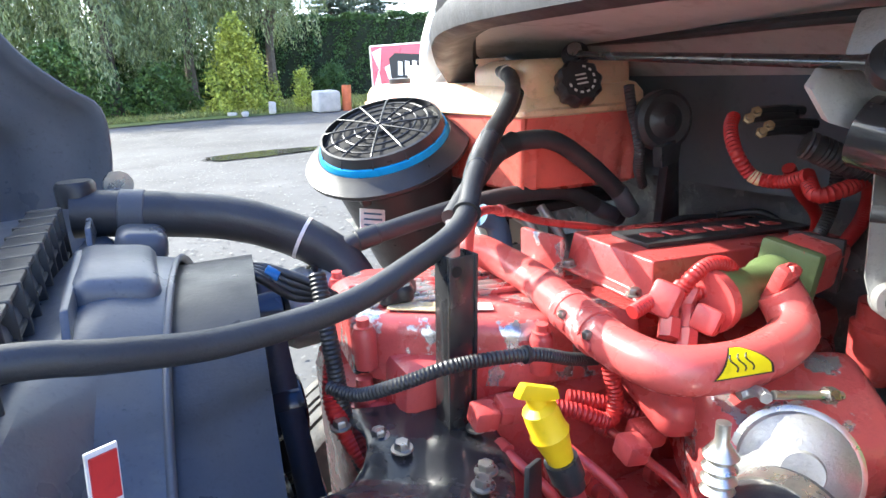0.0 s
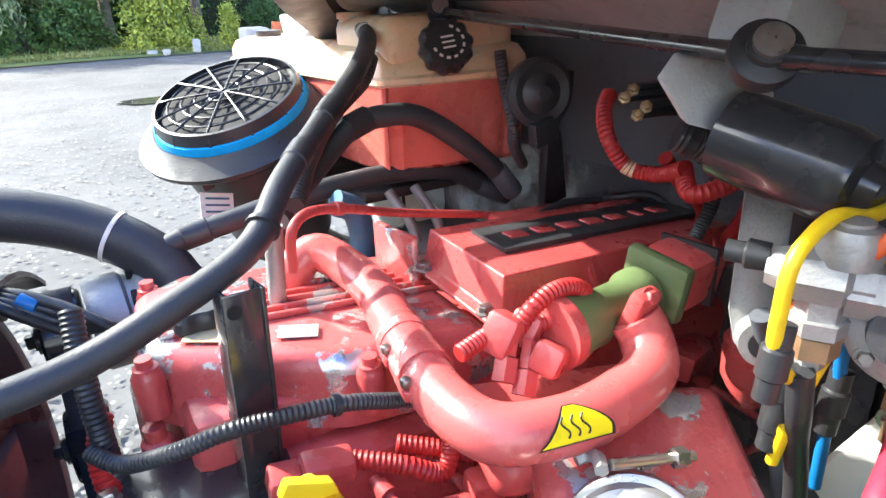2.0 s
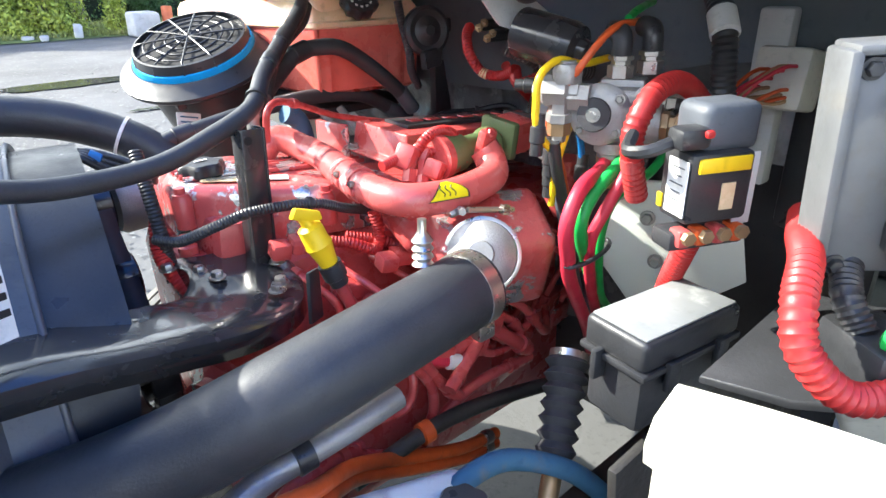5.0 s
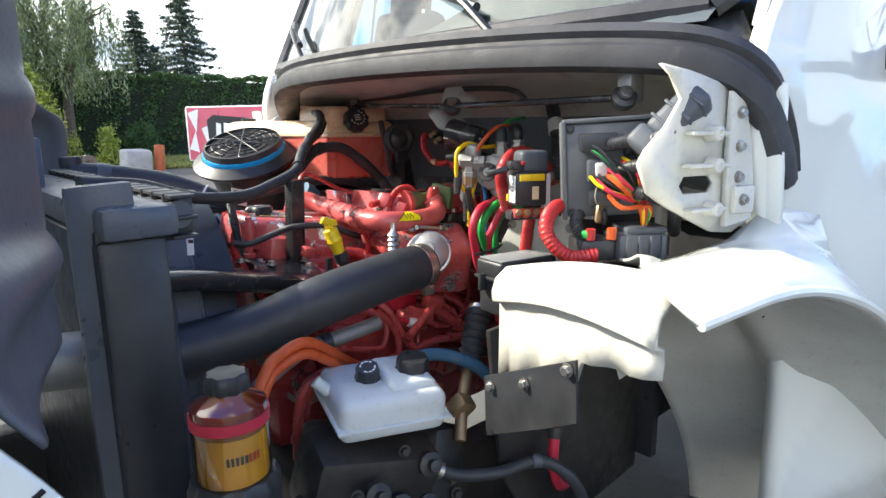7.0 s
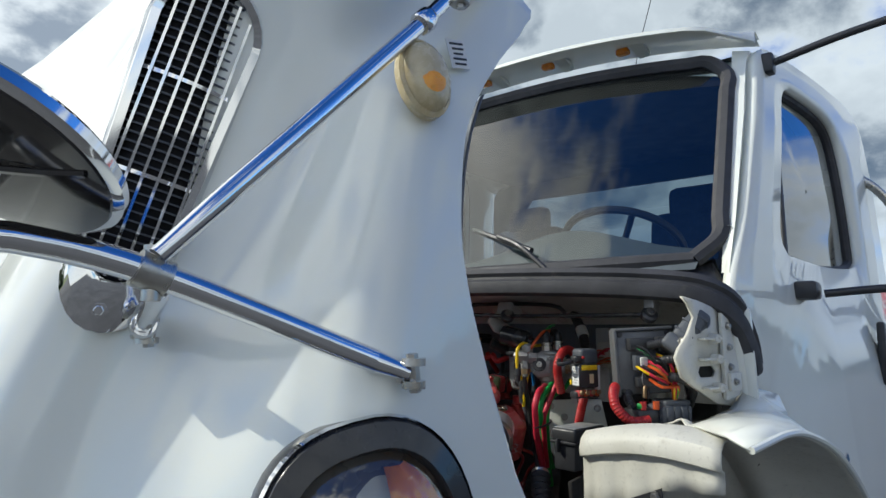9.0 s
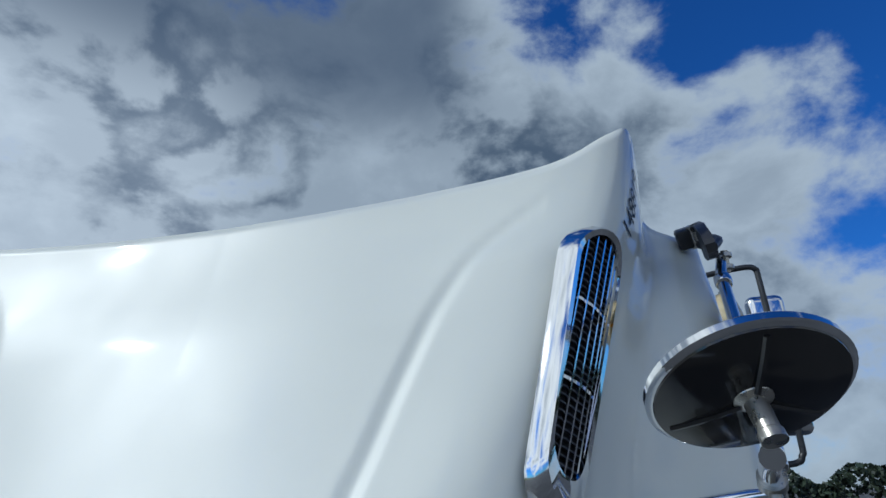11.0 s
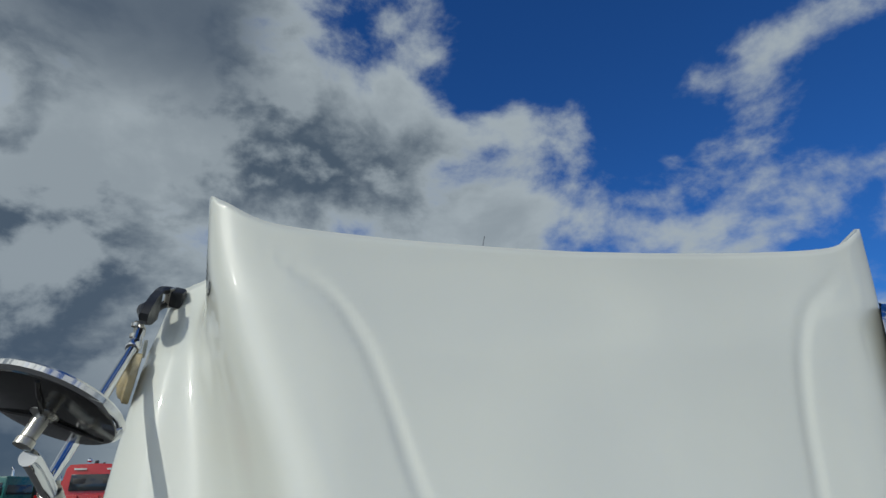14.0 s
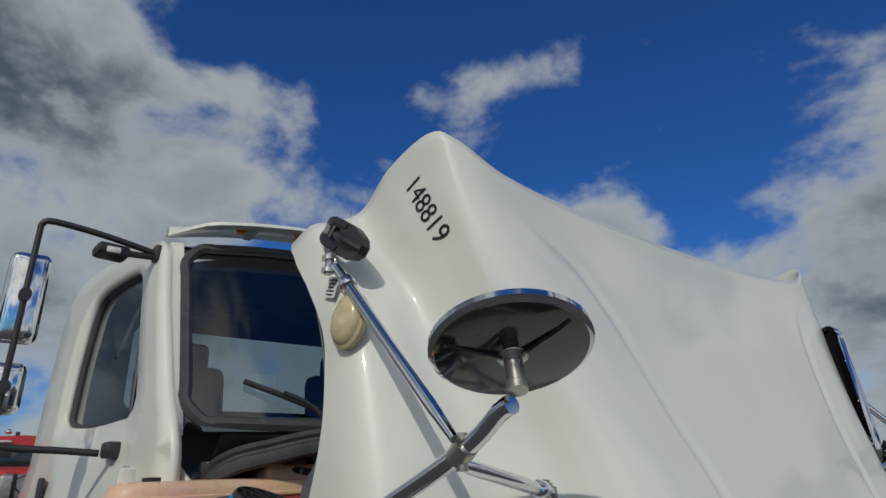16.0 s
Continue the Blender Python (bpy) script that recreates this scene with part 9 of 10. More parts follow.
grid(bm, [[p + V(dx, 0, 0) for p in loop] for dx in (-0.019, 0.019)])
belt = part("belt", bm, SEAL, fe, "black ribbed drive belt")
belt.modifiers.new("thickness", "SOLIDIFY").thickness = 0.005
alt = thing("alternator", (0.28, 0.40, 1.3), "aluminium alternator with dark fan housing", "alternator")
bm = bmesh.new()
lathe(bm, [(0, -0.01), (0.06, -0.01), (0.066, 0.0), (0.066, 0.035), (0.060, 0.04), (0.060, 0.05), (0.066, 0.055), (0.066, 0.10), (0.05, 0.115), (0, 0.115)], (0.225, 0.40, 1.375), (1, 0.05, 0), 30)
part("body", bm, ALU, alt)
for k in range(8):
    a = 2 * math.pi * k / 8
    part("vent", boxb((0.2745, 0.40 + 0.0605 * math.cos(a), 1.375 + 0.0605 * math.sin(a)), (0.008, 0.02, 0.02), Matrix.Rotation(a, 4, "X"), 0.002), DARK, alt)
hose("cable_loom", [(0.215, 0.13, 1.52), (0.212, 0.10, 1.47), (0.212, 0.085, 1.42), (0.215, 0.08, 1.36), (0.225, 0.06, 1.30), (0.245, 0.03, 1.24)], 0.0095, BLACK, "black corrugated loom at the engine front", "cable loom", rib=0.0014, pitch=0.0055, group="cable looms")
hose("battery_cable", [(0.215, 0.10, 1.42), (0.205, 0.085, 1.375), (0.212, 0.06, 1.34), (0.235, 0.035, 1.29), (0.255, 0.02, 1.22)], 0.0105, REDLOOM, "red corrugated cable at the engine front", "cable", rib=0.0015, pitch=0.006, group="red cables")
for k in range(4):
    hose("sensor_wire", [(0.10 + 0.02 * k, 0.30, 1.46), (0.15, 0.24 - 0.01 * k, 1.51), (0.20, 0.20, 1.50 - 0.01 * k), (0.24, 0.17, 1.475), (0.25, 0.2, 1.45)], 0.006, BLACK, "black sensor wire loop at the engine front", "wire", group="sensor wires", ends=((0.5, 1.6, 0.01, BLUE, "blue_tape"),) if k == 1 else ())
for x, y, z in ((0.255, 0.115, 1.36), (0.262, 0.09, 1.33), (0.25, 0.14, 1.31)):
    bm = bmesh.new()
    lathe(bm, [(0, -0.06), (0.016, -0.06), (0.016, 0), (0.011, 0.003), (0.011, 0.018), (0, 0.02)], (x, y, z), (0, 0, 1), 12)
    part("front_boss", bm, RED, eng)
bm = bmesh.new()
lathe(bm, [(0, 0), (0.06, 0), (0.06, 0.02), (0.045, 0.03), (0.045, 0.05), (0, 0.05)], (0.235, -0.02, 1.16), (-1, -0.4, 0), 28)
part("pump_face", bm, REDCHIP, eng)
# pale radiator stay and grey pipe ends behind the engine
part("bell_housing", boxb((0.70, 0.40, 1.28), (0.35, 0.16, 0.22), None, 0.03), ALU, eng)
for k in range(2):
    hose("transmission_pipe", [(0.70 + 0.05 * k, 0.36, 1.30), (0.71 + 0.05 * k, 0.37, 1.40), (0.69 + 0.05 * k, 0.42, 1.47)], 0.009, ALU, "thin aluminium pipe behind the engine", "pipe", group="thin pipes")
hose("blue_drain_hose", [(0.57, 0.36, 1.49), (0.60, 0.36, 1.47), (0.605, 0.35, 1.42), (0.58, 0.33, 1.36), (0.55, 0.32, 1.30)], 0.021, BLUEHOSE, "dark hose with a blue stripe", "hose")
hose("wire_run", [(0.70, 0.20, 1.44), (0.78, 0.18, 1.455), (0.88, 0.20, 1.465), (0.96, 0.19, 1.46), (1.01, 0.14, 1.47), (1.03, 0.1, 1.45)], 0.0065, BLACK, "black cable along the fuel rail", "wire", ends=((0.3, 1.6, 0.004, BLACK, "tie"), (0.7, 1.6, 0.004, BLACK, "tie")))

# ---- trees, hedge and parked vehicles round the yard ----
rng = np.random.default_rng(11)


def polar(az, d, z=0.0):
    return V(0.06 + d * math.cos(radians(az)), -0.5 + d * math.sin(radians(az)), z)


def leaf_mat(name, c1, c2, scale=0.5):
    """Leaves that differ one by one and from bough to bough."""
    m = surface(name, c1, c2, scale, 0.55, bump=0.0, bscale=6)
    t = m.node_tree
    b = t.nodes["Principled BSDF"]
    src = b.inputs["Base Color"].links[0].from_socket
    g = t.nodes.new("ShaderNodeNewGeometry")
    hsv = t.nodes.new("ShaderNodeHueSaturation")
    rm = t.nodes.new("ShaderNodeMapRange")
    rm.inputs[3].default_value, rm.inputs[4].default_value = 0.55, 1.45
    t.links.new(g.outputs["Random Per Island"], rm.inputs[0])
    t.links.new(rm.outputs[0], hsv.inputs["Value"])
    t.links.new(src, hsv.inputs["Color"])
    t.links.new(hsv.outputs[0], b.inputs["Base Color"])
    b.inputs["Transmission Weight"].default_value = 0.0
    b.inputs["Subsurface Weight"].default_value = 0.0
    return m


WILLOW = leaf_mat("willow_leaves", (0.24, 0.28, 0.13), (0.16, 0.21, 0.085))
HEDGE = leaf_mat("hedge_leaves", (0.08, 0.15, 0.045), (0.055, 0.115, 0.036))
BUSH = leaf_mat("yellow_green_leaves", (0.36, 0.39, 0.06), (0.25, 0.31, 0.05))
SPRUCE = leaf_mat("spruce_needles", (0.075, 0.105, 0.075), (0.05, 0.08, 0.055))
GREENERY = leaf_mat("mixed_green_leaves", (0.10, 0.17, 0.04), (0.06, 0.12, 0.03))
FARWOOD = leaf_mat("far_wood_leaves", (0.035, 0.05, 0.03), (0.025, 0.04, 0.025))
BARK = surface("grey_bark", (0.14, 0.11, 0.085), (0.09, 0.075, 0.06), 6, 0.9, bump=0.6, bscale=30)


def leaves(name, at, length, width, mat, parent=None, hang=0.0, label="", flat=False):
    """Many small folded leaves at the given places, as one mesh."""
    at = np.asarray(at, dtype=float)
    n = len(at)
    d = rng.normal(size=(n, 3))
    d[:, 2] -= hang
    d /= np.linalg.norm(d, axis=1)[:, None]
    if flat:
        d[:, 2] *= 0.12
    s = np.cross(d, rng.normal(size=(n, 3)) if not flat else np.array((0, 0, 1.0)) + 0.15 * rng.normal(size=(n, 3)))
    s /= np.linalg.norm(s, axis=1)[:, None]
    k = (0.6 + 0.8 * rng.random(n))[:, None]
    v = np.stack([at - d * length * k / 2, at + s * width * k / 2, at + d * length * k / 2, at - s * width * k / 2], 1).reshape(-1, 3)
    f = np.arange(4 * n).reshape(-1, 4)
    me = bpy.data.meshes.new(name)
    me.from_pydata(v.tolist(), [], f.tolist())
    me.materials.append(mat)
    ob = new(name, me)
    if parent is not None:
        ob.parent = parent
        ob.matrix_parent_inverse = Matrix.Translation(parent.location).inverted()
    if label:
        ob["label"] = label
    return ob


def stem(tree, pts, r0, r1, name="trunk"):
    bm = bmesh.new()
    sweep(bm, pts, r0, 8, 0.3, taper=lambda u: 1 + (r1 / r0 - 1) * u)
    part(name, bm, BARK, tree)


def clumps(c, size, n, per, spread):
    """Leaf places in tufts that lie over an uneven rounded body."""
    d = rng.normal(size=(n, 3))
    d /= np.linalg.norm(d, axis=1)[:, None]
    r = (0.55 + 0.5 * rng.random(n) ** 0.6)[:, None]
    tufts = np.array(c) + d * r * np.array(size)
    return np.repeat(tufts, per, 0) + rng.normal(size=(n * per, 3)) * spread


def willow(az, d, high, wide, low):
    p = polar(az, d)
    t = thing("willow_tree", p, "weeping willow with long pale hanging foliage", "tree", "willows behind the verge")
    stem(t, [p, p + V(0.1, 0.1, high * 0.3), p + V(0.3, 0, high * 0.55)], 0.32, 0.16)
    places = []
    for i in range(9):
        a = rng.random() * 6.28
        tip = p + V(math.cos(a) * wide * 0.7, math.sin(a) * wide * 0.7, high * (0.75 + 0.2 * rng.random()))
        stem(t, [p + V(0.2, 0, high * 0.38), p.lerp(tip, 0.5) + V(0, 0, high * 0.3), tip], 0.11, 0.03, "limb")
    for i in range(330):
        a, rr = rng.random() * 6.28, wide * (0.35 + 0.65 * rng.random() ** 0.5)
        lump = 0.75 + 0.25 * math.sin(a * 5 + az)
        top = high * (0.55 + 0.45 * math.sqrt(max(0, 1 - (rr / wide / 1.05) ** 2)))
        end = low + (1.8 * (0.5 + 0.5 * math.sin(a * 7 + az)) + 1.2 * rng.random()) * (1 if rr > wide * 0.6 else 1.6)
        n = int((top - end) / 0.085)
        if n < 3:
            continue
        z = np.linspace(top, end, n)
        u = np.linspace(0, 1, n)
        x = p.x + math.cos(a) * rr * lump * (0.9 + 0.12 * u) + 0.12 * np.sin(z * 2 + a * 9)
        y = p.y + math.sin(a) * rr * lump * (0.9 + 0.12 * u) + 0.12 * np.cos(z * 2.3 + a * 5)
        places.append(np.stack([x, y, z], 1) + rng.normal(size=(n, 3)) * 0.07)
    leaves("crown", np.concatenate(places), 0.26, 0.06, WILLOW, t, 2.2, "pale hanging leaves")


willow(91.5, 33, 10.5, 4.2, 0.9)
willow(85.5, 35, 10.0, 4.0, 1.8)
willow(78.8, 36, 9.5, 3.4, 2.6)
willow(98.5, 36, 11.0, 4.6, 1.2)


def shrub(az, d, high, wide, mat, label, n, leaf=0.13, cone=False):
    p = polar(az, d)
    t = thing("bush", p, label, "bush")
    for i in range(5):
        a = i * 1.3
        stem(t, [p + V(0.1 * math.cos(a), 0.1 * math.sin(a), 0), p + V(wide * 0.35 * math.cos(a), wide * 0.35 * math.sin(a), high * 0.6)], 0.045, 0.012, "stem")
    z = rng.random(n) ** (1.5 if cone else 1.0)
    rr = wide * (1 - z) ** 0.62 if cone else wide * np.sqrt(np.maximum(0.05, 1 - (2 * z - 0.75) ** 2 / 1.6))
    a = rng.random(n) * 6.28
    q = rr * (0.55 + 0.5 * rng.random(n)) * (0.8 + 0.2 * np.sin(a * 5 + z * 11))
    tufts = np.stack([p.x + q * np.cos(a), p.y + q * np.sin(a), high * (0.04 + 0.94 * z)], 1)
    leaves("foliage", np.repeat(tufts, 14, 0) + rng.normal(size=(n * 14, 3)) * 0.13, leaf, leaf * 0.55, mat, t, 0.2)


shrub(81.5, 29.5, 4.2, 1.9, BUSH, "yellow-green young maple bush growing on the verge", 900, 0.15, True)
shrub(76.2, 28.5, 1.75, 0.5, BUSH, "small slender yellow-green bush on the grass", 160, 0.12, True)
shrub(94.5, 31, 3.4, 2.2, GREENERY, "tall rough green bush under the willows", 700, 0.16)
shrub(88.0, 31.5, 2.3, 1.7, GREENERY, "rough green bush under the willows", 500, 0.15)
shrub(73.5, 39.5, 2.0, 1.2, HEDGE, "dark rounded garden bush in front of the hedge", 400, 0.14)

# clipped hedge along the boundary
p0, p1 = polar(47, 48), polar(80, 41)
run = p1 - p0
nrm = V(-run.y, run.x, 0).normalized()
t = thing("hedge", (p0 + p1) / 2, "tall clipped dark green boundary hedge", "hedge")
n = 36000
u, w, z = rng.random(n), rng.random(n), rng.random(n) ** 0.8
face = rng.random(n)
deep = np.where(face < 0.62, rng.random(n) * 0.35, rng.random(n) * 1.6)
zz = np.where(face < 0.62, z * 4.95, 4.7 + 0.3 * rng.random(n))
zz = zz + 0.10 * np.sin(u * 60) + 0.06 * np.sin(u * 171)
pts = np.array(p0) + np.outer(u, np.array(run)) - np.outer(0.8 - deep + 0.10 * np.sin(u * 90 + z * 9), np.array(nrm)) * -1
pts[:, 2] = zz
leaves("foliage", pts, 0.19, 0.11, HEDGE, t)
# solid slab; its near-black colour stands for the shade between the leaves
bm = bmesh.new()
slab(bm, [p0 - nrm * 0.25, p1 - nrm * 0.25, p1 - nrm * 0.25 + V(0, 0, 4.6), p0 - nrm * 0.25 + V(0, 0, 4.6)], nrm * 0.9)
part("inner_growth", bm, surface("dark_leaf_shade", (0.025, 0.035, 0.018), (0.015, 0.022, 0.012), 3, 0.9, bump=0.6, bscale=12), t, "dark slab standing for the shade inside the hedge")
# darker growth behind the willows
t = thing("tree_belt", polar(90, 43), "dense dark green tree belt behind the willows", "trees")
p0, p1 = polar(79, 44), polar(112, 42)
n = 30000
u = rng.random(n)
pts = np.array(p0) + np.outer(u, np.array(p1 - p0)) + rng.normal(size=(n, 3)) * np.array((0.9, 0.9, 0))
pts[:, 2] = rng.random(n) ** 0.8 * (5.2 + 1.6 * np.sin(u * 23) + 1.0 * np.sin(u * 61))
leaves("foliage", pts, 0.28, 0.17, GREENERY, t)
for i in range(6):
    q = p0.lerp(p1, (i + 0.5) / 6)
    stem(t, [q, q + V(0.1, 0, 4.5)], 0.16, 0.05)
# another dark slab, put where only shade shows behind the trees
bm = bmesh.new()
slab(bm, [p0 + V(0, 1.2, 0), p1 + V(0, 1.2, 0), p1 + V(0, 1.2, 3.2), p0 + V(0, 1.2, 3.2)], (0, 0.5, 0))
part("undergrowth", bm, MATS["dark_leaf_shade"], t, "dark slab standing for the shade behind the trees")


def spruce(az, d, high, wide):
    p = polar(az, d)
    t = thing("spruce_tree", p, "tall dark pointed spruce behind the hedge", "tree", "spruces behind the hedge")
    stem(t, [p, p + V(0.05, 0, high * 0.5), p + V(0, 0.05, high)], 0.26, 0.02)
    places = []
    for k in range(26):
        z = high * (0.12 + 0.86 * (k / 26) ** 0.9)
        reach = wide * (1 - z / high) ** 0.85 + 0.12
        for b in range(9):
            a = rng.random() * 6.28
            L = reach * (0.7 + 0.45 * rng.random())
            n = int(14 + 34 * L)
            s = rng.random(n)
            wd = 0.10 + 0.22 * (1 - s) * min(L, 1.2)
            off = rng.normal(size=n) * wd
            places.append(np.stack([p.x + math.cos(a) * L * s - math.sin(a) * off, p.y + math.sin(a) * L * s + math.cos(a) * off, z - 0.28 * L * s + 0.16 * L * s * s + rng.normal(size=n) * 0.05], 1))
    leaves("crown", np.concatenate(places), 0.26, 0.09, SPRUCE, t, 0.3)


spruce(69.5, 47, 12.3, 4.3)
spruce(73.2, 50, 10.5, 3.6)
spruce(71.8, 52, 8.2, 2.4)

# far wood on the skyline
n = 26000
a = np.radians(rng.uniform(-100, 62, n))
dd = 125 + 10 * rng.random(n)
top = 4.2 + 2.2 * np.sin(a * 31) * np.sin(a * 13) + 1.2 * np.sin(a * 77)
pts = np.stack([dd * np.cos(a), dd * np.sin(a), rng.random(n) ** 0.7 * np.maximum(top, 1.5)], 1)
ob = leaves("far_wood", pts, 1.1, 0.8, FARWOOD)
tagged(ob, "dark wood along the far edge of the yard", "trees", kind="stuff")

# tall grass on the verge
n = 26000
az = np.radians(rng.uniform(52, 104, n))
dd = 27.2 + 11 * rng.random(n) ** 1.6
pts = np.stack([dd * np.cos(az), dd * np.sin(az), 0.08 + 0.10 * rng.random(n)], 1)
pts = pts[pts[:, 1] > 23.6]
tagged(leaves("verge_grass", pts, 0.30, 0.035, leaf_mat("grass_blades", (0.20, 0.24, 0.06), (0.27, 0.27, 0.09)), None, -2.0), "rough grass blades and weeds on the verge", "grass", kind="stuff")

# loose stones on the yard
n = 30000
pts = np.stack([rng.uniform(-4, 11, n), 1.3 + 22 * rng.random(n) ** 1.5, 0.022 + 0.006 * rng.random(n)], 1)
ob = leaves("gravel_stones", pts, 0.042, 0.036, leaf_mat("loose_stones", (0.145, 0.143, 0.138), (0.095, 0.095, 0.092), 0.4), None, 0.0, "", True)
tagged(ob, "loose grey gravel stones scattered over the yard", "gravel", kind="stuff")

# concrete block, rubble, post
CONC = surface("weathered_concrete", (0.50, 0.49, 0.46), (0.40, 0.39, 0.36), 3, 0.9, bump=0.4, bscale=20, dirt=(0.22, 0.21, 0.19), dirt_at=0.58)
bm = bmesh.new()
c = polar(74.3, 26.8, 0.45)
box(bm, c, (1.05, 0.7, 0.86), pose(0, 0, 0, 3, 0, 8), 0.09, 3)
box(bm, c + V(0.05, 0, 0.40), (0.45, 0.5, 0.12), pose(0, 0, 0, 0, 0, 8), 0.03)
for v in bm.verts:
    v.co += V(*(noise.noise(v.co * 4 + V(k * 9, 0, 0)) * 0.05 for k in range(3)))
tagged(part("concrete_block", bm, CONC), "broken white concrete barrier block on the verge", "concrete block")
for az, d, s in ((79.1, 27.6, (0.35, 0.3, 0.55)), (81.5, 27.4, (0.9, 0.3, 0.22)), (82.6, 27.8, (0.5, 0.4, 0.2))):
    bm = bmesh.new()
    box(bm, polar(az, d, s[2] / 2), s, pose(0, 0, 0, 4, 3, az), 0.05)
    for v in bm.verts:
        v.co += V(*(noise.noise(v.co * 5 + V(k * 7, 0, 0)) * 0.05 for k in range(3)))
    tagged(part("rubble_block", bm, CONC), "grey lump of rubble lying in the grass", "rubble", "rubble on the verge")
bm = bmesh.new()
lathe(bm, [(0.20, 0), (0.20, 1.02), (0.185, 1.06), (0, 1.06)], polar(72.5, 27.0, 0), (0.06, 0, 1), 20)
tagged(part("post", bm, surface("rusty_orange_paint", (0.50, 0.13, 0.05), (0.4, 0.1, 0.045), 6, 0.6, bump=0.1, dirt=(0.25, 0.09, 0.05))), "orange-red steel pipe bollard on the grass", "bollard")

# delivery trailer with its painted side
PINK = surface("faded_red_trailer_side", (0.62, 0.10, 0.14), (0.56, 0.085, 0.12), 1.2, 0.35, coat=0.3)
TRWHITE = surface("trailer_white_panel", (0.78, 0.78, 0.77), (0.72, 0.72, 0.71), 1.0, 0.4)
pa, pb = polar(70.0, 25.6), polar(52.5, 21.5)
ax = (pb - pa).normalized()
ay = V(-ax.y, ax.x, 0)
tm = Matrix((ax, ay, V(0, 0, 1))).transposed().to_4x4()
LT = (pb - pa).length
tr = thing("delivery_trailer", pa, "red and white box delivery trailer with plain painted panels", "trailer")
mid = pa + ax * LT / 2 + ay * 1.15
part("body", boxb(mid + V(0, 0, 1.49), (LT, 2.3, 2.14), tm, 0.03), TRWHITE, tr)
part("painted_side", boxb(pa + ax * (LT / 2) - ay * 0.004 + V(0, 0, 1.49), (LT - 0.12, 0.012, 2.04), tm), PINK, tr, "faded red side panel")
part("end_panel", boxb(pa + ax * -0.03 + ay * 0.55 + V(0, 0, 1.5), (0.05, 1.0, 2.0), tm, 0.01), TRWHITE, tr, "white end door")
for k, (u, z, w, hh, fl) in enumerate(((0.35, 2.3, 0.5, 0.75, 1), (0.3, 0.9, 0.45, 0.7, -1), (4.0, 2.3, 0.7, 0.9, -1), (0.9, 1.7, 0.4, 0.8, 1), (5.0, 1.2, 0.6, 0.7, 1))):
    bm = bmesh.new()
    o = pa + ax * u - ay * 0.0125
    slab(bm, [o + V(0, 0, z) - ax * w / 2, o + V(0, 0, z + hh * 0.2 * fl) + ax * w / 2, o + ax * 0.1 + V(0, 0, z - hh * fl)], -ay * 0.006)
    part("white_triangle", bm, TRWHITE, tr)
bm = bmesh.new()
o = pa + ax * 2.2 - ay * 0.014
slab(bm, [o + ax * -1.25 + V(0, 0, 2.02), o + ax * -0.95 + V(0, 0, 2.22), o + ax * 1.1 + V(0, 0, 2.05), o + ax * 1.2 + V(0, 0, 1.35), o + ax * -0.9 + V(0, 0, 1.15), o + ax * -1.2 + V(0, 0, 1.3)], -ay * 0.006)
part("emblem_shape", bm, INK, tr, "plain dark emblem shape")
for i in range(6):
    bm = bmesh.new()
    u = -0.85 + i * 0.34
    o = pa + ax * (2.2 + u) - ay * 0.022
    slab(bm, [o + V(0, 0, 1.38), o + ax * 0.22 + V(0, 0, 1.36), o + ax * 0.24 + V(0, 0, 1.88), o + ax * 0.03 + V(0, 0, 1.92)], -ay * 0.006)
    part("emblem_bar", bm, TRWHITE, tr)
for u in (1.2, LT - 1.3):
    for s in (0.25, 2.05):
        bm = bmesh.new()
        lathe(bm, [(0.2, -0.1), (0.38, -0.11), (0.42, -0.06), (0.42, 0.06), (0.38, 0.11), (0.2, 0.1)], pa + ax * u + ay * s + V(0, 0, 0.42), ay, 24)
        part("wheel", bm, TYRE, tr)

# parked trucks
TRUCKRED = surface("truck_red_paint", (0.55, 0.02, 0.022), (0.48, 0.018, 0.02), 1.2, 0.25, coat=0.7, rvar=0.06)
TRUCKTEAL = surface("truck_teal_paint", (0.02, 0.16, 0.14), (0.018, 0.13, 0.12), 1.2, 0.3, coat=0.5)
TRUCKYEL = surface("truck_yellow_paint", (0.62, 0.42, 0.04), (0.55, 0.36, 0.03), 1.2, 0.3, coat=0.5)
BLUEPAINT = surface("lift_blue_paint", (0.02, 0.12, 0.35), (0.018, 0.1, 0.3), 2, 0.35)
DARKGLASS = surface("dark_tinted_glass", (0.02, 0.025, 0.03), (0.03, 0.035, 0.04), 4, 0.06, coat=0.5)


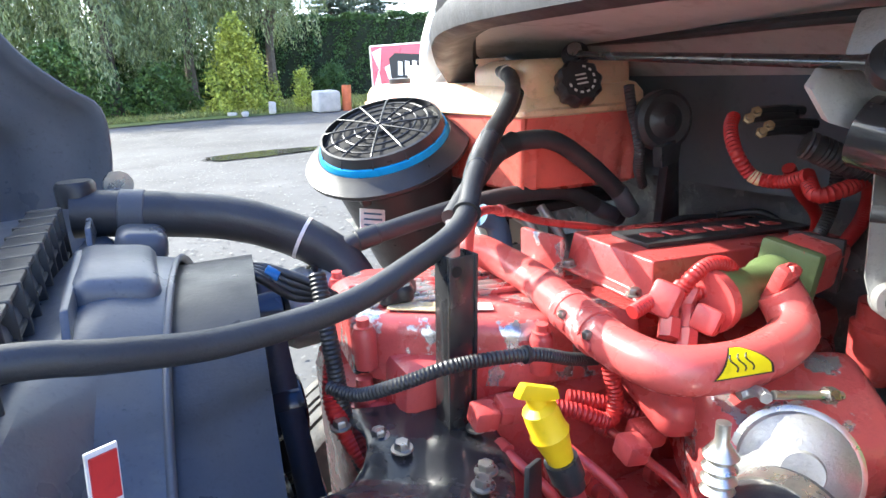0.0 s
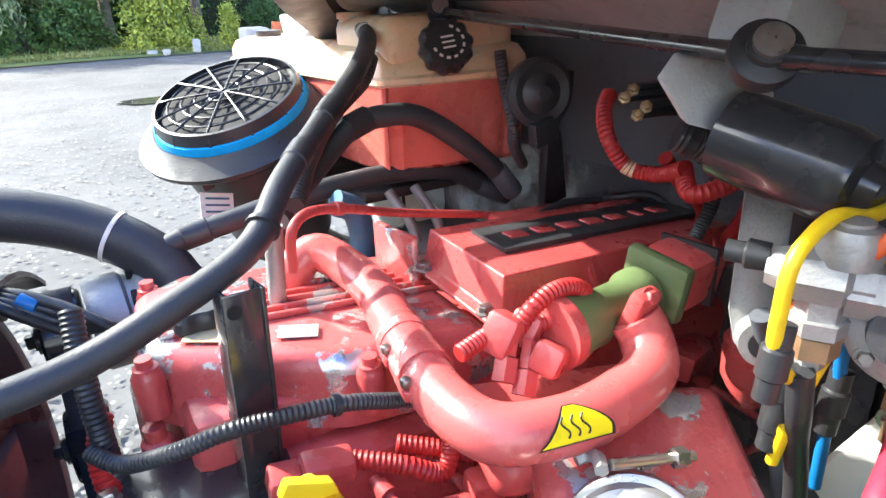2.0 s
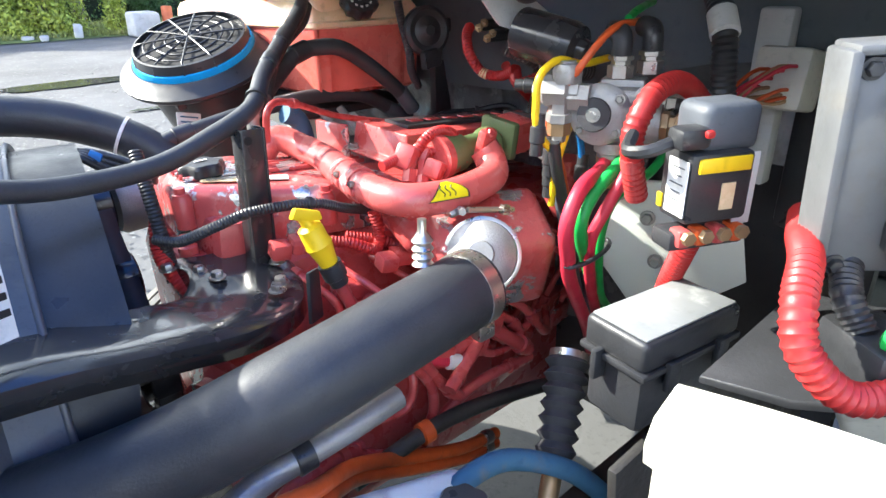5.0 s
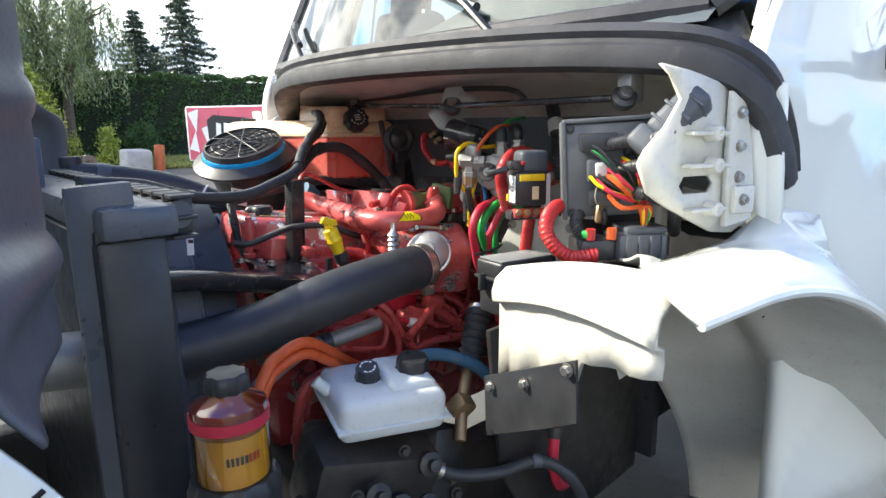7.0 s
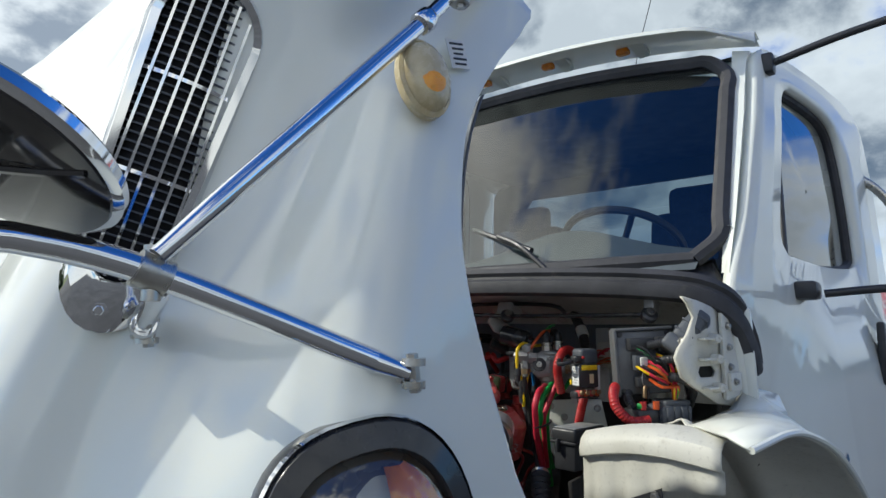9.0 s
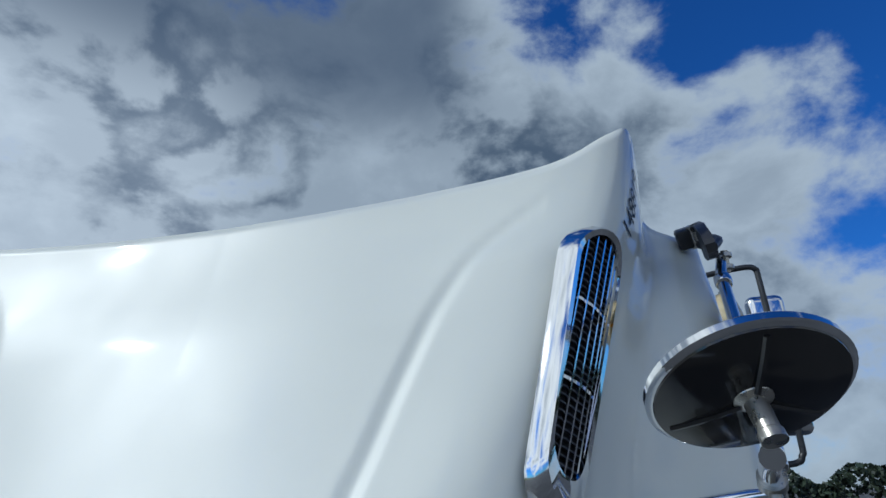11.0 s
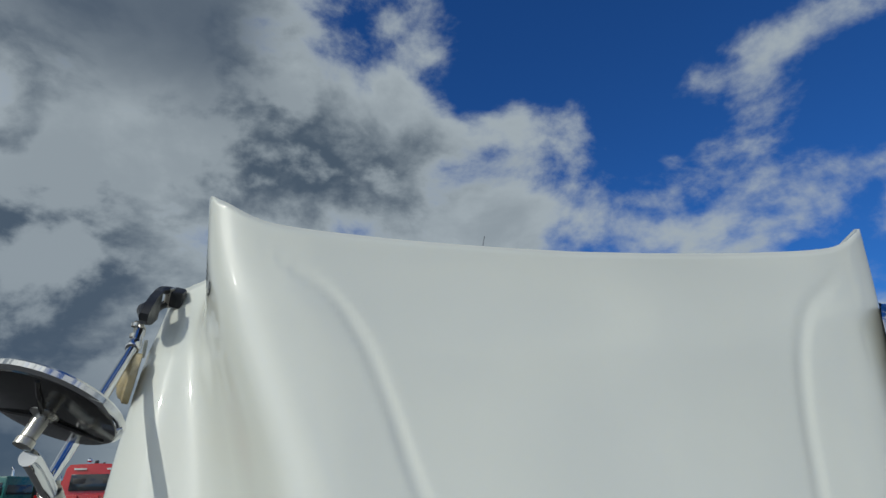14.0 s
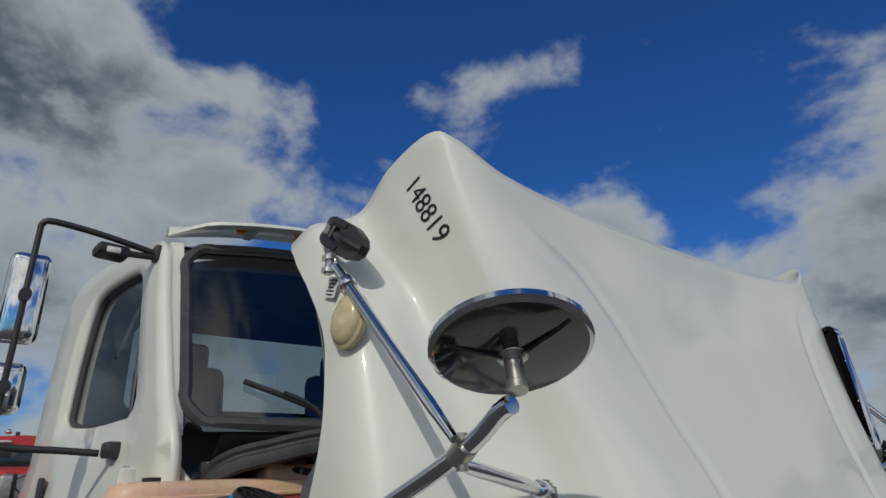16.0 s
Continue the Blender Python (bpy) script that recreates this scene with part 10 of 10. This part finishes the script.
def tow_truck(y, number=""):
    """A red truck seen from behind: cab, bulkhead, chest, bare frame."""
    x = 22.6
    t = thing("parked_red_truck", (x, y, 0), "red truck parked with a grey tool chest behind its cab", "truck", "row of parked red trucks")

    def at(dx, dy, z):
        return V(x + dx, y + dy, z)
    bm = bmesh.new()
    grid(bm, [[at(-0.02 + 0.10 * max(0, z - 1.7), dy, z) for dy, z in ((-1.12, 1.0), (-1.12, 1.75), (-1.08, 2.3), (-1.02, 2.72), (-0.92, 2.84), (0, 2.88), (0.92, 2.84), (1.02, 2.72), (1.08, 2.3), (1.12, 1.75), (1.12, 1.0))]] +
         [[at(dx, dy * k, z * (1 if dx < 1.5 else 0.985)) for dy, z in ((-1.14, 1.0), (-1.14, 1.75), (-1.10, 2.3), (-1.04, 2.74), (-0.94, 2.87), (0, 2.91), (0.94, 2.87), (1.04, 2.74), (1.10, 2.3), (1.14, 1.75), (1.14, 1.0))] for dx, k in ((0.1, 1.0), (0.8, 1.0), (1.6, 0.98))])
    bm.faces.new(bm.verts[:11])
    bm.verts.ensure_lookup_table()
    part("cab", bm, TRUCKRED, t)
    part("engine_hood", boxb(at(2.5, 0, 1.45), (1.9, 1.9, 0.9), None, 0.15, 3), TRUCKRED, t)
    win = part("rear_window", boxb(at(0.0, 0, 2.27), (0.08, 1.62, 0.56), pose(0, 0, 0, 0, 6, 0), 0.03), DARKGLASS, t, "dark rear window")
    for s in (-1, 1):
        part("seat_back", boxb(at(-0.02, s * 0.5, 2.2), (0.05, 0.42, 0.40), None, 0.02), INK, win)
    part("glint_strip", boxb(at(0.03, 0.55, 2.72), (0.03, 0.42, 0.06), None, 0.005), LABEL, t, "white reflective strip")
    part("glint_strip", boxb(at(0.03, -0.55, 2.72), (0.03, 0.42, 0.06), None, 0.005), LABEL, t, "white reflective strip")
    if number:
        for i in range(4):
            part("digit_bar", boxb(at(0.02, 0.12 - 0.08 * i, 2.74), (0.02, 0.05, 0.075)), LABEL, t)
    for s in (-1, 1):
        part("side_glass", boxb(at(0.85, s * 1.10, 2.25), (0.9, 0.06, 0.55), pose(0, 0, 0, s * -4, 0, 0), 0.02), DARKGLASS, t)
        bm = bmesh.new()
        lathe(bm, [(0, 0), (0.07, 0.02), (0.10, 0.07), (0.085, 0.13), (0.03, 0.17), (0, 0.17)], at(0.45, s * 0.45, 2.95), (0, 0, 1), 16)
        box(bm, at(0.45, s * 0.45, 2.91), (0.05, 0.05, 0.1))
        part("work_lamp", bm, CHROME, t, "chrome roof lamp")
        part("marker", boxb(at(0.45, s * 0.45 - 0.26, 2.97), (0.1, 0.12, 0.12), None, 0.015), BLACK, t)
        bm = bmesh.new()
        sweep(bm, [at(1.2, s * 1.1, 1.75), at(1.3, s * 1.42, 1.8), at(1.3, s * 1.42, 2.55), at(1.25, s * 1.1, 2.6)], 0.02, 6, 0.2)
        box(bm, at(1.3, s * 1.45, 2.2), (0.08, 0.2, 0.5), None, 0.03)
        part("side_mirror", bm, BLACK, t)
        part("frame_rail", boxb(at(-2.6, s * 0.43, 0.92), (6.2, 0.09, 0.28), None, 0.01), IRON, t)
        for dx in (-2.0, -3.35, 2.6):
            bm = bmesh.new()
            lathe(bm, [(0.28, -0.24), (0.44, -0.26), (0.51, -0.2), (0.51, 0.2), (0.44, 0.26), (0.28, 0.24)], at(dx, s * 0.92, 0.51), (0, s, 0), 26)
            part("wheel", bm, TYRE, t)
        part("mudguard", boxb(at(-1.4, s * 0.92, 1.12), (0.9, 0.6, 0.05), pose(0, 0, 0, 0, -18, 0), 0.02), TRUCKRED, t)
    part("bulkhead", boxb(at(-0.35, 0, 1.45), (0.14, 2.35, 0.85), None, 0.03), TRUCKRED, t, "red painted bulkhead")
    for dy in (-1.0, -0.35, 0.35, 1.0):
        part("bulkhead_rib", boxb(at(-0.44, dy, 1.45), (0.06, 0.08, 0.8), None, 0.01), TRUCKRED, t)
    chest = part("tool_chest", boxb(at(-0.85, -0.15, 1.38), (0.55, 1.35, 0.72), pose(0, 0, 0, 0, 0, 0), 0.10, 3), ALU, t, "dull grey aluminium tool chest")
    for dy in (-0.45, 0.15):
        part("strap", boxb(at(-0.855, dy, 1.38), (0.57, 0.07, 0.74), None, 0.09), INK, chest)
    bm = bmesh.new()
    sweep(bm, [at(-1.2, -0.2, 1.1), at(-1.2, -0.5, 1.45), at(-1.18, -0.15, 1.7), at(-1.2, 0.2, 1.5), at(-1.25, -0.1, 1.15)], 0.02, 6, 0.06)
    part("air_line", bm, INK, t)
    bm = bmesh.new()
    sweep(bm, [at(-0.05, -1.0, 1.0), at(-0.05, -1.28, 1.6), at(-0.05, -1.28, 3.1)], 0.065, 10, 0.3)
    part("exhaust_stack", bm, CHROME, t)
    bm = bmesh.new()
    rod(bm, at(1.0, -1.0, 2.8), at(0.95, -1.05, 4.0), 0.012, 0.005, 6)
    part("aerial", bm, INK, t)
    return t


for y, num in ((6.05, "y"), (2.75, "y"), (-0.45, ""), (-3.85, "y"), (9.3, "")):
    tow_truck(y, num)


def road_truck(az, d, yaw, mat, label, high=3.0, box_mat=None):
    """A bonneted road truck standing far across the yard."""
    p = polar(az, d)
    t = thing("parked_truck", p, label, "truck", "trucks across the yard")
    R = pose(*p, 0, 0, yaw)

    def piece(name, c, s, m, bev=0.06, lab="", tilt=0):
        part(name, boxb(R @ V(*c), s, R.to_3x3().to_4x4() @ pose(0, 0, 0, 0, tilt, 0), bev, 2), m, t, lab)
    piece("cab", (0, 0, high * 0.62), (1.7, 2.3, high * 0.75), mat, 0.14)
    piece("windscreen", (-0.84, 0, high * 0.76), (0.08, 1.95, high * 0.24), DARKGLASS, 0.02, "dark windscreen", 8)
    for s in (-1, 1):
        piece("side_window", (-0.25, s * 1.145, high * 0.76), (0.75, 0.05, high * 0.22), DARKGLASS, 0.02)
        piece("side_mirror", (-0.8, s * 1.38, high * 0.7), (0.1, 0.2, 0.5), BLACK, 0.03)
        piece("fender", (-1.75, s * 0.9, 0.95), (1.2, 0.5, 0.5), mat, 0.12)
        for dx in (-1.75, 2.4, 3.7):
            bm = bmesh.new()
            lathe(bm, [(0.28, -0.2), (0.44, -0.22), (0.51, -0.16), (0.51, 0.16), (0.44, 0.22), (0.28, 0.2)], R @ V(dx, s * 0.95, 0.51), R.to_3x3() @ V(0, s, 0), 22)
            part("wheel", bm, TYRE, t)
        bm = bmesh.new()
        sweep(bm, [R @ V(0.95, s * 1.0, 0.9), R @ V(0.95, s * 1.0, high + 0.45), R @ V(1.1, s * 1.0, high + 0.6)], 0.075, 8, 0.3)
        part("exhaust_stack", bm, CHROME, t)
    piece("engine_hood", (-1.8, 0, 1.3), (1.9, 1.5, 0.85), mat, 0.2)
    piece("radiator_face", (-2.76, 0, 1.25), (0.06, 1.0, 0.8), CHROME, 0.02)
    piece("front_bumper", (-2.75, 0, 0.55), (0.2, 2.3, 0.3), CHROME, 0.04)
    piece("frame", (2.0, 0, 0.95), (5.5, 0.9, 0.25), IRON, 0.02)
    if box_mat:
        piece("load_body", (3.0, 0, 1.75), (4.2, 2.4, 1.4), box_mat, 0.05)


road_truck(20.0, 56, 25, WHITE, "white road truck with dark windows parked across the yard", 3.3)
road_truck(22.4, 62, 40, TRUCKYEL, "yellow truck parked across the yard", 2.9)
road_truck(24.1, 54, 20, TRUCKRED, "red road truck with chrome stack parked across the yard", 3.0)
road_truck(27.2, 50, 70, TRUCKTEAL, "teal truck with a yellow band parked across the yard", 3.2, TRUCKYEL)
lift = thing("boom_lift", polar(19.0, 50), "blue boom lift basket standing in the yard", "boom lift")
p = polar(19.0, 50)
part("base", boxb(p + V(0, 0, 0.6), (2.0, 1.6, 0.8), pose(0, 0, 0, 0, 0, 20), 0.1), BLUEPAINT, lift)
bm = bmesh.new()
rod(bm, p + V(0, 0, 0.9), p + V(0.6, 0.4, 2.3), 0.12)
part("boom", bm, BLUEPAINT, lift)
bm = bmesh.new()
for z in (1.6, 2.1, 2.6):
    sweep(bm, [p + V(-0.3, -0.5, z), p + V(0.5, -0.5, z), p + V(0.5, 0.5, z), p + V(-0.3, 0.5, z), p + V(-0.3, -0.5, z)], 0.035, 6, 0.5)
for dx, dy in ((-0.3, -0.5), (0.5, -0.5), (0.5, 0.5), (-0.3, 0.5)):
    rod(bm, p + V(dx, dy, 1.55), p + V(dx, dy, 2.65), 0.03)
part("basket", bm, BLUEPAINT, lift)
